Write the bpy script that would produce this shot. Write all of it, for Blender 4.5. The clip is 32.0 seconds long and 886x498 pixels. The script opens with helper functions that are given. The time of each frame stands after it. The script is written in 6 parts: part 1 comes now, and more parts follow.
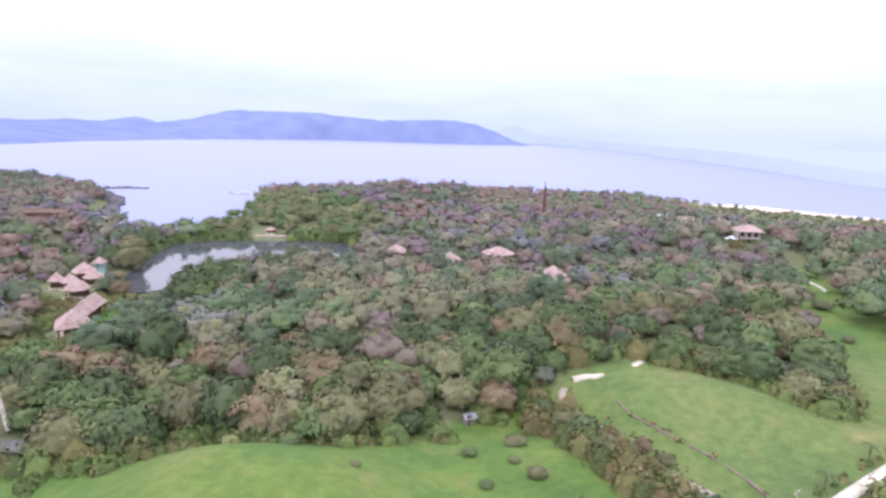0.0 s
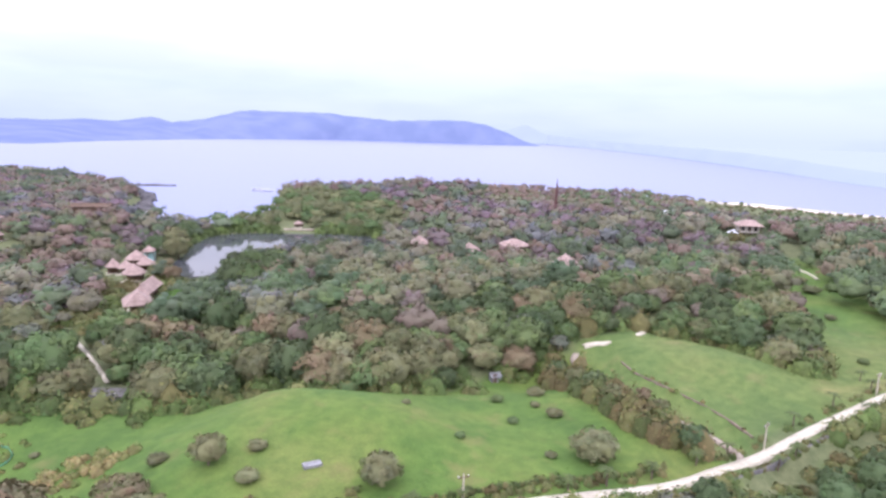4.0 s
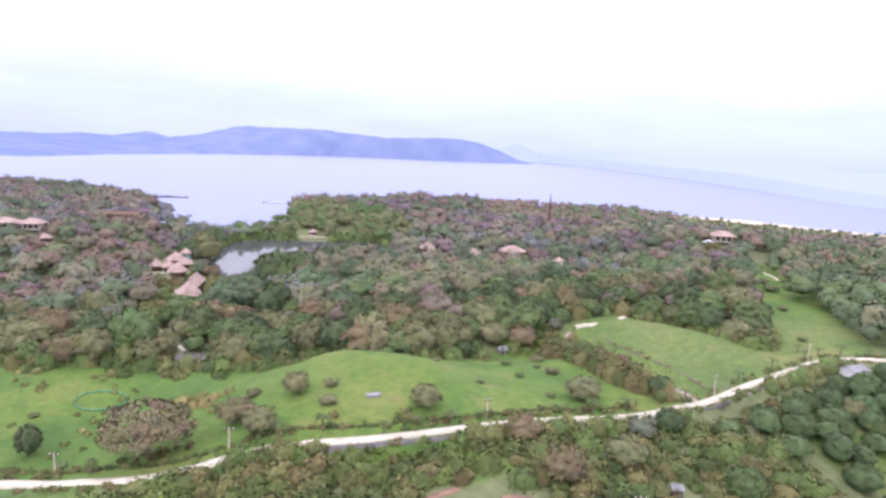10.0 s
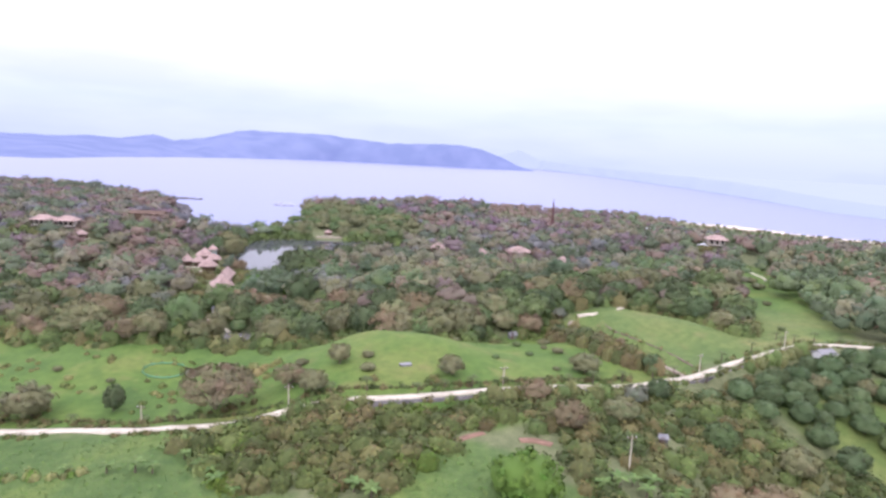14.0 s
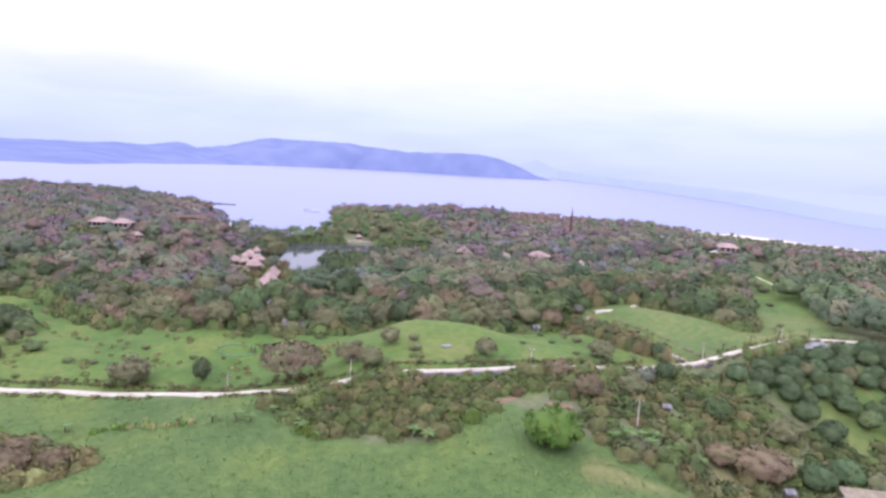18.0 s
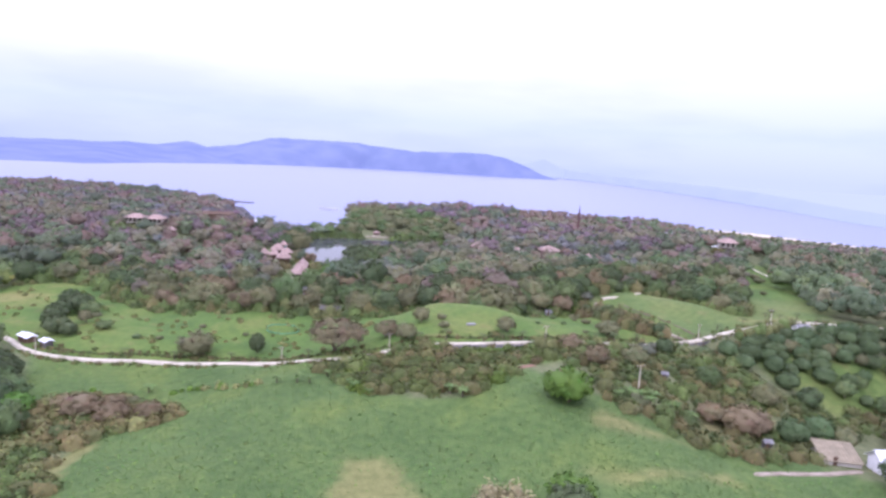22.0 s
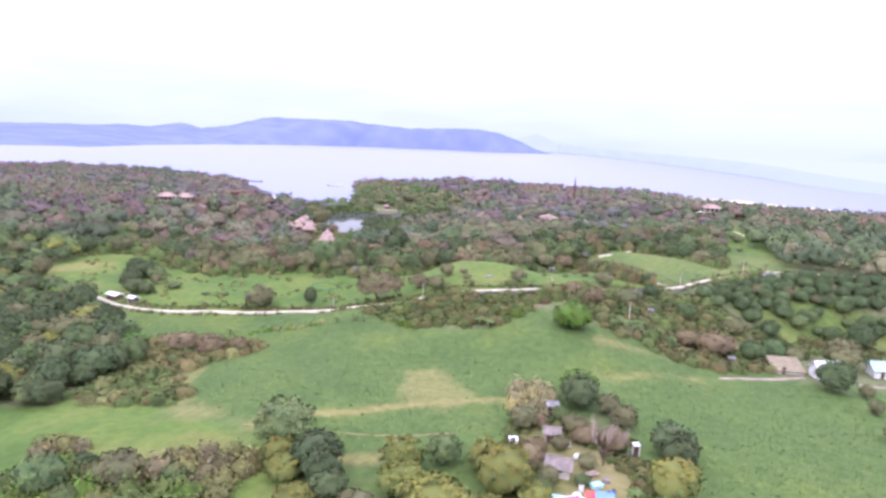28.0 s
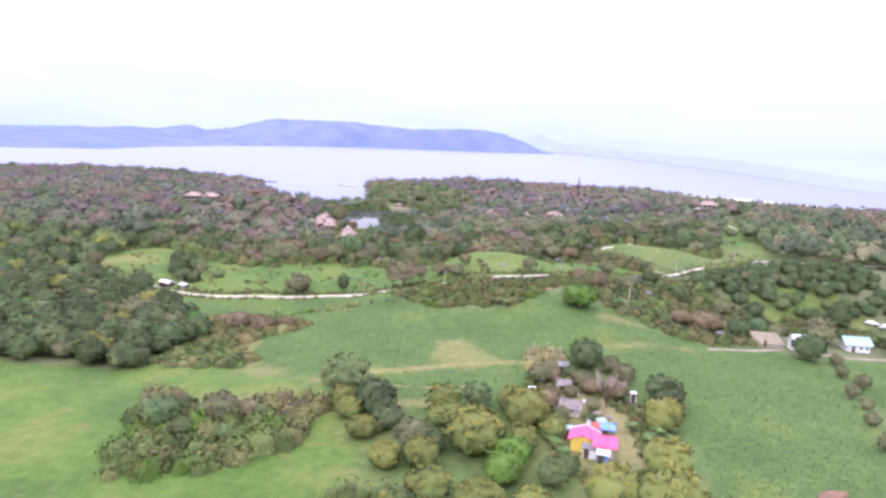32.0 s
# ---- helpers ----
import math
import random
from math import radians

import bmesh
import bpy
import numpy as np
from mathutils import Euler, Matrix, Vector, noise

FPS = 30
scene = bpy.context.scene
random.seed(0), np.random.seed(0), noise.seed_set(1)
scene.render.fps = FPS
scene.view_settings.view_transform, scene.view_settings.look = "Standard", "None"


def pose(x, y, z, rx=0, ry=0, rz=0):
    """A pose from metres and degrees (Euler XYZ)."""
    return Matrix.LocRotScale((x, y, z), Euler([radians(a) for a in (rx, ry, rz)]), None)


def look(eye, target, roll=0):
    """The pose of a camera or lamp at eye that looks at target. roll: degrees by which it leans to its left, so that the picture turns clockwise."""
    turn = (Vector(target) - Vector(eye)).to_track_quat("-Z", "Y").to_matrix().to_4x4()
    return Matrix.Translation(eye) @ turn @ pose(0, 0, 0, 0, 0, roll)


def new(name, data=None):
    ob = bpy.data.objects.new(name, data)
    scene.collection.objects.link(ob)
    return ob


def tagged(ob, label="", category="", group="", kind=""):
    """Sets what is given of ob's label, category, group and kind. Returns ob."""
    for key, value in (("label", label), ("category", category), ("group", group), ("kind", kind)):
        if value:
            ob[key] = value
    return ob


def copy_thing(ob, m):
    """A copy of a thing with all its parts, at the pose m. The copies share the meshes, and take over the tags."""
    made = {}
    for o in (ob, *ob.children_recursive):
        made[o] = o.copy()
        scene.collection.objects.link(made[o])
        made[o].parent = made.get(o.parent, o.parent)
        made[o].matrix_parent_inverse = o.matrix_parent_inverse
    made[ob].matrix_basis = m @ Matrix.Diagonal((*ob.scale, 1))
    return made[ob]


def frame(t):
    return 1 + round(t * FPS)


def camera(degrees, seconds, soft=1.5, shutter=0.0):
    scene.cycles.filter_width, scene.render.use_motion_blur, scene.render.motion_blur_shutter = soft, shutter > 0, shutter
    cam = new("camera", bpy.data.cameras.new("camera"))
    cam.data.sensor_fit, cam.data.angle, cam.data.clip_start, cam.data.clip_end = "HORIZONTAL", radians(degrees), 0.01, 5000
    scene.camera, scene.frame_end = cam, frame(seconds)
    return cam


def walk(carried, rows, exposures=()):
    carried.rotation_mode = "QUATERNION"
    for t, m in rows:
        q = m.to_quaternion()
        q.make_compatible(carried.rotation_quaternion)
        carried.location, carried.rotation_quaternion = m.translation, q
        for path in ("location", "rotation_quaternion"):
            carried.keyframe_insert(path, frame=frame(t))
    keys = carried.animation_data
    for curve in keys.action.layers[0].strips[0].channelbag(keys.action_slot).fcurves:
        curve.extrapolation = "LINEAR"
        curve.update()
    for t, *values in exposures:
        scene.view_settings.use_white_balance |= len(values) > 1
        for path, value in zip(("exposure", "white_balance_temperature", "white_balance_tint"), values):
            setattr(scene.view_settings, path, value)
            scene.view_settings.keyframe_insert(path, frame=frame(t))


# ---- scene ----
def view(x, y, z, yaw, pitch, roll):
    """A camera pose: yaw to the left from +y, pitch up, roll as in look(), in degrees."""
    a, b, c = radians(yaw), radians(pitch), radians(roll)
    ahead = Vector((-math.sin(a) * math.cos(b), math.cos(a) * math.cos(b), math.sin(b)))
    level = Vector((math.cos(a), math.sin(a), 0))
    above = level.cross(ahead)
    right = level * math.cos(c) + above * math.sin(c)
    up = above * math.cos(c) - level * math.sin(c)
    m = Matrix((right, up, -ahead)).transposed().to_4x4()
    m.translation = (x, y, z)
    return m


# ---- camera and its flight ----
cam = camera(70, 32.0, soft=2.8)
PATH = [
    (0, view(0.03, -0.07, 52.10, 0.227, -10.503, 1.680)),
    (0.5, view(-0.67, -2.75, 52.17, 0.468, -10.167, 1.518)),
    (1, view(-1.25, -5.53, 52.13, 0.910, -10.145, 1.512)),
    (1.5, view(-1.52, -8.30, 52.10, 1.032, -10.226, 1.519)),
    (2, view(-2.05, -10.85, 52.04, 1.006, -10.427, 1.646)),
    (2.5, view(-2.90, -13.41, 52.06, 0.684, -10.502, 1.705)),
    (3, view(-3.39, -15.73, 52.07, 0.606, -10.696, 1.577)),
    (3.5, view(-3.92, -18.60, 51.96, 0.938, -9.979, 1.736)),
    (4, view(-4.41, -21.01, 51.81, 1.072, -10.499, 1.755)),
    (4.5, view(-5.20, -23.80, 52.03, 0.717, -10.440, 1.795)),
    (6.5, view(-6.92, -34.35, 51.84, 0.523, -9.632, 2.053)),
    (7, view(-7.44, -36.83, 51.92, 0.489, -9.928, 2.048)),
    (7.5, view(-8.07, -39.52, 51.83, 0.442, -9.758, 1.909)),
    (8, view(-8.67, -42.18, 51.80, 0.458, -9.620, 1.942)),
    (8.5, view(-9.26, -44.66, 51.83, 0.653, -9.904, 1.737)),
    (9, view(-9.90, -47.54, 51.86, 0.633, -9.603, 2.152)),
    (9.5, view(-10.33, -50.02, 51.67, 0.579, -9.913, 2.053)),
    (10, view(-10.74, -52.96, 51.48, 0.343, -8.933, 2.360)),
    (10.5, view(-11.42, -55.32, 51.39, 0.374, -8.846, 2.384)),
    (11, view(-12.09, -58.00, 51.22, 0.607, -8.725, 2.510)),
    (11.5, view(-12.80, -60.28, 51.29, 0.558, -9.155, 2.590)),
    (12, view(-13.34, -62.71, 51.26, 0.807, -9.387, 2.296)),
    (12.5, view(-13.97, -65.46, 51.20, 0.906, -8.988, 2.751)),
    (13, view(-14.50, -68.28, 51.28, 0.950, -8.689, 2.819)),
    (13.5, view(-15.11, -71.00, 51.14, 0.683, -8.314, 3.252)),
    (14, view(-15.57, -73.56, 51.12, 0.398, -8.394, 2.966)),
    (14.5, view(-16.12, -76.19, 51.03, 0.395, -8.706, 3.258)),
    (15, view(-16.76, -79.14, 51.11, 0.993, -8.086, 2.863)),
    (15.5, view(-17.39, -81.96, 51.02, 1.389, -8.214, 3.036)),
    (17.5, view(-20.02, -94.33, 51.41, 1.570, -7.642, 3.458)),
    (18, view(-20.50, -97.29, 51.65, 1.917, -7.704, 3.414)),
    (18.5, view(-21.13, -99.75, 51.40, 2.020, -7.729, 3.417)),
    (19, view(-21.60, -102.46, 51.56, 2.220, -7.730, 3.550)),
    (19.5, view(-22.29, -105.07, 51.17, 2.500, -7.917, 3.186)),
    (20, view(-23.04, -107.81, 51.10, 2.433, -8.036, 2.978)),
    (20.5, view(-23.41, -110.82, 51.13, 2.214, -7.831, 3.150)),
    (21, view(-23.81, -113.87, 51.42, 2.351, -7.833, 3.223)),
    (21.5, view(-24.60, -116.72, 51.38, 2.621, -7.696, 3.286)),
    (22, view(-25.26, -119.52, 51.39, 2.421, -7.787, 3.430)),
    (22.5, view(-25.70, -122.16, 51.67, 2.263, -8.454, 3.487)),
    (23, view(-26.40, -125.45, 51.77, 2.554, -8.243, 3.462)),
    (23.5, view(-26.98, -128.05, 51.70, 2.169, -8.146, 3.493)),
    (24, view(-27.65, -131.06, 51.72, 2.175, -8.365, 3.526)),
    (24.5, view(-28.26, -134.02, 51.75, 2.153, -8.336, 3.399)),
    (25, view(-28.92, -136.99, 51.76, 2.291, -8.467, 3.411)),
    (25.5, view(-29.56, -140.26, 52.17, 2.636, -8.276, 3.048)),
    (27.5, view(-32.10, -151.39, 51.70, 1.795, -9.559, 2.608)),
    (28, view(-32.89, -154.40, 51.49, 1.797, -9.869, 2.299)),
    (28.5, view(-33.29, -157.07, 51.84, 1.753, -9.935, 2.368)),
    (29, view(-34.08, -160.02, 51.93, 1.730, -10.261, 2.311)),
    (29.5, view(-34.60, -163.14, 51.81, 1.645, -10.225, 2.031)),
    (30, view(-35.17, -166.07, 51.49, 1.441, -9.863, 1.823)),
    (30.5, view(-35.90, -169.43, 51.86, 1.570, -9.857, 1.911)),
    (31, view(-36.57, -172.83, 52.12, 1.824, -10.068, 1.801)),
    (31.5, view(-37.20, -175.90, 51.94, 1.760, -9.724, 1.870)),
    (32, view(-38.01, -179.15, 51.90, 2.063, -9.832, 2.053)),
]
walk(cam, PATH, exposures=[(0, 0.80, 5820, 28), (4, 0.80, 5820, 28), (9, 0.82, 5950, 28), (14, 0.74, 5930, 30), (20, 0.64, 5600, 36), (24, 0.67, 5540, 37), (28, 0.95, 5770, 35), (32, 0.97, 5790, 33)])

# ---- sky and sun ----
SUN_UP, SUN_TURN = radians(48), radians(205)
world = bpy.data.worlds.new("overcast_sky")
scene.world = world
world.use_nodes = True
wt = world.node_tree
wt.nodes.clear()
sky = wt.nodes.new("ShaderNodeTexSky")
sky.sky_type = 'NISHITA'
sky.sun_disc = False
sky.sun_elevation, sky.sun_rotation = SUN_UP, SUN_TURN
sky.air_density, sky.dust_density = 1.2, 2.0
sky_gain = wt.nodes.new("ShaderNodeMixRGB")
sky_gain.blend_type = 'MULTIPLY'
sky_gain.inputs[0].default_value = 1.0
sky_gain.inputs[2].default_value = (0.10, 0.10, 0.10, 1)
wt.links.new(sky.outputs[0], sky_gain.inputs[1])
wco = wt.nodes.new("ShaderNodeTexCoord")
wmap = wt.nodes.new("ShaderNodeMapping")
wmap.inputs["Scale"].default_value = (2.2, 2.2, 11.0)
wt.links.new(wco.outputs["Generated"], wmap.inputs["Vector"])
wn = wt.nodes.new("ShaderNodeTexNoise")
wn.inputs["Scale"].default_value = 1.6
wn.inputs["Detail"].default_value = 5.0
wt.links.new(wmap.outputs[0], wn.inputs["Vector"])
wr = wt.nodes.new("ShaderNodeValToRGB")
wr.color_ramp.elements[0].position, wr.color_ramp.elements[0].color = 0.38, (0.78, 0.81, 0.84, 1)
wr.color_ramp.elements[1].position, wr.color_ramp.elements[1].color = 0.58, (0.98, 0.98, 0.98, 1)
wt.links.new(wn.outputs[0], wr.inputs[0])
# an overcast dome, brightest overhead, that thins to a pale blue band above the horizon
wsep = wt.nodes.new("ShaderNodeSeparateXYZ")
wt.links.new(wco.outputs["Generated"], wsep.inputs[0])
wband = wt.nodes.new("ShaderNodeValToRGB")
els = wband.color_ramp.elements
els[0].position, els[0].color = 0.0, (0.49, 0.575, 0.64, 1)
els[1].position, els[1].color = 0.75, (1.9, 1.9, 1.9, 1)
for place, tone in ((0.06, (0.52, 0.61, 0.65)), (0.12, (0.68, 0.72, 0.73)), (0.16, (0.86, 0.87, 0.87)), (0.20, (1.08, 1.08, 1.08)), (0.30, (1.45, 1.45, 1.45)), (0.45, (1.7, 1.7, 1.7))):
    els.new(place).color = (*tone, 1)
wt.links.new(wsep.outputs[2], wband.inputs[0])
wmul = wt.nodes.new("ShaderNodeMixRGB")
wmul.blend_type = 'MULTIPLY'
wmul.inputs[0].default_value = 0.55
wt.links.new(wband.outputs[0], wmul.inputs[1])
wt.links.new(wr.outputs[0], wmul.inputs[2])
wmix = wt.nodes.new("ShaderNodeMixRGB")
wmix.inputs[0].default_value = 0.85
wt.links.new(sky_gain.outputs[0], wmix.inputs[1])
wt.links.new(wmul.outputs[0], wmix.inputs[2])
wbg = wt.nodes.new("ShaderNodeBackground")
wbg.inputs[1].default_value = 1.0
wt.links.new(wmix.outputs[0], wbg.inputs[0])
wout = wt.nodes.new("ShaderNodeOutputWorld")
wt.links.new(wbg.outputs[0], wout.inputs[0])

sun_data = bpy.data.lights.new("sun", 'SUN')
sun_data.energy, sun_data.angle, sun_data.color = 0.9, radians(25), (1.0, 0.96, 0.90)
sun = new("sun", sun_data)
sun.matrix_basis = look((0, 0, 0), (-math.sin(SUN_TURN) * math.cos(SUN_UP), -math.cos(SUN_TURN) * math.cos(SUN_UP), -math.sin(SUN_UP)))

# ---- materials ----
def material(name, rough=0.8, metal=0.0):
    m = bpy.data.materials.new(name)
    m.use_nodes = True
    t = m.node_tree
    b = t.nodes["Principled BSDF"]
    b.inputs["Roughness"].default_value = rough
    b.inputs["Metallic"].default_value = metal
    b.inputs["Specular IOR Level"].default_value = 0.25
    return m, t, b


def noise_node(t, scale, detail=4.0, coords="Object", stretch=None):
    n = t.nodes.new("ShaderNodeTexNoise")
    n.inputs["Scale"].default_value = scale
    n.inputs["Detail"].default_value = detail
    c = t.nodes.new("ShaderNodeTexCoord")
    if stretch:
        mp = t.nodes.new("ShaderNodeMapping")
        mp.inputs["Scale"].default_value = stretch
        t.links.new(c.outputs[coords], mp.inputs[0])
        t.links.new(mp.outputs[0], n.inputs["Vector"])
    else:
        t.links.new(c.outputs[coords], n.inputs["Vector"])
    return n


def ramp_node(t, source, stops):
    r = t.nodes.new("ShaderNodeValToRGB")
    els = r.color_ramp.elements
    els[0].position, els[0].color = stops[0][0], (*stops[0][1], 1)
    els[1].position, els[1].color = stops[-1][0], (*stops[-1][1], 1)
    for p, c in stops[1:-1]:
        els.new(p).color = (*c, 1)
    t.links.new(source, r.inputs[0])
    return r


def mix_node(t, factor, a, b, mode='MIX'):
    n = t.nodes.new("ShaderNodeMixRGB")
    n.blend_type = mode
    for slot, v in zip(n.inputs, (factor, a, b)):
        if isinstance(v, (int, float)):
            slot.default_value = v
        elif isinstance(v, tuple):
            slot.default_value = (*v, 1)
        else:
            t.links.new(v, slot)
    return n.outputs[0]


def bump(t, b, source, strength, distance):
    n = t.nodes.new("ShaderNodeBump")
    n.inputs["Strength"].default_value = strength
    n.inputs["Distance"].default_value = distance
    t.links.new(source, n.inputs["Height"])
    t.links.new(n.outputs[0], b.inputs["Normal"])


def worn(name, low, high, scale, rough=0.8, metal=0.0, relief=0.02, fine=None):
    """Two tones broken up at two scales, with a fine relief."""
    m, t, b = material(name, rough, metal)
    big = noise_node(t, scale, 5)
    small = noise_node(t, fine or scale * 9, 4)
    base = ramp_node(t, big.outputs[0], [(0.3, low), (0.7, high)]).outputs[0]
    speck = ramp_node(t, small.outputs[0], [(0.25, (0.62, 0.62, 0.62)), (0.75, (1.15, 1.15, 1.15))]).outputs[0]
    t.links.new(mix_node(t, 0.7, base, speck, 'MULTIPLY'), b.inputs["Base Color"])
    if relief:
        bump(t, b, small.outputs[0], 0.6, relief)
    return m


def leaf_material(name):
    """Leaves: the tint of each tree, shifted a little from tree to tree."""
    m, t, b = material(name, 0.65)
    a = t.nodes.new("ShaderNodeAttribute")
    a.attribute_name = "tint"
    info = t.nodes.new("ShaderNodeObjectInfo")
    hsv = t.nodes.new("ShaderNodeHueSaturation")
    hsv.inputs["Saturation"].default_value = 1.08
    mr = t.nodes.new("ShaderNodeMapRange")
    mr.inputs["To Min"].default_value, mr.inputs["To Max"].default_value = 0.488, 0.514
    t.links.new(info.outputs["Random"], mr.inputs[0])
    t.links.new(mr.outputs[0], hsv.inputs["Hue"])
    w = t.nodes.new("ShaderNodeTexWhiteNoise")
    w.noise_dimensions = '1D'
    t.links.new(info.outputs["Random"], w.inputs["W"])
    mv = t.nodes.new("ShaderNodeMapRange")
    mv.inputs["To Min"].default_value, mv.inputs["To Max"].default_value = 0.83, 1.19
    t.links.new(w.outputs[0], mv.inputs[0])
    t.links.new(mv.outputs[0], hsv.inputs["Value"])
    t.links.new(a.outputs["Color"], hsv.inputs["Color"])
    t.links.new(hsv.outputs[0], b.inputs["Base Color"])
    b.inputs["Specular IOR Level"].default_value = 0.12
    tr = t.nodes.new("ShaderNodeBsdfTranslucent")
    t.links.new(hsv.outputs[0], tr.inputs[0])
    mx = t.nodes.new("ShaderNodeMixShader")
    mx.inputs[0].default_value = 0.14
    t.links.new(b.outputs[0], mx.inputs[1])
    t.links.new(tr.outputs[0], mx.inputs[2])
    t.links.new(mx.outputs[0], t.nodes["Material Output"].inputs[0])
    return m


LEAF = leaf_material("leaves")
BARK = worn("bark", (0.10, 0.075, 0.055), (0.22, 0.17, 0.13), 1.2, 0.9)
PALEBARK = worn("pale_bark", (0.26, 0.20, 0.17), (0.42, 0.35, 0.30), 1.2, 0.9)
CONCRETE = worn("pale_concrete", (0.37, 0.335, 0.255), (0.57, 0.525, 0.415), 0.25, 0.85, relief=0.01)
DRYGRASS = worn("dry_grass", (0.17, 0.16, 0.068), (0.26, 0.235, 0.11), 0.5, 0.95)
DIRT = worn("dry_dirt", (0.21, 0.17, 0.125), (0.35, 0.30, 0.24), 0.3, 0.95)
STONEWALL = worn("weathered_stone", (0.07, 0.068, 0.066), (0.17, 0.16, 0.15), 0.5, 0.9, fine=3.0)
THATCH = worn("dry_thatch", (0.25, 0.18, 0.155), (0.39, 0.29, 0.255), 0.6, 0.95, relief=0.05)
TIMBER = worn("dark_timber", (0.07, 0.045, 0.03), (0.17, 0.11, 0.075), 0.8, 0.8)
PLASTER = worn("cream_plaster", (0.40, 0.37, 0.32), (0.56, 0.52, 0.46), 0.4, 0.85, relief=0.004)
WHITEWALL = worn("white_paint", (0.62, 0.62, 0.62), (0.80, 0.80, 0.80), 0.4, 0.7, relief=0.004)
GREYMETAL = worn("grey_roofing", (0.17, 0.17, 0.175), (0.32, 0.32, 0.325), 0.6, 0.6, 0.2)
WHITEMETAL = worn("white_roofing", (0.62, 0.64, 0.68), (0.80, 0.82, 0.85), 0.4, 0.45, 0.1)
PINK = worn("pink_roofing", (0.62, 0.07, 0.17), (0.78, 0.12, 0.26), 0.5, 0.5, relief=0.004)
REDPAINT = worn("red_roofing", (0.50, 0.06, 0.06), (0.66, 0.12, 0.10), 0.5, 0.5, relief=0.004)
BLUE = worn("blue_roofing", (0.10, 0.20, 0.50), (0.18, 0.32, 0.66), 0.5, 0.5, relief=0.004)
TEAL = worn("teal_roofing", (0.27, 0.47, 0.47), (0.38, 0.58, 0.57), 0.4, 0.5, relief=0.004)
YELLOW = worn("yellow_paint", (0.70, 0.50, 0.08), (0.80, 0.62, 0.16), 0.5, 0.7, relief=0.004)
RUST = worn("rusted_roofing", (0.16, 0.135, 0.125), (0.29, 0.25, 0.235), 0.8, 0.8, 0.2)
REDSTEEL = worn("red_oxide_steel", (0.11, 0.05, 0.05), (0.18, 0.08, 0.08), 0.5, 0.6, 0.3)
ROCK = worn("dark_shore_rock", (0.05, 0.05, 0.055), (0.13, 0.12, 0.12), 0.2, 0.9)
NETTING = worn("green_netting", (0.10, 0.27, 0.16), (0.14, 0.34, 0.20), 0.8, 0.7, relief=0)
TANROOF = worn("tan_palm_roofing", (0.18, 0.155, 0.105), (0.28, 0.24, 0.165), 0.6, 0.95, relief=0.05)
REDEARTH = worn("red_earth", (0.17, 0.10, 0.07), (0.28, 0.17, 0.12), 0.6, 0.95, relief=0.05)
DARK = worn("dark_opening", (0.015, 0.015, 0.018), (0.03, 0.03, 0.03), 1.0, 0.6, relief=0)


def ground_material():
    """Soil, meadow, crop and dry patches, blended by the land use stored on the sheet."""
    m, t, b = material("ground", 0.95)
    a = t.nodes.new("ShaderNodeAttribute")
    a.attribute_name = "landuse"
    use = t.nodes.new("ShaderNodeSeparateColor")
    t.links.new(a.outputs["Color"], use.inputs[0])
    n1 = noise_node(t, 0.045, 6)
    n2 = noise_node(t, 0.5, 5)
    n3 = noise_node(t, 3.0, 3)
    floor = ramp_node(t, n2.outputs[0], [(0.3, (0.085, 0.105, 0.045)), (0.7, (0.145, 0.155, 0.075))]).outputs[0]
    grass = ramp_node(t, n1.outputs[0], [(0.32, (0.050, 0.096, 0.022)), (0.46, (0.074, 0.132, 0.026)), (0.56, (0.096, 0.146, 0.031)), (0.68, (0.122, 0.152, 0.039))]).outputs[0]
    tuft = ramp_node(t, n2.outputs[0], [(0.30, (0.74, 0.80, 0.70)), (0.66, (1.14, 1.10, 1.05))]).outputs[0]
    grass = mix_node(t, 0.85, grass, tuft, 'MULTIPLY')
    n4 = noise_node(t, 0.16, 5)
    bare = ramp_node(t, n4.outputs[0], [(0.58, (0, 0, 0)), (0.72, (0.4, 0.4, 0.4))]).outputs[0]
    grass = mix_node(t, bare, grass, (0.19, 0.155, 0.065))
    lush = ramp_node(t, n4.outputs[0], [(0.30, (0.5, 0.5, 0.5)), (0.44, (0, 0, 0))]).outputs[0]
    grass = mix_node(t, lush, grass, (0.050, 0.100, 0.020))
    crop = ramp_node(t, n2.outputs[0], [(0.30, (0.056, 0.099, 0.028)), (0.70, (0.092, 0.142, 0.040))]).outputs[0]
    crop = mix_node(t, 0.8, crop, ramp_node(t, n1.outputs[0], [(0.36, (0.80, 0.86, 0.84)), (0.54, (1.06, 1.05, 1.0)), (0.66, (1.38, 1.20, 1.0))]).outputs[0], 'MULTIPLY')
    dry = ramp_node(t, n2.outputs[0], [(0.30, (0.175, 0.158, 0.056)), (0.70, (0.275, 0.225, 0.095))]).outputs[0]
    c = mix_node(t, use.outputs[0], floor, grass)
    c = mix_node(t, use.outputs[1], c, crop)
    c = mix_node(t, use.outputs[2], c, dry)
    sand = ramp_node(t, n2.outputs[0], [(0.30, (0.60, 0.50, 0.40)), (0.70, (0.74, 0.64, 0.53))]).outputs[0]
    c = mix_node(t, a.outputs["Alpha"], c, sand)
    grain = ramp_node(t, n3.outputs[0], [(0.3, (0.72, 0.74, 0.70)), (0.7, (1.12, 1.12, 1.10))]).outputs[0]
    t.links.new(mix_node(t, 0.6, c, grain, 'MULTIPLY'), b.inputs["Base Color"])
    bump(t, b, n3.outputs[0], 0.7, 0.15)
    return m


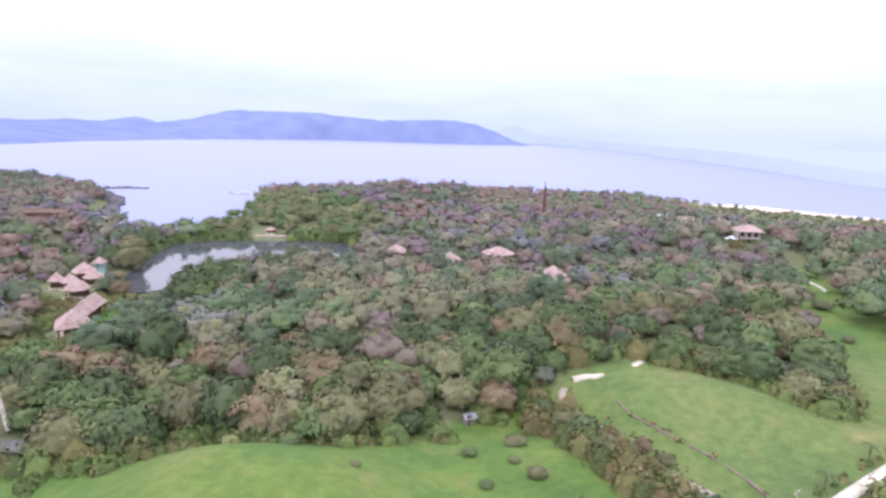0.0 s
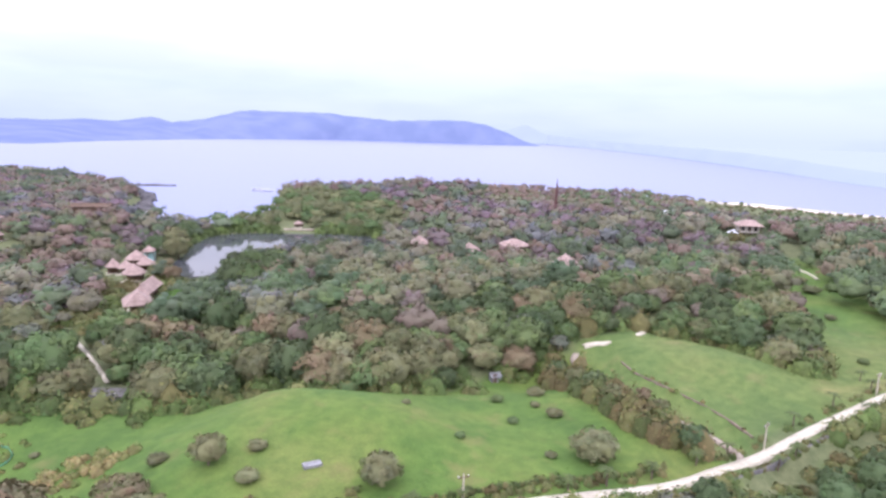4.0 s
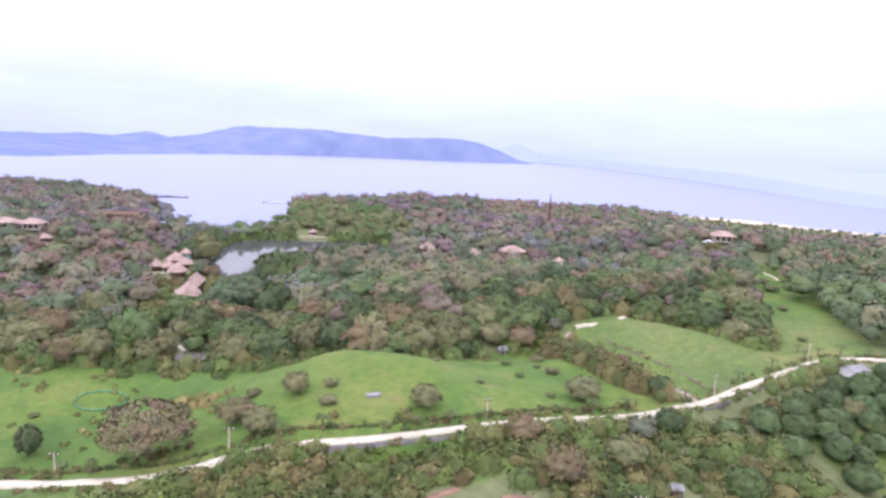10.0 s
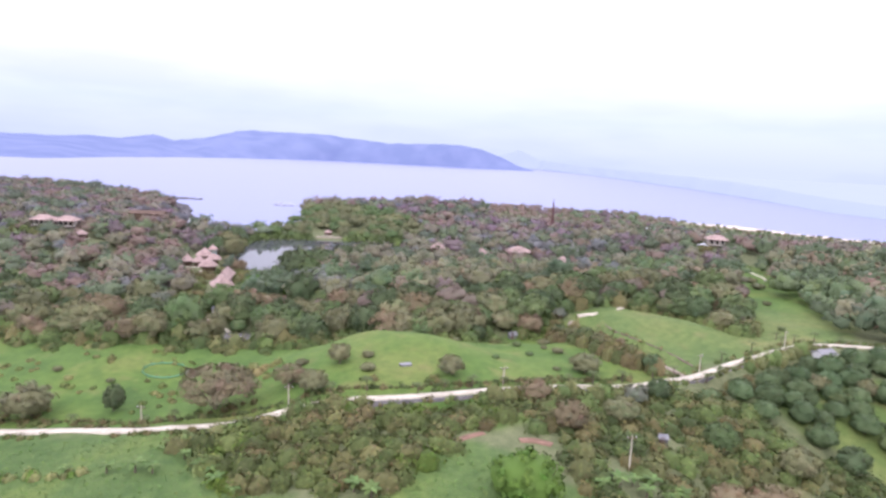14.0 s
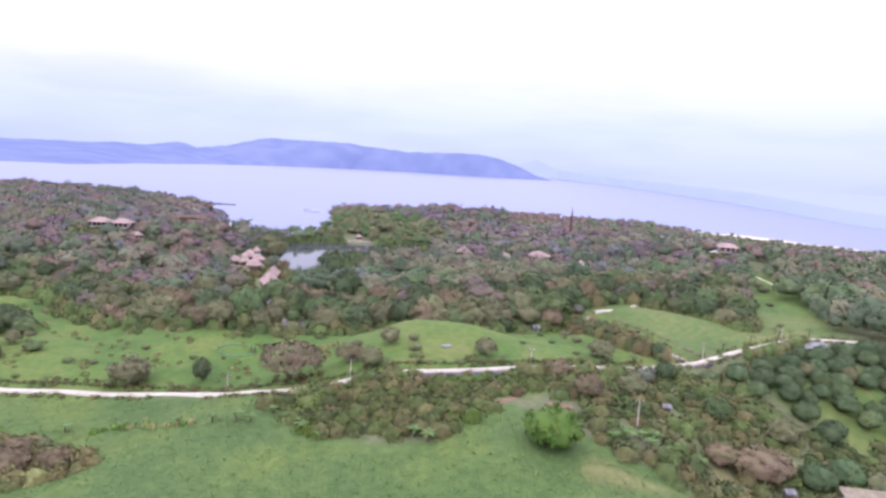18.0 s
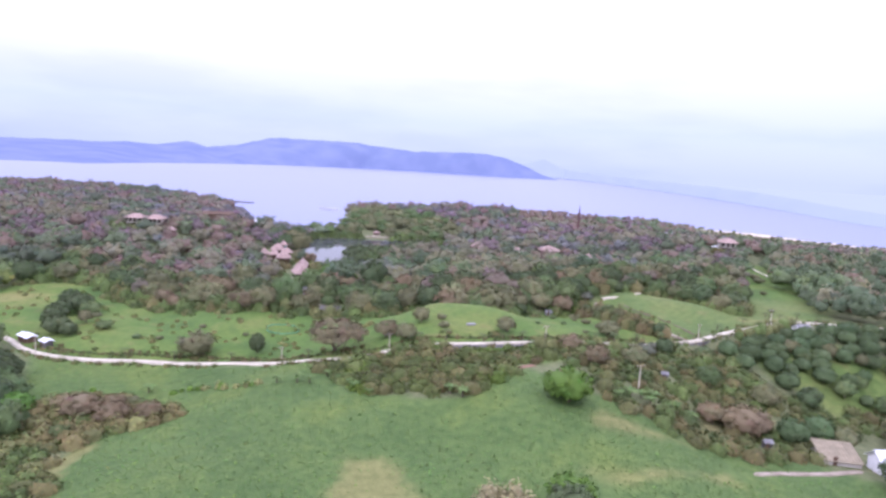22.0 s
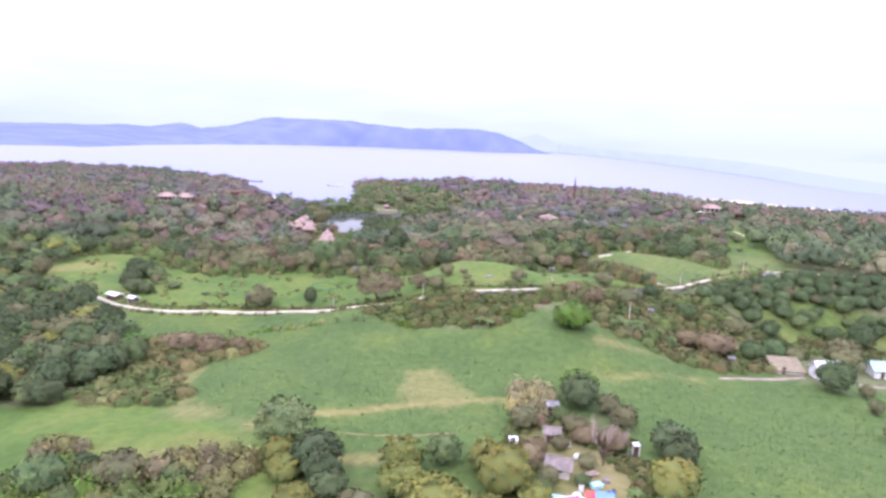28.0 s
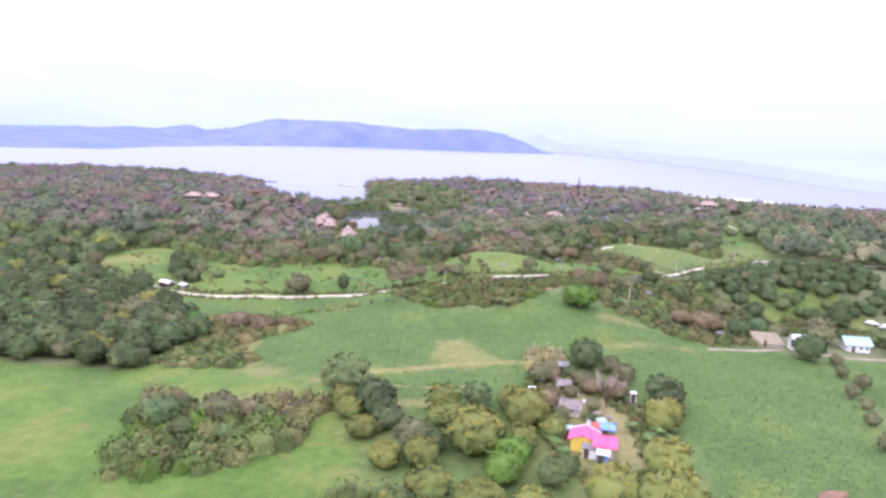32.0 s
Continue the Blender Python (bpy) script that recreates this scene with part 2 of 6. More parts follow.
def water_material(name, body, rough, scale, height, deep=None):
    m, t, b = material(name, rough)
    b.inputs["Base Color"].default_value = (*body, 1)
    b.inputs["IOR"].default_value = 1.33
    b.inputs["Specular IOR Level"].default_value = 0.5
    n = noise_node(t, scale, 3)
    bump(t, b, n.outputs[0], 0.3, height)
    # deep: a bluer sky reflection put into the water's colour towards the east
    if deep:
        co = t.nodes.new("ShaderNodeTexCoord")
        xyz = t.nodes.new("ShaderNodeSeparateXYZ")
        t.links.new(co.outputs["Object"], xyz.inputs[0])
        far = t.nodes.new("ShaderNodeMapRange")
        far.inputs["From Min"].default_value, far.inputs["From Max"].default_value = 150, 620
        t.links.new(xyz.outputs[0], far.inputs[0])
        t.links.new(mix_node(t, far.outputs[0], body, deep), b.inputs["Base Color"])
    return m


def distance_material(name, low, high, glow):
    """Land far behind the bay: the veil of moist air is put in as a glowing haze colour."""
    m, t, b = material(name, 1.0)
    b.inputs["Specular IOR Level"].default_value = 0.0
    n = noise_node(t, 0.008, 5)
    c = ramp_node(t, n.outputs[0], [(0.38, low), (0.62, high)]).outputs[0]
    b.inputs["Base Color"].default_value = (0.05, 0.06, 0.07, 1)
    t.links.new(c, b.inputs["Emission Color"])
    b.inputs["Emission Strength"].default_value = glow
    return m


GROUND = ground_material()
# the sea's second colour stands in for reflection of the bluer eastern sky
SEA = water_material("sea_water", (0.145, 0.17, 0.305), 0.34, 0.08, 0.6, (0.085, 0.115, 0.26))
POND = water_material("pond_water", (0.055, 0.06, 0.065), 0.02, 0.16, 0.07)
# haze is put into these glowing colours, paler with distance
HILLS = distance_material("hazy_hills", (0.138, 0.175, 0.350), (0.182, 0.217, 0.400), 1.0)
HAZE_SHEET = distance_material("pale_haze", (0.35, 0.405, 0.52), (0.36, 0.415, 0.53), 1.0)
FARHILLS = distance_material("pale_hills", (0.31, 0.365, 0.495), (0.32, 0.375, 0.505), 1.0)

# ---- lie of the land ----
SEA_LEVEL, POND_LEVEL = -4.0, -5.2
SPOTS = [(41, 80, 1.4), (33, 67, 1.2), (75, 96, 2.4), (-3, 49, 3.6), (-55, 35, 0.3), (-37, -28, -1.8), (75, 25, -11), (56, 20, -7),
         (95, 30, -11.5), (-104, 20, -8.5), (-24, 62, 6), (5, 111, 0), (-73, 98, -3.5), (41, 122, 5.5), (69, 111, 5), (127, 231, 3),
         (133, 283, 7), (-135, 228, -7.5), (-222, 255, 1), (-81, 49, -6), (-166, 97, -8), (-21, 259, -2), (64, 413, 0), (-140, 494, 1),
         (-9, 489, 6), (13, 102, 0.5), (200, 330, 2), (-270, 420, 0), (-420, 575, -2)]
COAST = [(-2500, -900), (2500, -900), (2500, 250), (900, 330), (600, 370), (345, 412), (300, 455), (268, 482), (236, 512), (160, 545), (60, 548),
         (-60, 535), (-120, 525), (-152, 515), (-150, 480), (-136, 440), (-128, 395), (-138, 340), (-165, 333), (-190, 350), (-214, 386),
         (-236, 450), (-290, 520), (-400, 620), (-520, 650), (-700, 600), (-2500, 560)]
POND_SHORE = [(-122, 250), (-129, 272), (-131, 298), (-119, 311), (-96, 316), (-70, 318), (-50, 314), (-42, 300), (-43, 286), (-54, 273), (-76, 267), (-88, 256), (-91, 240),
              (-92, 222), (-104, 211), (-113, 216), (-120, 236)]


BANK = [(-32, 40.5), (-15, 44.2), (0, 50.5), (22, 59.4), (40, 68), (60, 80.6), (78, 92), (90, 97), (98, 90), (80, 80), (60, 68), (40, 56), (20, 48), (0, 41), (-20, 35), (-32, 35)]


def edge_distance(x, y, poly):
    """Metres to the edge of a polygon, positive inside."""
    x, y = np.asarray(x, float), np.asarray(y, float)
    best = np.full(x.shape, 1e9)
    inside = np.zeros(x.shape, bool)
    for (ax, ay), (bx, by) in zip(poly, poly[1:] + poly[:1]):
        dx, dy = bx - ax, by - ay
        u = np.clip(((x - ax) * dx + (y - ay) * dy) / (dx * dx + dy * dy), 0, 1)
        best = np.minimum(best, np.hypot(x - ax - u * dx, y - ay - u * dy))
        if ay != by:
            inside ^= ((ay > y) != (by > y)) & (x < dx * (y - ay) / dy + ax)
    return np.where(inside, best, -best)


def smooth(v, a, b):
    u = np.clip((v - a) / (b - a), 0, 1)
    return u * u * (3 - 2 * u)


def wave(x, y, k, seed):
    """A cheap rolling field between about -1 and 1."""
    r = np.random.RandomState(seed)
    s = 0
    for i in range(6):
        a, p, f = r.uniform(0, 6.28), r.uniform(0, 6.28), k * r.uniform(0.6, 1.9)
        s = s + np.sin((x * np.cos(a) + y * np.sin(a)) * f + p)
    return s / 3.5


def line_side(x, y, line):
    """Metres to an open line, and whether a place lies on its right-hand side."""
    best, side = np.full(np.shape(x), 1e9), np.zeros(np.shape(x), bool)
    for (ax, ay), (bx, by) in zip(line, line[1:]):
        dx, dy = bx - ax, by - ay
        u = np.clip(((x - ax) * dx + (y - ay) * dy) / (dx * dx + dy * dy), 0, 1)
        d = np.hypot(x - ax - u * dx, y - ay - u * dy)
        side = np.where(d < best, (x - ax) * dy - (y - ay) * dx > 0, side)
        best = np.minimum(best, d)
    return best, side


# rounded hilltops and the dips behind them: place, half-widths, turn, rise
MOUNDS = [(-22, 79, 22, 13, -6, 2.3), (-36, 88, 12, 8, -20, 1.6), (-20, 108, 36, 10, 4, -3.4), (12, 112, 12, 9, 0, -2.2),
          (54, 111, 13, 9, -28, 1.5), (72, 122, 10, 10, 0, -2.2), (82, 108, 14, 9, 30, -1.2), (62, 132, 16, 8, -20, -2.6),
          (-186, 122, 20, 12, 10, 1.6), (-150, 76, 14, 8, 0, 0.8)]
# old terrace edges cut across the knoll
SCARPS = [([(32.7, 115), (33.7, 107.3), (36.7, 101.8), (39.4, 98.3), (43.4, 93), (46.2, 87.4), (47.8, 81.4)], 1.1)]


def height(x, y):
    x, y = np.asarray(x, float), np.asarray(y, float)
    num, den = np.full(x.shape, -3e-6), np.full(x.shape, 1e-6)
    for px, py, pz in SPOTS:
        r = 22 + 0.11 * max(py, 0)
        w = 1 / (1 + ((x - px) ** 2 + (y - py) ** 2) / (r * r)) ** 3
        num, den = num + w * pz, den + w
    h = num / den
    h = h + 0.5 * wave(x, y, 0.14, 3) + 0.35 * wave(x, y, 0.07, 5) + 0.12 * wave(x, y, 0.5, 4)
    for mx, my, rx, ry, turn, rise in MOUNDS:
        a, b = math.cos(radians(turn)), math.sin(radians(turn))
        u, v = ((x - mx) * a + (y - my) * b) / rx, ((y - my) * a - (x - mx) * b) / ry
        h = h + rise * np.exp(-(u * u + v * v))
    for line, drop in SCARPS:
        d, side = line_side(x, y, line)
        h = h - drop * np.where(side, smooth(d, -0.2, 1.4), 0) * smooth(-d, -15, -4)
    h = h - 1.7 * smooth(edge_distance(x, y, BANK), 0, 2)
    d = edge_distance(x, y, POND_SHORE)
    near = smooth(d, -45, -4)
    h = h * (1 - near) + np.clip(h, POND_LEVEL + 0.4, POND_LEVEL + 1.2) * near
    h = h * smooth(-d, -1, 5) + (POND_LEVEL - 1.2) * (1 - smooth(-d, -1, 5))
    c = edge_distance(x, y, COAST)
    shore = smooth(c, 0, 14)
    h = np.where(c > 0, h * shore + (SEA_LEVEL - 0.5) * (1 - shore), SEA_LEVEL - 0.5 - 5 * smooth(-c, 0, 40))
    return h


def at(x, y):
    return float(height(np.array([x]), np.array([y]))[0])


# land use: meadows, crop fields and dry patches
MEADOWS = [
    [(-210, 90), (-200, 114), (-186, 131), (-150, 106), (-116, 89), (-78, 90), (-56, 89), (-47, 102), (-18, 97), (4, 106), (18, 122), (27, 106), (31, 82),
     (36, 70), (20, 64), (0, 56), (-16, 49), (-30, 46), (-50, 41), (-66, 39), (-80, 44), (-125, 44), (-140, 46), (-165, 62)],
    [(28, 122), (43, 129), (61, 126), (68, 112), (97, 164), (126, 232), (136, 236), (134, 207), (119, 162), (108, 124), (98, 107), (80, 100), (60, 88), (46, 80), (36, 92)],
    [(-300, -38), (-136, -38), (-119, -37), (-106, -28), (-90, -30), (-70, -44), (-62, -60), (-56, -100), (-40, -260), (-300, -260)],
    [(60, 70), (92, 72), (110, 58), (104, 40), (84, 46), (66, 52)],
    [(-30, 38), (-2, 40), (8, 50), (-4, 47), (-20, 42)],
    [(-66, -52), (-18, -52), (-20, -66), (-16, -84), (8, -84), (8, -60), (2, -44), (30, -110), (30, -200), (-60, -200)],
]
CROPS = [
    [(-138, 40.5), (-66, 36), (-60, 29), (-52, 14), (-34, 8), (-22, 9), (-12, 24), (-4, 22), (-2, 4), (8, 0), (26, -2), (24, -8), (0, -14), (-14, -46), (-50, -50), (-72, -46),
     (-92, -31), (-97, -2), (-90, 6), (-104, 20), (-128, 16)],
    [(2, -14), (26, -5), (50, 5), (66, 2), (56, -34), (45, -61), (30, -110), (2, -110), (6, -60), (0, -46)],
    [(70, 8), (110, 8), (110, -80), (60, -80), (62, -34)],
    [(-5, 16), (4, 14), (14, 9), (24, 6), (36, 8), (50, 9), (44, 3.5), (26, -2), (8, 0), (-2, 4)],
    [(-70, -48), (-16, -50), (-16, -62), (-40, -60), (-60, -56)],
]
DRYS = [
    [(-45, -14), (-39, -13), (-32, -20), (-29, -28), (-31, -33), (-41, -34), (-45, -24)],
    [(2, 5), (8, 2), (22, 3), (26, 7), (16, 7), (4, 7)],
    [(-92, -30), (-84, -36), (-70, -44), (-69, -48), (-78, -44), (-92, -35)],
    [(-21, -40), (-8, -42), (-2, -60), (-4, -80), (-21, -81), (-20, -62)],
    [(78, 100), (98, 107), (94, 112), (70, 100)],
    [(18, 116), (23, 118), (22, 108), (17, 110)],
    [(0, -14), (26, -4), (26, -6.5), (0, -16.5)],
    [(26, 22), (36, 24), (37, 17), (30, 15)],
    [(43, 34), (52, 34), (52, 28), (44, 29)],
    [(-214, 84), (-196, 110), (-182, 112), (-186, 96), (-202, 80)],
]
TRACKS = [  # trodden lines through the crop: way, half width, strength
    ([(-60, -42), (-54, -40.2), (-45, -34.2), (-41, -32.6), (-32, -31.2), (-21, -29.2)], 0.9, 0.75),
    ([(-53, -57.4), (-48, -57), (-43, -55.6)], 1.2, 0.6),
    ([(-97, -6), (-97.5, -14), (-95, -22), (-90, -31)], 1.4, 0.5),
]


def line_distance(x, y, line):
    """How far each place lies from a line of points."""
    best = np.full(len(x), 1e9)
    for (ax, ay), (bx, by) in zip(line, line[1:]):
        dx, dy = bx - ax, by - ay
        k = np.clip(((x - ax) * dx + (y - ay) * dy) / (dx * dx + dy * dy), 0, 1)
        best = np.minimum(best, np.hypot(x - ax - k * dx, y - ay - k * dy))
    return best


def landuse(x, y):
    wob = 2.2 * wave(x, y, 0.22, 8) + 1.2 * wave(x, y, 0.7, 9)
    out = np.zeros((len(x), 4))
    for i, p in enumerate(MEADOWS):
        full = 0.84 - 0.14 * smooth(-y, -160, -130) + 0.2 * smooth(y, 128, 150) if i == 1 else 0.65 if i == 5 else 0.8 if i == 3 else 1.0
        out[:, 0] = np.maximum(out[:, 0], full * smooth(edge_distance(x, y, p) + wob, -7, -2))
    for p in CROPS:
        out[:, 1] = np.maximum(out[:, 1], smooth(edge_distance(x, y, p) + 0.5 * wob, -4.5, -2))
    for i, p in enumerate(DRYS):
        out[:, 2] = np.maximum(out[:, 2], (0.62 if i == 3 else 0.5) * smooth(edge_distance(x, y, p) + wob, -2, 3))
    for line, half, full in TRACKS:
        out[:, 2] = np.maximum(out[:, 2], full * smooth(half - line_distance(x, y, line) + 0.25 * wob, -1.3, 0.4))
    c = edge_distance(x, y, COAST)
    sand = smooth(-np.abs(c - 16), -24, -16) * smooth(x, 190, 215) * smooth(-x, -320, -300)
    out[:, 3] = sand
    return out


def steps(*runs):
    v = []
    for a, b, s in runs:
        v += list(np.arange(a, b, s))
    return np.array(v + [runs[-1][1]])


def mesh_of(name, verts, faces, mat, uniform=None):
    """A mesh from arrays: verts (n, 3) and faces (m, k) with equal corners."""
    verts, faces = np.asarray(verts, np.float32), np.asarray(faces, np.int32)
    me = bpy.data.meshes.new(name)
    k = faces.shape[1]
    me.vertices.add(len(verts))
    me.vertices.foreach_set("co", verts.ravel())
    me.loops.add(faces.size)
    me.loops.foreach_set("vertex_index", faces.ravel())
    me.polygons.add(len(faces))
    me.polygons.foreach_set("loop_start", np.arange(0, faces.size, k, dtype=np.int32))
    me.update(calc_edges=True)
    me.materials.append(mat)
    return me


def grid_faces(nx, ny):
    i = np.arange(nx * ny).reshape(ny, nx)
    return np.stack([i[:-1, :-1], i[:-1, 1:], i[1:, 1:], i[1:, :-1]], -1).reshape(-1, 4)


xs = steps((-4800, -800, 400), (-800, -260, 20), (-260, -215, 2.5), (-215, 135, 1.8), (135, 150, 2.5), (150, 420, 10), (420, 4800, 300))
ys = steps((-2400, -280, 200), (-280, -110, 10), (-110, 140, 1.8), (140, 320, 5), (320, 680, 9), (680, 4800, 300))
gx, gy = [a.ravel() for a in np.meshgrid(xs, ys)]
ground_mesh = mesh_of("ground", np.stack([gx, gy, height(gx, gy)], 1), grid_faces(len(xs), len(ys)), GROUND)
ground_mesh.polygons.foreach_set("use_smooth", np.ones(len(ground_mesh.polygons), bool))
ground_mesh.color_attributes.new("landuse", 'FLOAT_COLOR', 'POINT').data.foreach_set("color", landuse(gx, gy).ravel())
tagged(new("ground", ground_mesh), "rolling meadow, crop and woodland ground", "ground", kind="structure")


def sheet(name, poly, z, mat):
    me = bpy.data.meshes.new(name)
    me.from_pydata([(x, y, z) for x, y in poly], [], [list(range(len(poly)))])
    me.materials.append(mat)
    return new(name, me)


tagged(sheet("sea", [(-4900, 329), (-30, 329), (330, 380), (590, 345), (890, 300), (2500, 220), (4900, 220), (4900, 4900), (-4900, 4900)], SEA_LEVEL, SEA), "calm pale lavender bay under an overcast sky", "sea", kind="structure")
tagged(sheet("pond_water", [(x + (x + 86) * 0.04, y + (y - 262) * 0.04) for x, y in POND_SHORE], POND_LEVEL, POND), "still dark pond reflecting the bright sky", "water", kind="structure")


def range_of_hills(name, label, ridge, mat, deep, seed, foot=None):
    """A long hill: a front foot, a ridge and a back foot, with spurs and gullies."""
    r = np.array(ridge, float)
    s = np.r_[0, np.cumsum(np.hypot(*np.diff(r[:, :2], axis=0).T))]
    u = np.linspace(0, s[-1], 160)
    line = np.stack([np.interp(u, s, r[:, k]) for k in range(3)], 1)
    line[:, 2] += 0.014 * (line[:, 2] - SEA_LEVEL) * (wave(u, u * 0, 0.02, seed) + wave(u, u * 0, 0.05, seed + 1))
    k = 13
    v = np.linspace(-1, 1, k)
    away = line[:, :2] / np.linalg.norm(line[:, :2], axis=1, keepdims=True)
    rows = []
    for j in v:
        rise = 1 - abs(j) ** 1.25
        z = SEA_LEVEL - 3 + (line[:, 2] - SEA_LEVEL + 3) * rise
        z = z + (line[:, 2] - SEA_LEVEL) * 0.16 * wave(u, u * 0 + j * 260, 0.012, seed) * (1 - rise) * rise * 4
        p = line[:, :2] + away * (j * deep)
        if foot and j < 0:
            f = np.array(foot, float)
            q = np.linspace(0, len(f) - 1, 160)
            front = np.stack([np.interp(q, np.arange(len(f)), f[:, i]) for i in (0, 1)], 1)
            p = line[:, :2] * (1 + j) - front * j
        rows.append(np.c_[p, z])
    verts = np.concatenate(rows)
    me = mesh_of(name, verts, grid_faces(160, k), mat)
    me.polygons.foreach_set("use_smooth", np.ones(len(me.polygons), bool))
    return tagged(new(name, me), label, "hills", kind="structure")


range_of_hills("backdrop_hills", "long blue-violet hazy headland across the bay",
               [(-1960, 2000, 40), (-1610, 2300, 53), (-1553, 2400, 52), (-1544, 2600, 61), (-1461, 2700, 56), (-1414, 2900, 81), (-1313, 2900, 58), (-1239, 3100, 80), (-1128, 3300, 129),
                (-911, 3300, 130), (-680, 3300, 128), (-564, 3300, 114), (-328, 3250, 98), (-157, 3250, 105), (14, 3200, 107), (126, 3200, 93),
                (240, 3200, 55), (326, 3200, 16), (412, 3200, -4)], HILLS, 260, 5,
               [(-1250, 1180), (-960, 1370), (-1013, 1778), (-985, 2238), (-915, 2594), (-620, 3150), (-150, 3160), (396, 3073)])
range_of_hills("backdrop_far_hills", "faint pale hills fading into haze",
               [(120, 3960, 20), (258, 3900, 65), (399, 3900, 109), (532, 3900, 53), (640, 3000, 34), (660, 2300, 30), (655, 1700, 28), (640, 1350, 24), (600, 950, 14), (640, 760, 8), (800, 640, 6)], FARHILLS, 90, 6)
# glowing haze-coloured sheet, added to cover the sea behind the far hills
tagged(sheet("backdrop_haze_sheet", [(399, 3950), (640, 3000), (665, 2300), (660, 1700), (645, 1350), (606, 950), (646, 760), (800, 640), (4900, 300), (4900, 4900), (399, 4900)], SEA_LEVEL + 4, HAZE_SHEET),
       "pale sheet added as haze over the sea beyond the bay", "shore", kind="structure")

# ---- plants ----
def balls(rng, n):
    v = rng.normal(size=(n, 3))
    return v / np.linalg.norm(v, axis=1, keepdims=True)


def cards(rng, pos, out, size, tint, slim=0.62):
    """Leaf sprays: small bent diamonds at pos that face roughly along out."""
    n = len(pos)
    face = out + 0.55 * balls(rng, n)
    face /= np.linalg.norm(face, axis=1, keepdims=True)
    side = np.cross(face, balls(rng, n))
    side /= np.linalg.norm(side, axis=1, keepdims=True) + 1e-9
    up = np.cross(face, side)
    s = np.asarray(size, float).reshape(-1, 1) * np.ones((n, 1))
    v = np.stack([pos - side * s, pos - up * s * slim + face * s * 0.2, pos + side * s, pos + up * s * slim + face * s * 0.2], 1)
    nor = 0.75 * out + 0.4 * face + [0, 0, 0.55]
    nor = np.repeat((nor / (np.linalg.norm(nor, axis=1, keepdims=True) + 1e-9))[:, None], 4, 1)
    return v.reshape(-1, 3), nor.reshape(-1, 3), np.repeat(tint, 4, 0)


def leaf_mesh(name, parts, mat=LEAF):
    v, n, c = [np.concatenate([p[i] for p in parts]) for i in range(3)]
    me = mesh_of(name, v, np.arange(len(v)).reshape(-1, 4), mat)
    me.color_attributes.new("tint", 'FLOAT_COLOR', 'POINT').data.foreach_set("color", np.c_[c, np.ones(len(c))].astype(np.float32).ravel())
    me.polygons.foreach_set("use_smooth", np.ones(len(me.polygons), bool))
    me.normals_split_custom_set_from_vertices(n)
    return me


def round_quads(n):
    """The faces of a cube blown up into a ball, n by n on each side: (faces, 4, 3)."""
    g = np.linspace(-1, 1, n + 1)
    out = []
    for axis in range(3):
        for sign in (-1, 1):
            for i in range(n):
                for j in range(n):
                    q = np.zeros((4, 3))
                    q[:, axis] = sign
                    a, b = [(g[i], g[j]), (g[i + 1], g[j]), (g[i + 1], g[j + 1]), (g[i], g[j + 1])], ((axis + 1) % 3, (axis + 2) % 3)
                    for k in range(4):
                        q[k, b[0]], q[k, b[1]] = a[k]
                    out.append(q if sign > 0 else q[::-1])
    q = np.array(out)
    return q / np.linalg.norm(q, axis=2, keepdims=True)


BALL = {1: round_quads(1), 2: round_quads(2), 3: round_quads(3)}


def cores(rng, centre, size, scale, middle, tint, fine):
    """The leafy mass inside each clump: a lumpy ball that closes it to the eye."""
    d = BALL[fine].reshape(-1, 3)
    n = len(centre)
    ph = rng.uniform(0, 6.28, (n, 3))
    lump = 1 + 0.10 * np.sin(4.5 * d[None, :, 0] + ph[:, :1]) + 0.10 * np.sin(4.5 * d[None, :, 1] + ph[:, 1:2]) + 0.08 * np.sin(6 * d[None, :, 2] + ph[:, 2:])
    v = centre[:, None] + d[None] * (size[:, None] * lump)[:, :, None] * scale
    out = 0.7 * d[None] + 0.45 * (v - middle) / scale + [0, 0, 0.55]
    out = out / (np.linalg.norm(out, axis=2, keepdims=True) + 1e-9)
    c = np.repeat(tint[:, None], len(d), 1)
    return v.reshape(-1, 3), out.reshape(-1, 3), c.reshape(-1, 3)


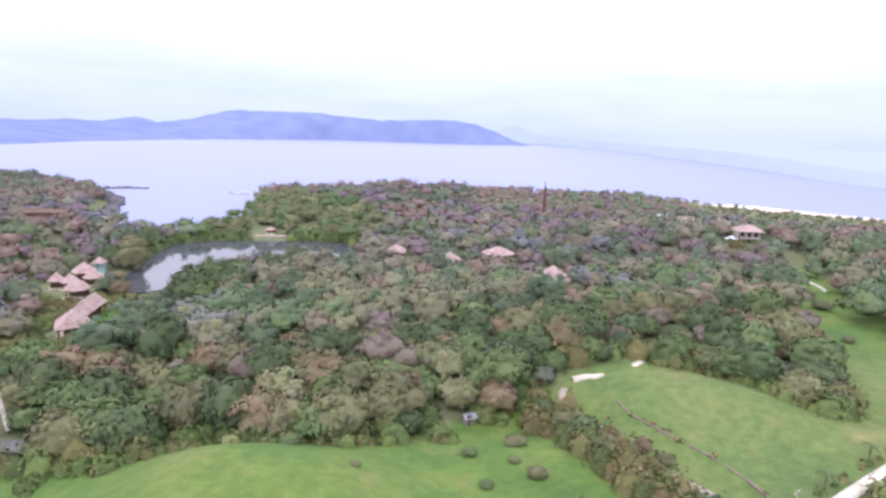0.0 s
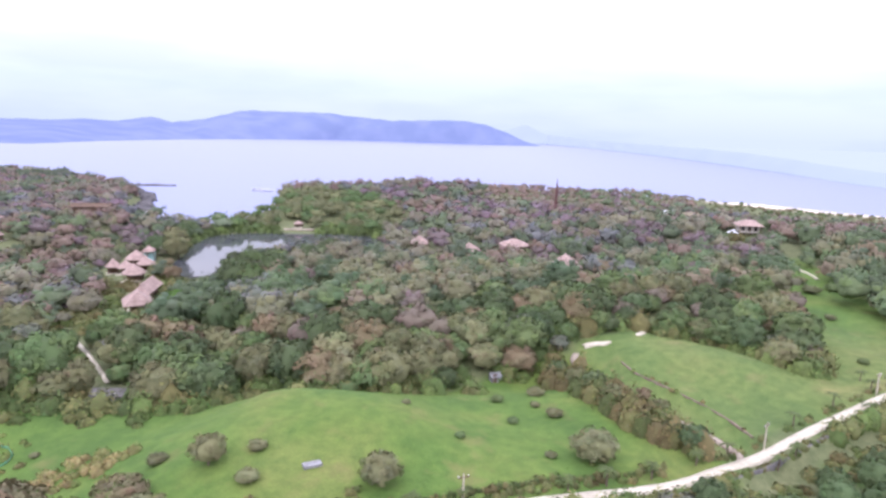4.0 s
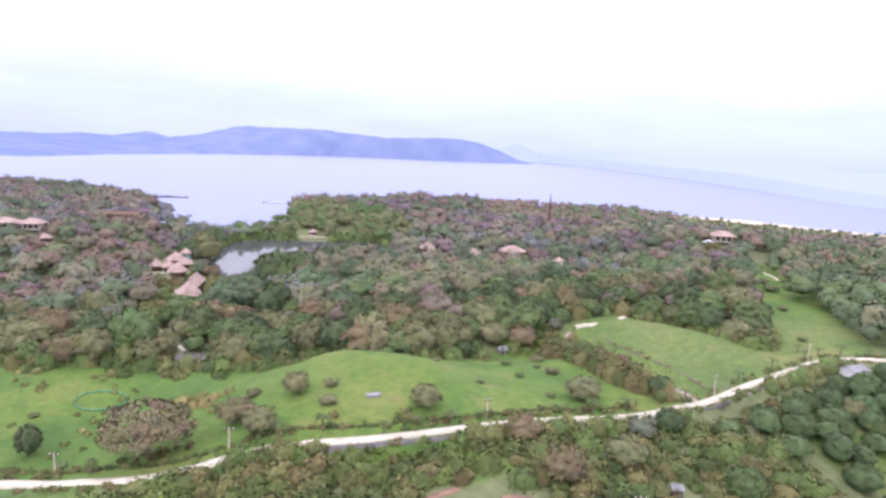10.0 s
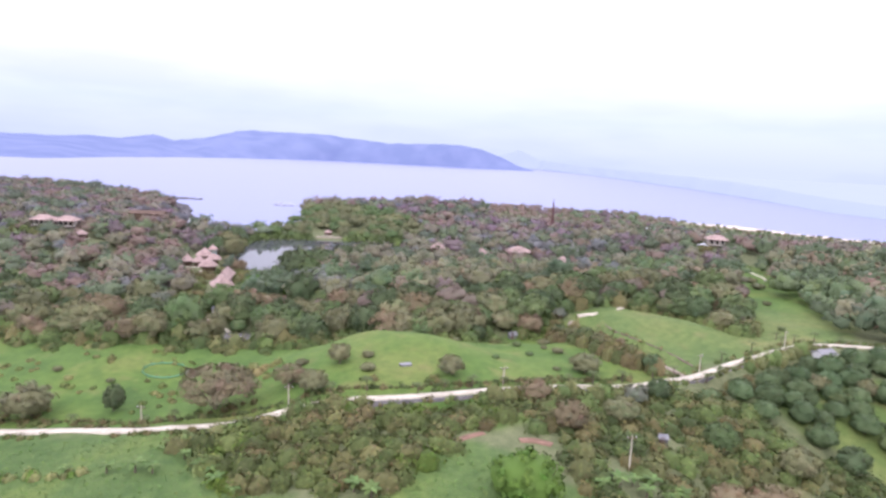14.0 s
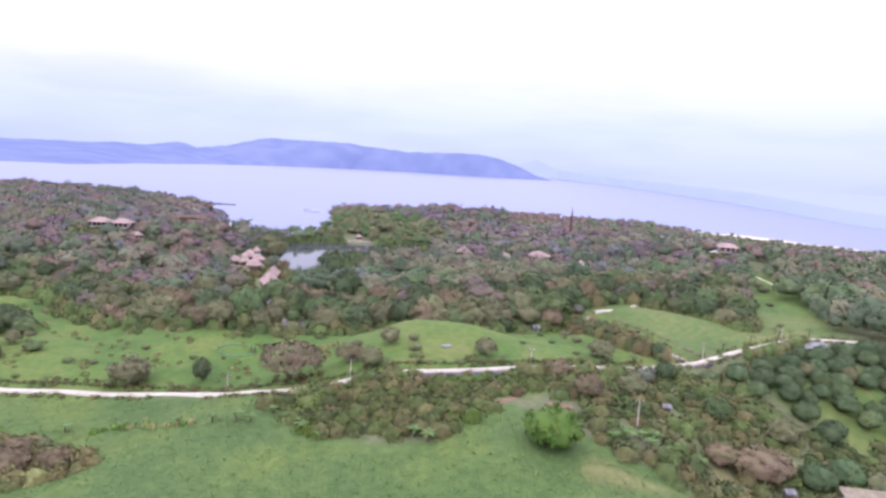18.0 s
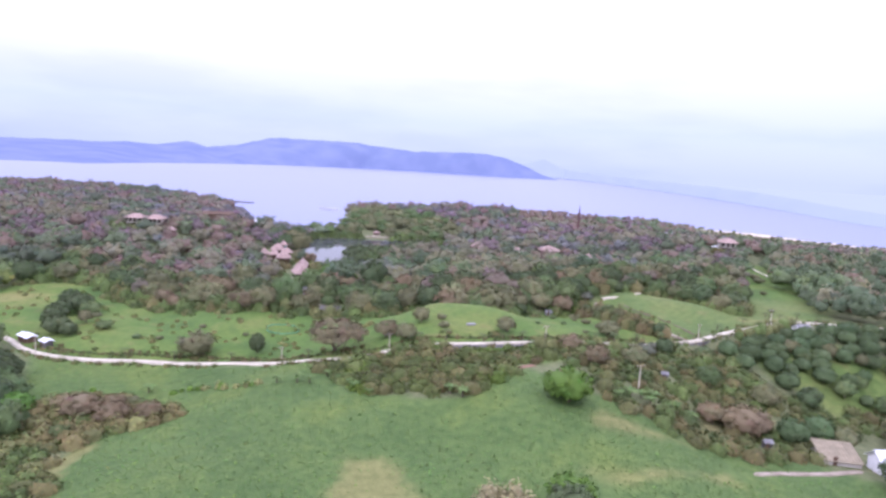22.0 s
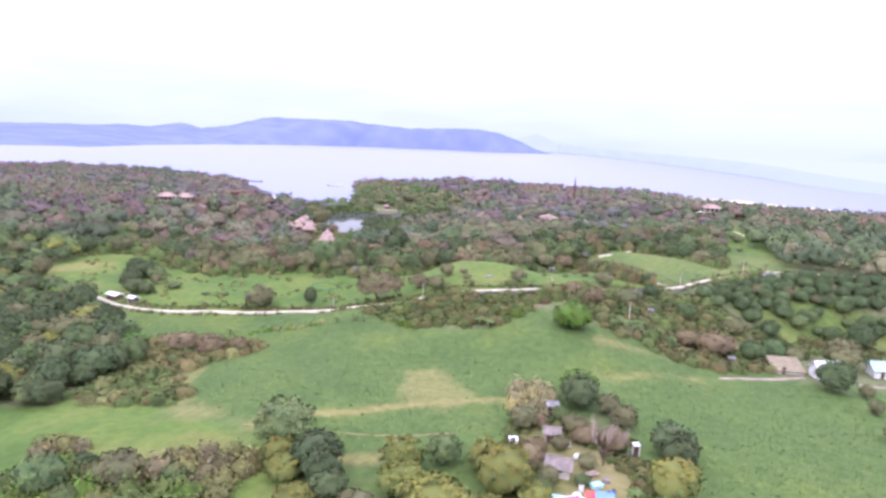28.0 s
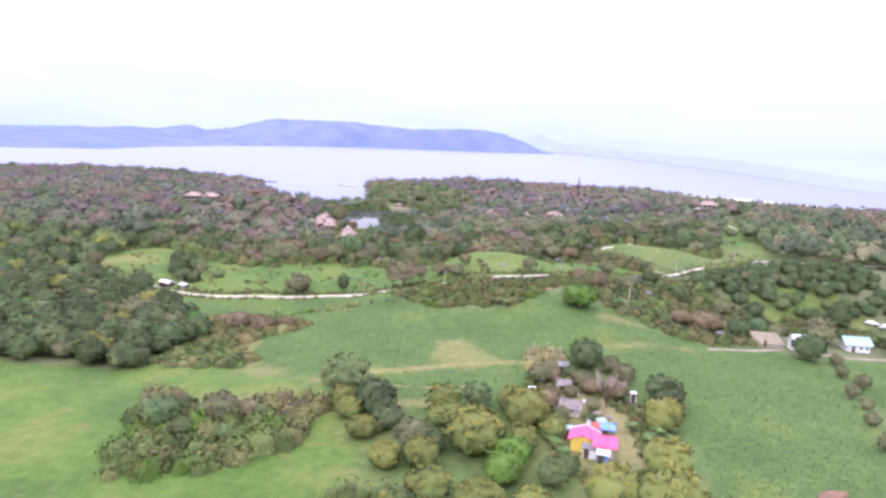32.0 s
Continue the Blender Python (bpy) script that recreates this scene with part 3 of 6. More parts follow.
def crown_points(rng, radius, tall, low, n, clumps, spread=0.62, puff=0.42, top=0.0):
    """Points of a crown made of clumps: place, outward direction, clump number, height in the crown."""
    i = np.arange(clumps)
    up = 0.97 - (1.25 + top) * (i + 0.2) / clumps
    q = i * 2.39996 + rng.uniform(0, 6.28)
    d = np.c_[np.sqrt(1 - up ** 2) * np.cos(q), np.sqrt(1 - up ** 2) * np.sin(q), up] + 0.22 * rng.normal(size=(clumps, 3))
    d /= np.linalg.norm(d, axis=1, keepdims=True)
    reach = spread * (rng.uniform(0.86, 1.06, (clumps, 1)) if spread > 0.72 else rng.uniform(0.55, 1.08, (clumps, 1)))
    c = d * reach * [radius, radius, tall / 2]
    r = puff * rng.uniform(0.7, 1.15, clumps)
    k = rng.randint(0, clumps, n)
    e = balls(rng, n) + 0.7 * d[k] + [0, 0, 0.35]
    e /= np.linalg.norm(e, axis=1, keepdims=True)
    p = c[k] + e * (r[k] * rng.uniform(0.72, 1.06, n))[:, None] * [radius, radius, tall / 2 * 1.1]
    out = 0.62 * e + 0.5 * p / np.array([radius, radius, tall / 2])
    out /= np.linalg.norm(out, axis=1, keepdims=True) + 1e-9
    lift = np.array([0, 0, low + tall / 2])
    c, r = np.r_[c, [[0, 0, -0.04 * tall]]], np.r_[r * 0.58, [spread * (0.80 if puff > 0.3 or tall < 1.2 * radius else 0.96)]]
    return p + lift, out, k, (c + lift, r, np.array([radius, radius, tall / 2]), lift)


def tones(rng, base, k, clumps, spread=0.16, second=None, share=0.0, young=0.0):
    """A tint for each spray: its clump's tone and a little of its own."""
    t = np.array(base) * rng.uniform(1 - spread, 1 + spread, (clumps, 1)) * (1 + 0.04 * rng.normal(size=(clumps, 3)))
    if second is not None:
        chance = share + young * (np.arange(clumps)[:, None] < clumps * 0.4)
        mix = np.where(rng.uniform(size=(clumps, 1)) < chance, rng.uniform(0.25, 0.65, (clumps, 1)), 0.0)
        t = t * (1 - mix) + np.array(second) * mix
    return np.clip(t[k] * rng.uniform(0.80, 1.22, (len(k), 1)), 0.008, 0.6), np.clip(np.r_[t, t.mean(0, keepdims=True)], 0.008, 0.6)


KINDS = {
    # tint, second tint and its share, crown height / width, sprays, clumps, spray size, spread, puff
    "olive": ((0.134, 0.138, 0.072), (0.176, 0.170, 0.088), 0.25, 0.95, 2400, 48, 0.050, 0.74, 0.25),
    "green": ((0.100, 0.138, 0.060), (0.140, 0.176, 0.070), 0.25, 0.95, 2400, 48, 0.050, 0.74, 0.25),
    "dark": ((0.072, 0.098, 0.047), (0.090, 0.114, 0.053), 0.3, 1.0, 4000, 90, 0.042, 0.80, 0.20),
    "yellow": ((0.172, 0.180, 0.092), (0.216, 0.198, 0.112), 0.3, 1.0, 1300, 30, 0.060, 0.70, 0.32),
    "grey": ((0.122, 0.134, 0.098), (0.146, 0.152, 0.114), 0.4, 0.9, 1200, 26, 0.068, 0.68, 0.34),
    "brown": ((0.158, 0.128, 0.078), (0.142, 0.132, 0.072), 0.3, 0.95, 2200, 46, 0.048, 0.74, 0.25),
    "mauve": ((0.142, 0.119, 0.092), (0.132, 0.114, 0.086), 0.35, 0.85, 1000, 26, 0.060, 0.72, 0.30),
    "lime": ((0.086, 0.156, 0.036), (0.118, 0.190, 0.046), 0.3, 0.85, 3000, 100, 0.040, 0.84, 0.16),
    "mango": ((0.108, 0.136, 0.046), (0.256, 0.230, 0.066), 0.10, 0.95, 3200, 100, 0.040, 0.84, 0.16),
    "umbrella": ((0.150, 0.132, 0.078), (0.136, 0.140, 0.070), 0.4, 0.74, 6500, 70, 0.034, 0.74, 0.24),
    "orchard": ((0.070, 0.102, 0.046), (0.090, 0.118, 0.053), 0.3, 1.02, 3000, 100, 0.040, 0.84, 0.16),
}


def limb(verts, faces, a, b, ra, rb, sides=6):
    a, b = Vector(a), Vector(b)
    d = (b - a).normalized()
    u = d.orthogonal().normalized()
    w = d.cross(u)
    i = len(verts)
    for p, r in ((a, ra), (b, rb)):
        for k in range(sides):
            q = 2 * math.pi * k / sides
            verts.append(p + u * (r * math.cos(q)) + w * (r * math.sin(q)))
    for k in range(sides):
        faces.append((i + k, i + (k + 1) % sides, i + sides + (k + 1) % sides, i + sides + k))


def trunk_mesh(name, rng, low, tall, thick, spread, limbs=6):
    """A tapered, slightly crooked trunk that forks into limbs."""
    v, f = [], []
    a, b, c = (0, 0, -0.5), (rng.uniform(-.15, .15), rng.uniform(-.15, .15), low * 0.6), (rng.uniform(-.3, .3), rng.uniform(-.3, .3), low + tall * 0.2)
    limb(v, f, a, b, thick * 1.25, thick * 0.85)
    limb(v, f, b, c, thick * 0.85, thick * 0.65)
    for i in range(limbs):
        q = 2 * math.pi * (i + rng.uniform(-.3, .3)) / limbs
        r = spread * rng.uniform(0.45, 0.75)
        m = (c[0] + r * 0.5 * math.cos(q), c[1] + r * 0.5 * math.sin(q), low + tall * rng.uniform(0.35, 0.5))
        e = (c[0] + r * math.cos(q), c[1] + r * math.sin(q), low + tall * rng.uniform(0.6, 0.85))
        limb(v, f, b if i % 2 else c, m, thick * 0.5, thick * 0.3, 5)
        limb(v, f, m, e, thick * 0.3, thick * 0.1, 5)
    me = bpy.data.meshes.new(name)
    me.from_pydata(v, [], f)
    me.materials.append(BARK)
    return me


def part_mesh(name, me, parent, label=""):
    ob = new(name, me)
    ob.parent = parent
    if label:
        ob["label"] = label
    return ob


def tree_things(name, kind, count, seed, low=0.30):
    """A few standing trees of one kind, a metre in crown radius, for copying."""
    tint, second, share, aspect, n, clumps, size, spread, puff = KINDS[kind]
    made = []
    for i in range(count):
        rng = np.random.RandomState(seed * 31 + i)
        n, clumps = min(int(KINDS[kind][4] * 0.42), 2600 if kind == "umbrella" else 1000), int(KINDS[kind][5] * 0.8)
        size = KINDS[kind][6] * 0.86 * math.sqrt(KINDS[kind][4] * 0.9 / n)
        tall = 2 * aspect * rng.uniform(0.8, 1.0) * 0.85
        p, out, k, core = crown_points(rng, 1.0, tall, low, n, clumps, spread, puff, 0.5 if aspect > 0.8 else 0.0)
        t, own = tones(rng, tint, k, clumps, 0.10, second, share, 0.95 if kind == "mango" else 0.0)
        thin = 0.62 if kind == "umbrella" else 1.0
        heart = cores(rng, core[0][:-1], core[1][:-1] * thin, core[2], core[3], own[:-1], 1)
        body = cores(rng, core[0][-1:], core[1][-1:] * thin, core[2], core[3], own[-1:], 3)
        root = new(name)
        part_mesh("trunk", trunk_mesh("trunk", rng, low, tall, 0.055, 0.8), root)
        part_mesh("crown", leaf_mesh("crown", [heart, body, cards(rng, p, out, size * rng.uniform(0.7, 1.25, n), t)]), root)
        made.append(root)
    return made


LABELS = {
    "olive": "olive-green spreading broadleaf tree in the woodland", "green": "leafy green broadleaf tree in the woodland",
    "dark": "dense dark-green broadleaf tree", "yellow": "yellow-green flowering broadleaf tree", "grey": "silvery grey-green broadleaf tree",
    "brown": "brown half-bare dry-season tree", "mauve": "mauve-brown leafless tree with twiggy crown", "lime": "bright green dense round tree",
    "mango": "rounded mango tree with yellowish new leaves", "umbrella": "broad flat-topped olive-brown umbrella tree", "orchard": "clipped round dark-green orchard tree",
}
NAMES = {"olive": "acacia_tree", "dark": "evergreen_tree", "yellow": "flowering_tree", "grey": "silver_tree", "mango": "mango_tree", "orchard": "orchard_tree", "mauve": "bare_tree", "brown": "dry_tree", "umbrella": "umbrella_tree"}
STOCK = {}


def plant(kind, x, y, radius, group="", rng=random, squash=1.0, label=""):
    """One tree as a thing of its own, standing on the ground."""
    if kind not in STOCK:
        STOCK[kind] = tree_things(NAMES.get(kind, "broadleaf_tree"), kind, 2 if kind == "umbrella" else 5, len(STOCK) + 2, 0.02 if kind in ("mango", "orchard", "lime") else 0.04 if kind == "umbrella" else 0.10)
        for ob in STOCK[kind]:
            ob["spare"] = 1
    pool = STOCK[kind]
    radius *= 1.16
    z = at(x, y) - 0.1
    q = rng.uniform(0, 360)
    m = pose(x, y, z, 0, 0, q) @ Matrix.Diagonal((radius, radius * rng.uniform(0.9, 1.1), radius * squash * rng.uniform(0.9, 1.08), 1))
    ob = next((o for o in pool if "spare" in o), None) or pool[rng.randrange(len(pool))]
    if "spare" in ob:
        del ob["spare"]
        ob.matrix_basis = m
        made = ob
    else:
        made = copy_thing(ob, m @ Matrix.Diagonal([1 / v for v in ob.scale] + [1]))
    return tagged(made, label or LABELS[kind], "tree", group)


def scatter(poly, gap, rng, jitter=0.42):
    """Loosely even places inside a polygon."""
    a = np.array(poly, float)
    x0, y0, x1, y1 = *a.min(0), *a.max(0)
    gx, gy = np.meshgrid(np.arange(x0, x1, gap), np.arange(y0, y1, gap * 0.87))
    gx = gx + (np.arange(gx.shape[0])[:, None] % 2) * gap / 2
    gx = (gx + rng.uniform(-jitter, jitter, gx.shape) * gap).ravel()
    gy = (gy + rng.uniform(-jitter, jitter, gy.shape) * gap).ravel()
    ok = edge_distance(gx, gy, poly) > 0
    return gx[ok], gy[ok]


def clear_of(x, y, spots):
    ok = np.ones(len(x), bool)
    for sx, sy, r in spots:
        ok &= np.hypot(x - sx, y - sy) > r
    return ok


def stands(x, y, kinds, rng, seed, pull=1.7):
    """A kind for each place: like grows beside like, in loose stands."""
    share = np.array([kinds[k] * np.exp(pull * wave(x, y, 0.036, seed + 7 * i)) for i, k in enumerate(kinds)])
    share = np.cumsum(share / share.sum(0), 0)
    return (rng.uniform(size=len(x)) > share).sum(0).clip(0, len(kinds) - 1)


def woods(name, label, x, y, radius, kinds, sprays, seed, squash=1.0, low=0.08, coarse=1.0, fine=2, haze_tint=1.0):
    """Many trees or shrubs joined: for growth that nobody could count."""
    rng = np.random.RandomState(seed)
    names = list(kinds)
    pick = stands(x, y, kinds, rng, seed)
    z = height(x, y)
    lean = low_growth(x, y)
    parts = []
    for i in range(len(x)):
        tint, second, share, aspect, _, clumps, size, spread, puff = KINDS[names[pick[i]]]
        r = radius * rng.choice([0.62, 0.8, 0.95, 1.1, 1.42]) * rng.uniform(0.92, 1.1) * lean[i]
        n = int(sprays * rng.uniform(0.85, 1.15))
        cl = min(6 + sprays // 15, max(6, clumps // 2))
        spread = min(spread, 0.7)
        p, out, k, core = crown_points(rng, r, 1.7 * r * aspect * squash, low * r * squash, n, cl, spread, max(puff, 0.34) * 1.1, 0.35)
        # aerial haze is put into the leaf tint: bluer, slightly redder and paler
        t, own = tones(rng, np.array(tint) * [1 + 0.2 * (haze_tint - 1), 1, haze_tint] * rng.uniform(0.92, 1.08) * (0.61 + 0.33 * haze_tint), k, cl, 0.10, second, share)
        stand = np.array([x[i], y[i], z[i]])
        parts.append(cores(rng, core[0][:-1] + stand, core[1][:-1], core[2], core[3] + stand, own[:-1], 1))
        parts.append(cores(rng, core[0][-1:] + stand, core[1][-1:], core[2], core[3] + stand, own[-1:], fine))
        v, nn, c = cards(rng, p + [x[i], y[i], z[i]], out, coarse * r * size * 2.0 * rng.uniform(0.75, 1.25, n), t)
        parts.append((v, nn, c))
    ob = new(name, leaf_mesh(name, parts))
    return tagged(ob, label, "vegetation", kind="stuff")


def shrubs(name, label, x, y, radius, kinds, sprays, seed, squash=0.75, spray=0.26, pale=1.0):
    """A thicket: low overlapping domes of fine leaf sprays, joined."""
    rng = np.random.RandomState(seed)
    names = list(kinds)
    pick = rng.choice(len(names), len(x), p=np.array([kinds[k] for k in names]) / sum(kinds.values()))
    z = height(x, y)
    parts = []
    for i in range(len(x)):
        tint, second = KINDS[names[pick[i]]][:2]
        r = radius * rng.uniform(0.6, 1.3)
        tall = r * squash * rng.uniform(0.75, 1.5)
        tone = (np.array(tint) * 0.65 + np.array(second) * rng.uniform(0, 0.35) + np.array([0.026, 0.034, 0.014])) * np.array([0.82, 0.80, 0.66]) * pale * rng.uniform(0.82, 1.16)
        stand, scale = np.array([x[i], y[i], z[i]]), np.array([r, r, tall])
        parts.append(cores(rng, stand[None], np.array([0.82]), scale, stand, tone[None] * 0.95, 2))
        d = balls(rng, sprays)
        d[:, 2] = np.abs(d[:, 2])
        p = stand + d * scale * rng.uniform(0.78, 1.22, (sprays, 1))
        c = np.clip(tone * rng.uniform(0.62, 1.4, (sprays, 1)) * (1 + 0.06 * rng.normal(size=(sprays, 3))), 0.01, 0.6)
        parts.append(cards(rng, p, d, spray * (0.6 + 0.3 * r) * rng.uniform(0.6, 1.4, sprays), c, 0.5))
    return tagged(new(name, leaf_mesh(name, parts)), label, "vegetation", kind="stuff")


FOREST = [(-340, 150), (-205, 124), (-186, 136), (-150, 112), (-116, 94), (-78, 95), (-56, 93), (-47, 106), (-18, 101), (4, 111), (18, 123), (43, 130), (63, 124), (70, 109),
          (76, 109), (97, 167), (125, 235), (140, 262), (340, 335), (345, 404), (288, 434), (246, 455), (218, 512), (158, 540), (60, 543), (-60, 530), (-120, 520),
          (-148, 511), (-146, 480), (-131, 440), (-120, 385), (-136, 327), (-166, 320), (-193, 336), (-220, 378), (-241, 446), (-294, 515), (-402, 613), (-520, 640), (-620, 590), (-620, 200)]
EASTWOOD = [(131, 226), (129, 206), (115, 166), (105, 128), (99, 110), (150, 92), (330, 40), (420, 60), (420, 330), (150, 258)]
GROVE = [(-330, 140), (-212, 104), (-196, 86), (-168, 58), (-143, 42), (-128, 20), (-113, -4), (-119, -33), (-136, -35), (-152, -36), (-330, -40)]
CLEARINGS = [(-20, 262, 8), (3, 248, 8), (24, 268, 8), (37, 208, 9), (-139, 240, 9), (-93, 331, 8), (-91, 321, 10), (136, 282, 13), (-228, 262, 10), (-196, 238, 7), (5, 110, 6), (40, 128, 5), (46, 138, 4),
             (-91, 118, 7), (-100, 129, 7), (-84, 108, 7), (-107, 137, 6), (-80, 257, 13), (-62, 261, 13), (-46, 266, 12), (-92, 250, 9), (12, 239, 6), (-112, 286, 14), (-128, 276, 12), (-96, 298, 10), (-60, 310, 12), (-78, 312, 12), (-74, 101, 6), (66, 392, 5), (135, 368, 9), (-213, 334, 8), (130, 226, 7), (10, 244, 6),
             (-19, 250, 8), (-18, 241, 6), (2, 235, 5), (22, 249, 6), (36, 196, 8), (134, 270, 9), (124, 268, 7), (-226, 250, 10), (-222, 240, 7), (-196, 228, 7), (130, 338, 9),
             (126, 328, 7), (-205, 310, 11), (-88, 300, 8), (-176, 312, 6), (-134, 236, 9), (-133, 224, 8), (-137, 213, 8), (-124, 200, 9), (-112, 190, 10), (-104, 170, 11), (-116, 178, 9), (-96, 158, 9),
             (-128, 210, 7), (-130, 200, 6), (-100, 205, 9), (-97, 196, 8), (-94, 186, 7), (-106, 160, 7), (-101, 154, 11), (-98, 144, 8), (-108, 182, 11), (-128, 208, 10), (-120, 196, 9), (-138, 206, 7), (-226, 238, 12), (-222, 226, 10), (-218, 216, 8), (-232, 228, 8), (-217, 252, 9), (-213, 242, 8), (-126, 227, 8), (-119, 229, 8), (-121, 219, 8), (-119, 238, 7)]
DRYMIX = {"olive": 24, "green": 20, "dark": 18, "yellow": 3, "grey": 5, "brown": 18, "mauve": 13}
MANGROVE = [(-165, 322), (-132, 314), (-50, 316), (-34, 330), (-44, 380), (-70, 430), (-122, 480), (-146, 470), (-130, 430), (-122, 390), (-134, 334)]
MIX = {"olive": 26, "green": 28, "dark": 25, "yellow": 5, "grey": 4, "brown": 11, "mauve": 5}


# low growth before the huts
LOWS = [(-64, 256, 10), (36, 188, 6), (-100, 206, 14), (-106, 234, 12)]


def low_growth(x, y):
    """How far the trees stay small before the huts and the pond."""
    return np.where(clear_of(x, y, LOWS), 1.0, 0.66)


def open_land(x, y):
    ok = clear_of(x, y, CLEARINGS)
    ok &= edge_distance(x, y, POND_SHORE) < -4
    ok &= ~((edge_distance(x, y, COAST) < 36) & (x > 205) & (x < 310))
    return ok


rng0 = np.random.RandomState(11)
# the near belt of the wood: trees of their own
belt = [(-205, 124), (-186, 136), (-150, 112), (-116, 94), (-78, 95), (-56, 93), (-47, 106), (-18, 101), (4, 111), (18, 123), (43, 130), (63, 124), (70, 109), (76, 109),
        (97, 167), (60, 168), (0, 150), (-60, 140), (-120, 136), (-205, 160)]
bx, by = scatter(belt, 6.1, rng0)
ok = open_land(bx, by)
tree_rng = random.Random(5)
belt_kinds = stands(bx[ok], by[ok], MIX, np.random.RandomState(15), 71, 0.7)
for x, y, k in zip(bx[ok], by[ok], belt_kinds):
    kind = list(MIX)[k]
    plant(kind, float(x), float(y), tree_rng.choice((2.6, 3.2, 3.7, 4.3, 5.2)) * tree_rng.uniform(0.9, 1.1), "trees of the wood", tree_rng, tree_rng.uniform(0.82, 1.15))
# the rest of the wood
fx, fy = scatter(FOREST, 7.5, rng0)
ok = open_land(fx, fy) & (edge_distance(fx, fy, belt) < -1.5)
green = ok & (edge_distance(fx, fy, MANGROVE) > 0)
ok &= ~green
low = ok & (fx > 175) & (fy > 375)
shore = ok & ~low & (fx > 15) & (fy > 425 - 0.45 * np.maximum(fx - 60, 0))
mid = ok & (fy < 300)
far = ok & (fy >= 300) & ~low & ~shore
dry = mid & ((fx < -95) | (fy > 215))
mid &= ~dry
# farther stands carry more haze in their leaf colour
woods("woodland", "mixed green and brown dry-season woodland", fx[mid], fy[mid], 5.2, MIX, 170, 21, 0.82, coarse=0.62, haze_tint=1.2)
woods("woodland", "brown and mauve dry-season woodland", fx[dry], fy[dry], 5.1, DRYMIX, 95, 25, 0.8, coarse=0.8, haze_tint=1.35)
woods("woodland", "dense woodland on the headlands by the sea", fx[far], fy[far], 5.0, {"olive": 32, "green": 18, "dark": 18, "yellow": 3, "grey": 8, "brown": 28, "mauve": 20}, 42, 22, 0.72, coarse=1.15, haze_tint=1.5)
woods("woodland", "low windswept wood along the northern shore", fx[shore], fy[shore], 3.7, {"olive": 30, "green": 20, "brown": 30, "mauve": 20}, 36, 26, 0.7, coarse=1.2, haze_tint=1.4)
woods("woodland", "low scrubby growth behind the beach", fx[low], fy[low], 1.9, {"olive": 40, "green": 20, "brown": 30, "mauve": 10}, 80, 24, 0.7, coarse=0.85)
woods("woodland", "low yellow-green mangrove between pond and bay", fx[green], fy[green], 4.6, {"olive": 55, "green": 40, "yellow": 5}, 90, 27, 0.7, coarse=0.9, haze_tint=1.0)
ex, ey = scatter(EASTWOOD, 8.0, rng0)
woods("woodland", "dense dark woodland on the eastern slope", ex, ey, 5.2, {"dark": 26, "green": 22, "olive": 30, "brown": 18, "yellow": 4}, 60, 23, coarse=1.1, haze_tint=1.2)

# ---- roads ----
def curve_through(pts, step):
    """Evenly spaced places along a smooth line through pts."""
    p = np.array(pts, float)
    q = np.vstack([2 * p[0] - p[1], p, 2 * p[-1] - p[-2]])
    out = []
    for i in range(1, len(q) - 2):
        n = max(2, int(np.linalg.norm(q[i + 1] - q[i]) / step))
        for u in np.arange(n) / n:
            out.append(0.5 * (2 * q[i] + (q[i + 1] - q[i - 1]) * u + (2 * q[i - 1] - 5 * q[i] + 4 * q[i + 1] - q[i + 2]) * u ** 2
                              + (3 * q[i] - q[i - 1] - 3 * q[i + 1] + q[i + 2]) * u ** 3))
    return np.array(out + [p[-1]])


def ribbon(name, label, pts, width, mat, rise=0.22, thick=0.8, category="road", wobble=0.0):
    """A paved or trodden strip that follows the ground, with sides."""
    p = curve_through(pts, 1.5)
    d = np.gradient(p, axis=0)
    n = np.c_[-d[:, 1], d[:, 0]] / np.linalg.norm(d, axis=1, keepdims=True)
    w = width / 2 * (1 + wobble * wave(np.arange(len(p)) * 1.5, np.zeros(len(p)), 0.5, 12))[:, None]
    mid = height(p[:, 0], p[:, 1])
    z = np.maximum.reduce([mid, height(*(p + n * w).T), height(*(p - n * w).T)])
    z = np.convolve(np.pad(z, 4, mode="edge"), np.ones(9) / 9, "valid") + rise
    rows = [np.c_[p - n * w, z - thick], np.c_[p - n * w, z], np.c_[p, z + 0.05], np.c_[p + n * w, z], np.c_[p + n * w, z - thick]]
    ob = new(name, mesh_of(name, np.concatenate(rows), grid_faces(len(p), 5)[:, ::-1], mat))
    return tagged(ob, label, category, kind="structure")


ROAD = [(-260, 92), (-200, 76), (-178, 64), (-160, 55.5), (-148, 46), (-138, 42.4), (-124, 42), (-100, 42), (-80, 41.5), (-66, 37.5), (-57, 36.4), (-50, 38.6), (-44, 41), (-37, 42.4), (-27, 43.4), (-15, 47.2), (-3, 52.4), (10, 57.6), (23, 62.6),
        (31, 66), (41, 72.4), (55, 81), (75, 94), (86, 100), (97, 102), (118, 101), (150, 106)]
ribbon("road", "pale concrete country road with dusty verges", ROAD, 1.95, CONCRETE)
ribbon("track_road", "pinkish dirt track climbing beside a hedgerow", [(43, 73.6), (43.4, 78.6), (40.5, 84), (36, 89), (32, 96), (29.5, 104), (26, 112), (24, 119), (26.9, 123.2)], 1.7, DIRT, 0.08, wobble=0.25)
ribbon("trail", "narrow pale concrete trail at the wood's edge", [(26.9, 123.2), (29.4, 123.6), (32.1, 122.9), (35, 122.9), (38.2, 124.3), (42.8, 129.6)], 1.5, CONCRETE, 0.1)
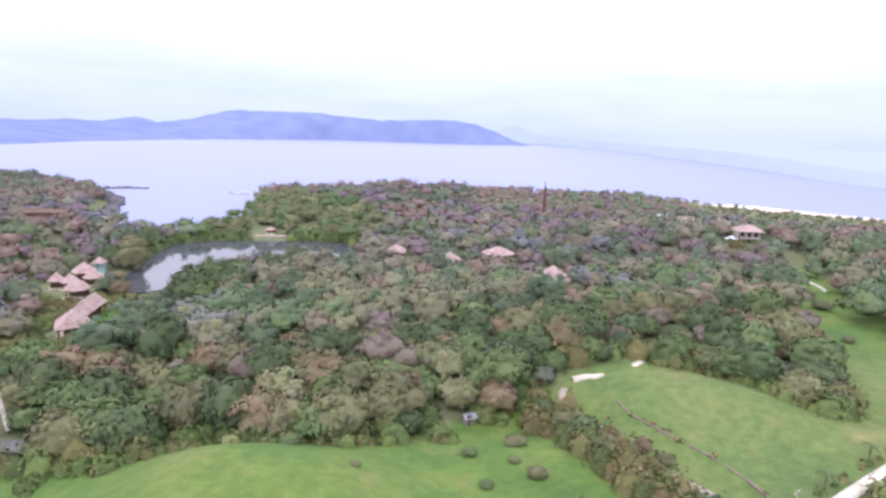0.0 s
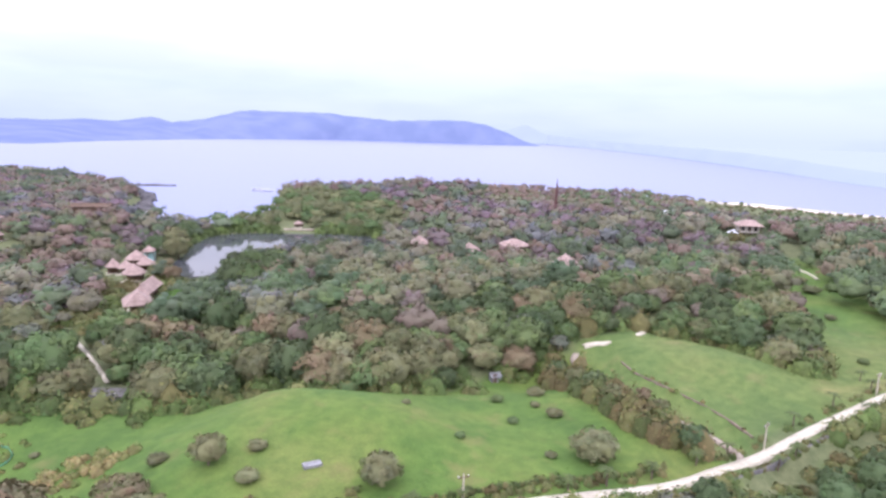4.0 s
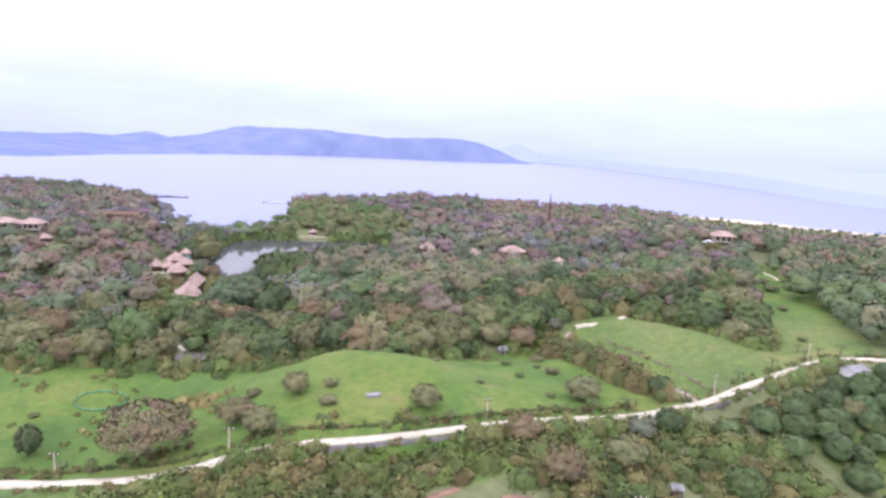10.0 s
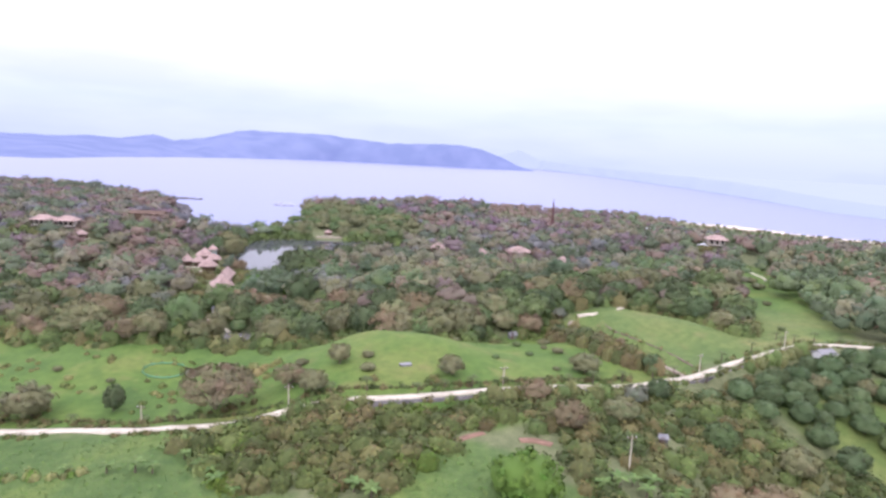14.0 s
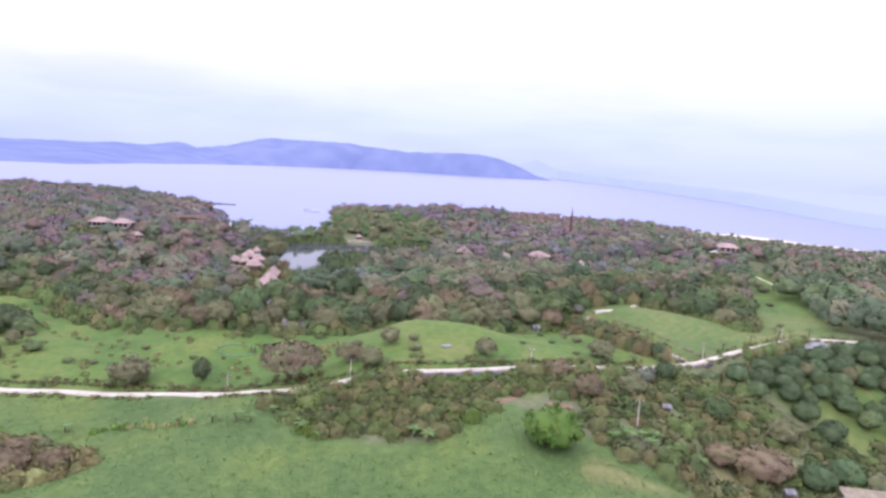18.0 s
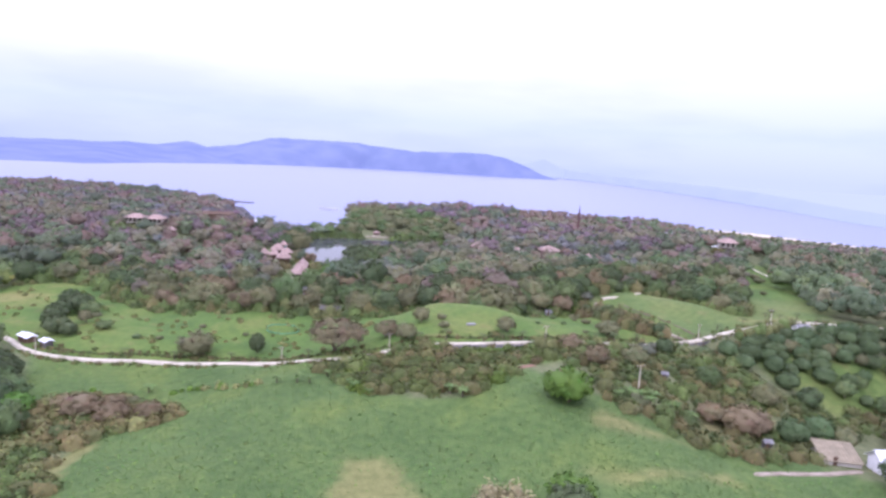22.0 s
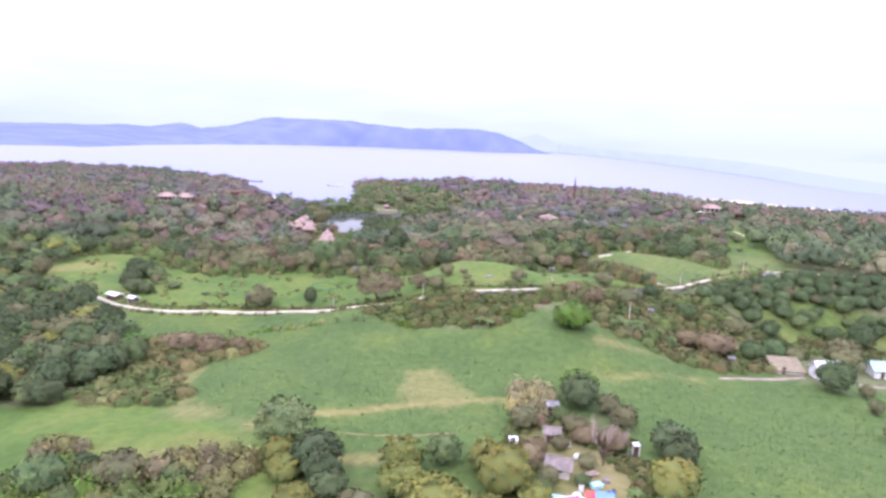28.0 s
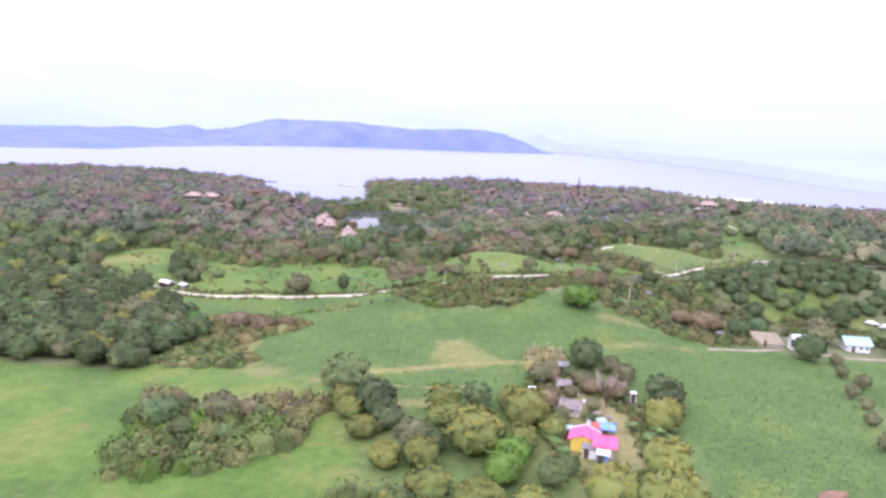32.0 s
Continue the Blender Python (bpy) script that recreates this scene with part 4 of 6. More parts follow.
ribbon("trail", "thin worn footpath across the knoll", [(33.2, 112.6), (34.5, 106.6), (37.2, 102.2), (39.9, 98.6), (43.9, 93.2), (46.7, 87.5), (48.2, 81.8)], 0.4, BARK, 0.03, 0.3, wobble=0.6)
ribbon("trail", "narrow pale trail through the wood", [(-112, 144), (-107, 139), (-96, 127), (-86.5, 116), (-78, 106)], 1.0, CONCRETE, 0.2)
ribbon("trail", "pale stepped trail on the hillside", [(130, 232), (129, 224), (128.6, 212), (127, 205)], 1.2, CONCRETE, 0.15)
ribbon("village_road", "dusty pale village lane beside the crop field", [(33, 0.6), (40, 3.6), (51.5, 7.5), (63.5, 11), (78, 12.5), (94, 13.8), (130, 15)], 1.4, DIRT, 0.12, wobble=0.1)
ribbon("field_path", "worn dry earth path between crops", [(-72, -46), (-50, -48), (-30, -46), (-14, -45)], 0.55, DRYGRASS, 0.03, 0.3, wobble=0.6)

ribbon("earth_scar", "bare reddish earth below the thicket", [(-12.5, 27.6), (-10, 29.8), (-7.5, 31.4)], 1.4, REDEARTH, 0.06, 0.3, "bare earth", 0.5)
ribbon("earth_scar", "patch of bare red earth in the scrub", [(-1.5, 29.4), (1, 29.6), (4, 28.2)], 1.6, REDEARTH, 0.06, 0.3, "bare earth", 0.5)


def retaining_wall(name, label, pts, tall, thick, mat):
    p = curve_through(pts, 2.0)
    d = np.gradient(p, axis=0)
    n = np.c_[-d[:, 1], d[:, 0]] / np.linalg.norm(d, axis=1, keepdims=True)
    z = height(*(p + n * 2.6).T) + 0.35
    z = np.convolve(np.pad(z, 4, mode="edge"), np.ones(9) / 9, "valid")
    rows = [np.c_[p - n * 0.25, z - tall], np.c_[p, z], np.c_[p + n * thick, z], np.c_[p + n * thick, z - tall]]
    return tagged(new(name, mesh_of(name, np.concatenate(rows), grid_faces(len(p), 4)[:, ::-1], mat)), label, "wall", kind="structure")


retaining_wall("wall_roadside", "grey stone retaining wall below the road", [(-30, 40.2), (-16, 44.2), (-2, 49.6), (10, 54.6), (24, 60.2), (32, 63.6), (42, 69.6), (56, 78.4), (76, 91), (87, 97)], 2.6, 0.5, STONEWALL)


# ---- building kit ----
def part(name, bm, mat, parent, label=""):
    me = bpy.data.meshes.new(name)
    bm.to_mesh(me)
    bm.free()
    me.materials.append(mat)
    ob = new(name, me)
    ob.parent = parent
    if label:
        ob["label"] = label
    return ob


def box(bm, c, s, turn=0.0, tilt=0.0):
    """A box of size s, centred on c, in a bmesh."""
    m = Matrix.Translation(c) @ Euler((tilt, 0, turn)).to_matrix().to_4x4() @ Matrix.Diagonal((*s, 1))
    bmesh.ops.create_cube(bm, size=1, matrix=m)
    return bm


def boxed(c, s, turn=0.0, tilt=0.0):
    return box(bmesh.new(), c, s, turn, tilt)


def ribbed(bm, a, b, c, d, thick=0.06, ribs=10):
    """A corrugated sheet over the corners a b (eave) and d c (ridge)."""
    a, b, c, d = map(Vector, (a, b, c, d))
    n = (b - a).cross(d - a).normalized()
    cols = []
    for i in range(2 * ribs + 1):
        u = i / (2 * ribs)
        lift = n * (0.07 if i % 2 else 0)
        lo, hi = a.lerp(b, u) + lift, d.lerp(c, u) + lift
        cols.append([bm.verts.new(v) for v in (lo, hi, hi - n * thick, lo - n * thick)])
    for p, q in zip(cols, cols[1:]):
        for k in range(4):
            bm.faces.new((p[k], q[k], q[(k + 1) % 4], p[(k + 1) % 4]))
    for e in (cols[0], cols[-1]):
        bm.faces.new(e)
    return bm


def house(name, label, x, y, wide, deep, tall, turn, roof, walls, rise=1.3, eave=0.6, windows=2, roof_label="", lean=False, sink=0.4, category="house"):
    """A small village house: walls, gable or lean-to roof of corrugated sheets, door and windows."""
    root = new(name)
    root.matrix_basis = pose(x, y, at(x, y) - 0.05, 0, 0, turn)
    bm = bmesh.new()
    t = 0.15
    for c, s in (((0, -deep / 2 + t / 2, (tall - sink) / 2), (wide, t, tall + sink)), ((0, deep / 2 - t / 2, (tall - sink) / 2), (wide, t, tall + sink)),
                 ((-wide / 2 + t / 2, 0, (tall - sink) / 2), (t, deep - 2 * t, tall + sink)), ((wide / 2 - t / 2, 0, (tall - sink) / 2), (t, deep - 2 * t, tall + sink))):
        box(bm, c, s)
    if not lean:
        for sx in (-1, 1):
            v = [bm.verts.new((sx * (wide / 2 - k), yy, zz)) for k in (0, t) for yy, zz in ((-deep / 2, tall), (deep / 2, tall), (0, tall + rise))]
            bm.faces.new(v[:3]), bm.faces.new(v[3:])
            for i in range(3):
                bm.faces.new((v[i], v[(i + 1) % 3], v[3 + (i + 1) % 3], v[3 + i]))
    part("wall_shell", bm, walls, root)
    w, d = wide / 2 + eave, deep / 2 + eave
    drop = rise * eave / (deep / 2)
    n = max(4, int(wide * 1.6))
    if lean:
        part("roof_slope", ribbed(bmesh.new(), (-w, -d, tall + 0.1), (w, -d, tall + 0.1), (w, d, tall + rise), (-w, d, tall + rise), ribs=n), roof, root, roof_label)
    else:
        part("roof_slope", ribbed(bmesh.new(), (-w, -d, tall - drop + 0.08), (w, -d, tall - drop + 0.08), (w, 0, tall + rise + 0.08), (-w, 0, tall + rise + 0.08), ribs=n), roof, root, roof_label)
        part("roof_slope", ribbed(bmesh.new(), (w, d, tall - drop + 0.08), (-w, d, tall - drop + 0.08), (-w, 0, tall + rise + 0.08), (w, 0, tall + rise + 0.08), ribs=n), roof, root, roof_label)
        part("ridge_cap", boxed((0, 0, tall + rise + 0.16), (wide + 2 * eave, 0.35, 0.07)), roof, root)
    part("door", boxed((-wide * 0.2, -deep / 2 - 0.03, 1.0), (0.9, 0.08, 2.0)), TIMBER, root, "dark wooden door")
    for i in range(windows):
        wx = wide * (0.12 + 0.26 * i)
        win = part("window", boxed((wx, -deep / 2 - 0.03, 1.45), (1.0, 0.08, 0.9)), WHITEWALL, root, "white window frame")
        part("pane", boxed((wx, -deep / 2 - 0.075, 1.45), (0.8, 0.03, 0.7)), DARK, win, "dark glass pane")
    return tagged(root, label, category)


def thatched(name, label, x, y, radius, tall, peak, turn=0.0, long=1.0, sides=10, posts=6, ground=None, wall=None, mat=THATCH, category="hut"):
    """A hut with a thick layered thatch roof on posts."""
    root = new(name)
    root.matrix_basis = pose(x, y, (at(x, y) if ground is None else ground) - 0.05, 0, 0, turn)
    bm = bmesh.new()
    rng = np.random.RandomState(int(abs(x * 7 + y)))
    prof = [(1.0, 0.0), (0.985, 0.10), (0.74, 0.33), (0.725, 0.39), (0.48, 0.57), (0.465, 0.62), (0.24, 0.80), (0.22, 0.85), (0.06, 0.97), (0.0, 1.0)]
    half = 0.5 if sides == 4 else 0.0
    rings = []
    for r, h in prof[:-1]:
        rings.append([bm.verts.new((radius * r * math.cos(2 * math.pi * (k + half) / sides) * long + (long - 1) * radius * (1 - r) * (1 if math.cos(2 * math.pi * (k + half) / sides) > 0.01 else -1) * 0.5,
                                    radius * r * math.sin(2 * math.pi * (k + half) / sides), tall - 0.5 + peak * h + rng.uniform(-.06, .06))) for k in range(sides)])
    for a, b in zip(rings, rings[1:]):
        for k in range(sides):
            bm.faces.new((a[k], a[(k + 1) % sides], b[(k + 1) % sides], b[k]))
    bm.faces.new(rings[-1])
    bm.faces.new(rings[0][::-1])
    part("roof", bm, mat, root, "layered dry thatch roof")
    part("ridge", boxed((0, 0, tall - 0.5 + peak * 0.99), (0.5 + (long - 1) * radius, 0.5, 0.35)), mat, root)
    for k in range(posts):
        q = 2 * math.pi * (k + 0.5) / posts
        v, f = [], []
        px, py = radius * 0.78 * long * math.cos(q), radius * 0.78 * math.sin(q)
        limb(v, f, (px, py, -0.8), (px, py, tall), 0.16, 0.13)
        me = bpy.data.meshes.new("post")
        me.from_pydata(v, [], f)
        me.materials.append(TIMBER)
        part_mesh("post", me, root)
    part("floor_slab", boxed((0, 0, 0.0), (radius * 1.7 * long, radius * 1.7, 0.3)), CONCRETE, root)
    part("wall", boxed((0, radius * 0.25, tall * 0.42), (radius * 1.2 * long, radius * 0.7, tall * 0.8)), wall or TIMBER, root)
    return tagged(root, label, category)


# ---- resort by the pond ----
thatched("thatched_hut", "small square hut with pale conical thatch roof", -131.6, 235, 3.4, 4.8, 2.4, 10, sides=4, wall=TEAL)
thatched("thatched_pavilion", "tall thatched pavilion in the resort cluster", -131.8, 225, 4.3, 3.8, 3.6, 20)
thatched("thatched_hut", "thatched hut among the resort roofs", -121.8, 203, 4.2, 3.2, 3.6, 5)
thatched("thatched_hut", "thatched hut at the cluster's edge", -136, 215, 2.9, 3.2, 3.0, 30)
thatched("thatched_hut", "low thatched hut beside taller roofs", -130, 213, 3.2, 3.0, 2.8, 0)
thatched("thatched_hut", "small thatched hut between the larger roofs", -124.6, 218, 3.6, 3.2, 2.8, 40)


def thatched_hall(x, y, long, wide, tall, rise, turn, label):
    """A long open hall under a steep layered thatch roof with hipped ends."""
    root = new("thatched_hall")
    root.matrix_basis = pose(x, y, at(x, y) - 0.05, 0, 0, turn)
    rng = np.random.RandomState(int(abs(x * 3 + y)))
    bm = bmesh.new()
    rings = []
    for u, h in ((1.0, -0.06), (1.0, 0.0), (0.72, 0.30), (0.70, 0.35), (0.42, 0.62), (0.40, 0.67), (0.08, 1.0)):
        a, b = long / 2 - (1 - u) * wide * 0.32, wide / 2 * u
        ring = [(-a, -b), (-a / 3, -b), (a / 3, -b), (a, -b), (a, b), (a / 3, b), (-a / 3, b), (-a, b)]
        rings.append([bm.verts.new((px, py, tall + rise * h + rng.uniform(-.08, .08))) for px, py in ring])
    for p, q in zip(rings, rings[1:]):
        for k in range(8):
            bm.faces.new((p[k], p[(k + 1) % 8], q[(k + 1) % 8], q[k]))
    bm.faces.new(rings[-1])
    bm.faces.new(rings[0][::-1])
    part("roof", bm, THATCH, root, "layered dry thatch roof")
    bm = boxed((0, 0, tall + rise + 0.1), (long - wide * 0.5, 0.8, 0.4))
    bmesh.ops.bevel(bm, geom=bm.edges[:], offset=0.12, segments=1, affect='EDGES')
    part("ridge", bm, THATCH, root)
    n = max(3, int(long / 4))
    for k in range(n):
        for side in (-1, 1):
            px, py = (k / (n - 1) - 0.5) * long * 0.88, side * wide * 0.4
            v, f = [], []
            limb(v, f, (px, py, -0.8), (px, py, tall + 0.3), 0.17, 0.14)
            me = bpy.data.meshes.new("post")
            me.from_pydata(v, [], f)
            me.materials.append(TIMBER)
            part_mesh("post", me, root)
    part("floor_slab", boxed((0, 0, 0.05), (long * 0.96, wide * 0.94, 0.3)), CONCRETE, root)
    part("wall", boxed((long * 0.1, 0, tall * 0.45), (long * 0.55, wide * 0.5, tall * 0.85)), TIMBER, root, "dark inner timber wall")
    return tagged(root, label, "hall")


thatched_hall(-102.0, 166.5, 9.6, 8.6, 3.6, 3.2, 120, "broad thatched hall by a paved yard")
thatched_hall(-106.8, 182.5, 16, 5.8, 3.4, 2.8, 99, "long thatched hall with open sides")


def slab(name, label, x, y, wide, deep, thick, turn, mat, lift=0.05, category="slab"):
    bm = boxed((0, 0, 0), (wide, deep, thick))
    bmesh.ops.bevel(bm, geom=bm.edges[:], offset=min(thick * 0.2, 0.05), segments=1, affect='EDGES')
    me = bpy.data.meshes.new(name)
    bm.to_mesh(me)
    bm.free()
    me.materials.append(mat)
    ob = new(name, me)
    ob.matrix_basis = pose(x, y, at(x, y) + lift, 0, 0, turn)
    return tagged(ob, label, category)


slab("paved_yard", "pale paved yard before the thatched hall", -103.5, 160, 7, 3, 0.5, 24, CONCRETE)
slab("paved_path", "pale paved path beside the thatched hall", -99, 172, 2.4, 11, 0.5, 14, CONCRETE)
slab("jetty", "pale wooden deck at the pond's edge", -104, 214, 7, 3, 0.6, 35, CONCRETE, 0.3)
slab("jetty", "small pale landing stage on the pond shore", -98, 219, 4, 2, 0.6, 60, CONCRETE, 0.3)
thatched("shore_hut", "small thatched shelter on a sandy pond bank", -93, 331, 3.0, 2.4, 1.6, 0, sides=8)
slab("sand_bank", "pale sandy bank beside the shelter", -91, 323.5, 16, 4, 0.6, 5, DIRT, 0.1)

# ---- huts in the wood ----
thatched("thatched_cottage", "thatched cottage with a broad square roof", -20.5, 262, 4.8, 4.4, 3.2, 0, sides=4, long=1.15)
thatched("thatched_cottage", "thatched cottage with a stepped ridge", 1.8, 243, 4.9, 5.2, 3.2, 15, sides=8)
thatched("thatched_lodge", "wide oval lodge with a shallow thatch roof", 22, 258, 6.2, 5.0, 2.8, 0, long=1.15, sides=14, posts=8)
thatched("thatched_lodge", "large lodge with a pointed thatch roof", 36, 206, 6.4, 4.8, 4.8, 0, sides=12, posts=8)
slab("lawn_terrace", "small pale terrace among the trees", 10, 240, 5, 3, 0.4, 10, CONCRETE, 0.2)


def villa(name, label, x, y, turn, wide, deep, tiles):
    """A two-storey villa with balconies under a hipped roof."""
    root = new(name)
    root.matrix_basis = pose(x, y, at(x, y) - 0.2, 0, 0, turn)
    # shade below the roof is put into the dark lower walls and columns
    part("ground_storey", boxed((0, 0, 1.6), (wide, deep, 3.2)), STONEWALL, root, "lower walls in dark grey standing in for shade")
    part("upper_storey", boxed((0, 0.4, 4.7), (wide * 0.92, deep * 0.8, 3.0)), PLASTER, root, "cream plaster upper walls")
    part("balcony", boxed((0, -deep / 2 - 0.4, 3.25), (wide, 1.6, 0.2)), PLASTER, root)
    for i in range(3):
        part("column", boxed((wide * (i - 1) * 0.46, -deep / 2 - 1.0, 1.9), (0.24, 0.24, 8.4)), TIMBER, root, "column in a dark tone standing in for shade")
        win = part("window", boxed((wide * (i - 1) * 0.3, -deep / 2 - 0.03, 1.7), (1.4, 0.1, 1.5)), TIMBER, root)
        part("pane", boxed((wide * (i - 1) * 0.3, -deep / 2 - 0.09, 1.7), (1.2, 0.04, 1.3)), DARK, win, "dark glass pane")
        win = part("window", boxed((wide * (i - 1) * 0.28, 0.4 - deep * 0.4 - 0.03, 4.7), (1.4, 0.1, 1.8)), TIMBER, root)
        part("pane", boxed((wide * (i - 1) * 0.28, 0.4 - deep * 0.4 - 0.09, 4.7), (1.2, 0.04, 1.6)), DARK, win, "dark glass pane")
    bm = bmesh.new()
    w, d, z = wide / 2 + 1.0, deep / 2 + 1.4, 6.1
    lo = [bm.verts.new(p) for p in ((-w, -d, z), (w, -d, z), (w, d, z), (-w, d, z))]
    rim = [bm.verts.new(p) for p in ((-w, -d, z + .25), (w, -d, z + .25), (w, d, z + .25), (-w, d, z + .25))]
    hi = [bm.verts.new(p) for p in ((-w * .35, 0, z + 2.6), (w * .35, 0, z + 2.6))]
    bm.faces.new(lo[::-1])
    for k in range(4):
        bm.faces.new((lo[k], lo[(k + 1) % 4], rim[(k + 1) % 4], rim[k]))
    bm.faces.new((rim[0], rim[1], hi[1], hi[0])), bm.faces.new((rim[2], rim[3], hi[0], hi[1]))
    bm.faces.new((rim[1], rim[2], hi[1])), bm.faces.new((rim[3], rim[0], hi[0]))
    part("roof", bm, tiles, root, "brown hipped tile roof")
    return tagged(root, label, "villa")


villa("villa", "cream two-storey villa with pale brown hipped roof", -231, 259, 8, 9, 7, THATCH)
villa("villa", "cream two-storey villa beside its twin", -220, 262, 8, 9, 7, THATCH)
thatched("thatched_hut", "small brown thatched hut below the villas", -200, 240, 3.4, 3.0, 2.2)
villa("hill_villa", "cream hilltop villa with thatch-brown roof", 135, 281, -10, 10, 8, THATCH)
thatched("garden_pavilion", "white-roofed open pavilion beside the hilltop villa", 126, 276, 3.4, 3.0, 1.6, mat=WHITEMETAL)
house("long_house", "low white-roofed building on the ridge", 131, 350, 12, 6, 5, 10, TANROOF, WHITEWALL)
house("low_house", "small pale building on the ridge", 121, 352, 6, 5, 6, -5, WHITEMETAL, PLASTER)
house("timber_lodge", "long dark timber lodge on the western headland", -205, 322, 20, 9, 5.5, 8, TIMBER, TIMBER, windows=1)
house("cabin", "tiny white cabin among headland trees", -176, 320, 3.4, 3.4, 3.2, 0, WHITEMETAL, WHITEWALL, windows=0)
house("field_shed", "small white-roofed grey shed at the meadow's edge", 5.6, 113.6, 2.2, 1.6, 1.4, 25, GREYMETAL, GREYMETAL, 0.5, 0.3, 0)
house("field_shed", "small grey shed deep in the wood", -88.5, 125, 3.4, 2.6, 2.4, 10, GREYMETAL, PLASTER, 0.5, 0.3, 0)
house("ruined_house", "low grey ruined house at the wood's edge", -73, 98.5, 7, 3, 1.3, 4, STONEWALL, STONEWALL, 0.8, 0.3, 1)
slab("concrete_slab", "weathered pale concrete slab lying on the meadow", -23.4, 60.5, 2.6, 1.3, 0.5, 28, GREYMETAL, 0.15)
# this gatehouse's dark timber walls stand in for shade under an open shelter
house("gatehouse", "small white-roofed gatehouse beside the road", -152, 53.5, 5.4, 2.8, 1.9, -30, WHITEMETAL, TIMBER, 0.4, 0.4, 0)
house("gatehouse", "small pale guard hut by the road", -143.5, 49.5, 3.0, 2.2, 1.7, -30, WHITEMETAL, STONEWALL, 0.35, 0.4, 0)
house("field_hut", "tiny grey-roofed hut in the brush", 26, 37.5, 1.5, 1.3, 1.8, 0, GREYMETAL, STONEWALL, 0.4, 0.2, 0)

# ---- red and white mast on the ridge ----
mast = new("radio_mast")
mx, my, mz, mh = 60.0, 388.0, at(60, 388) - 0.3, 21.5
mast.matrix_basis = pose(mx, my, mz)
for k in range(4):
    q = math.pi / 4 + k * math.pi / 2
    v, f = [], []
    limb(v, f, (1.1 * math.cos(q), 1.1 * math.sin(q), 0), (0.35 * math.cos(q), 0.35 * math.sin(q), mh), 0.24, 0.2, 5)
    me = bpy.data.meshes.new("leg")
    me.from_pydata(v, [], f)
    me.materials.append(REDSTEEL)
    part_mesh("leg", me, mast)
for j in range(9):
    v, f = [], []
    for k in range(4):
        for a, b in ((0, 1), (1, 0)):
            q0, q1 = math.pi / 4 + k * math.pi / 2, math.pi / 4 + (k + 1) * math.pi / 2
            r0, r1 = 1.1 - 0.75 * j / 9, 1.1 - 0.75 * (j + 1) / 9
            z0, z1 = mh * j / 9, mh * (j + 1) / 9
            p = (r0 * math.cos(q0), r0 * math.sin(q0), z0) if a == 0 else (r0 * math.cos(q1), r0 * math.sin(q1), z0)
            e = (r1 * math.cos(q1), r1 * math.sin(q1), z1) if a == 0 else (r1 * math.cos(q0), r1 * math.sin(q0), z1)
            limb(v, f, p, e, 0.13, 0.13, 4)
    me = bpy.data.meshes.new("bracing")
    me.from_pydata(v, [], f)
    me.materials.append(REDSTEEL)
    part_mesh("bracing", me, mast)
part("antenna", boxed((0, 0, mh + 1.5), (0.3, 0.3, 3.0)), REDSTEEL, mast)
tagged(mast, "slender red lattice radio mast above the trees", "mast")

# ---- village ----
pink = house("pink_house", "village house with a bright pink corrugated roof", -15.2, -71.6, 3.6, 4.4, 2.5, 74, PINK, YELLOW, 0.8, 0.5, 2)
for side in (-1, 1):
    # white boards along the far gable
    part("bargeboard", boxed((2.34, side * 1.38, 2.9), (0.16, 2.95, 0.26), 0, -side * math.atan2(0.8, 2.2)), WHITEWALL, pink, "white painted gable board")
house("house_annex", "pink-roofed annex joined to the village house", -12.2, -74.9, 3.2, 2.4, 2.2, -14, PINK, PLASTER, 0.8, 0.5, 1, lean=True)
house("porch", "grey sheet-roofed porch before the pink house", -14.9, -75.0, 2.3, 1.4, 1.8, -14, GREYMETAL, WHITEWALL, 0.4, 0.2, 0, lean=True)
house("porch", "pale blue sheet-roofed lean-to", -13.0, -77.4, 1.9, 1.2, 1.8, -14, WHITEMETAL, BLUE, 0.4, 0.2, 0, lean=True)
house("blue_shed", "shed with a blue sheet roof", -10.4, -68.6, 2.2, 1.8, 1.9, -10, BLUE, RUST, 0.5, 0.3, 0, lean=True)
house("red_shed", "small red-roofed shed squeezed between houses", -12.2, -67.6, 1.4, 1.5, 1.8, -10, REDPAINT, BLUE, 0.4, 0.2, 0, lean=True)
house("wash_house", "small teal and white outhouse", -17.2, -68.2, 1.5, 1.2, 1.7, -10, TEAL, WHITEWALL, 0.4, 0.2, 0, lean=True)
house("old_house", "weathered house with a rusty grey roof", -15.6, -58.6, 3.6, 2.6, 2.0, -18, RUST, PLASTER, 1.0, 0.5, 1)
house("old_house", "small grey-roofed house in the yard", -15.2, -46.6, 2.6, 2.2, 2.0, -8, RUST, PLASTER, 0.7, 0.4, 1)
house("old_house", "little grey and white house under trees", -13.6, -34.6, 2.2, 1.8, 2.0, 5, GREYMETAL, RUST, 0.5, 0.25, 1)
house("outhouse", "tall narrow white outhouse", -0.9, -49.8, 1.0, 1.0, 2.0, 10, WHITEMETAL, WHITEWALL, 0.2, 0.1, 0, lean=True)
house("outhouse", "tiny white shed beside the mango trees", -22.4, -49.8, 1.4, 1.2, 1.4, 10, WHITEMETAL, WHITEWALL, 0.2, 0.1, 0, lean=True)
house("farm_house", "white and blue farmhouse behind a dark tree", 66.0, 11.8, 5.6, 4.4, 3.3, 6, WHITEMETAL, WHITEWALL, 1.7, 0.6, 2)
house("farm_house", "long house with a pale teal roof", 89.5, 23.5, 7.0, 5.0, 2.8, -6, TEAL, WHITEWALL, 1.6, 0.7, 2)
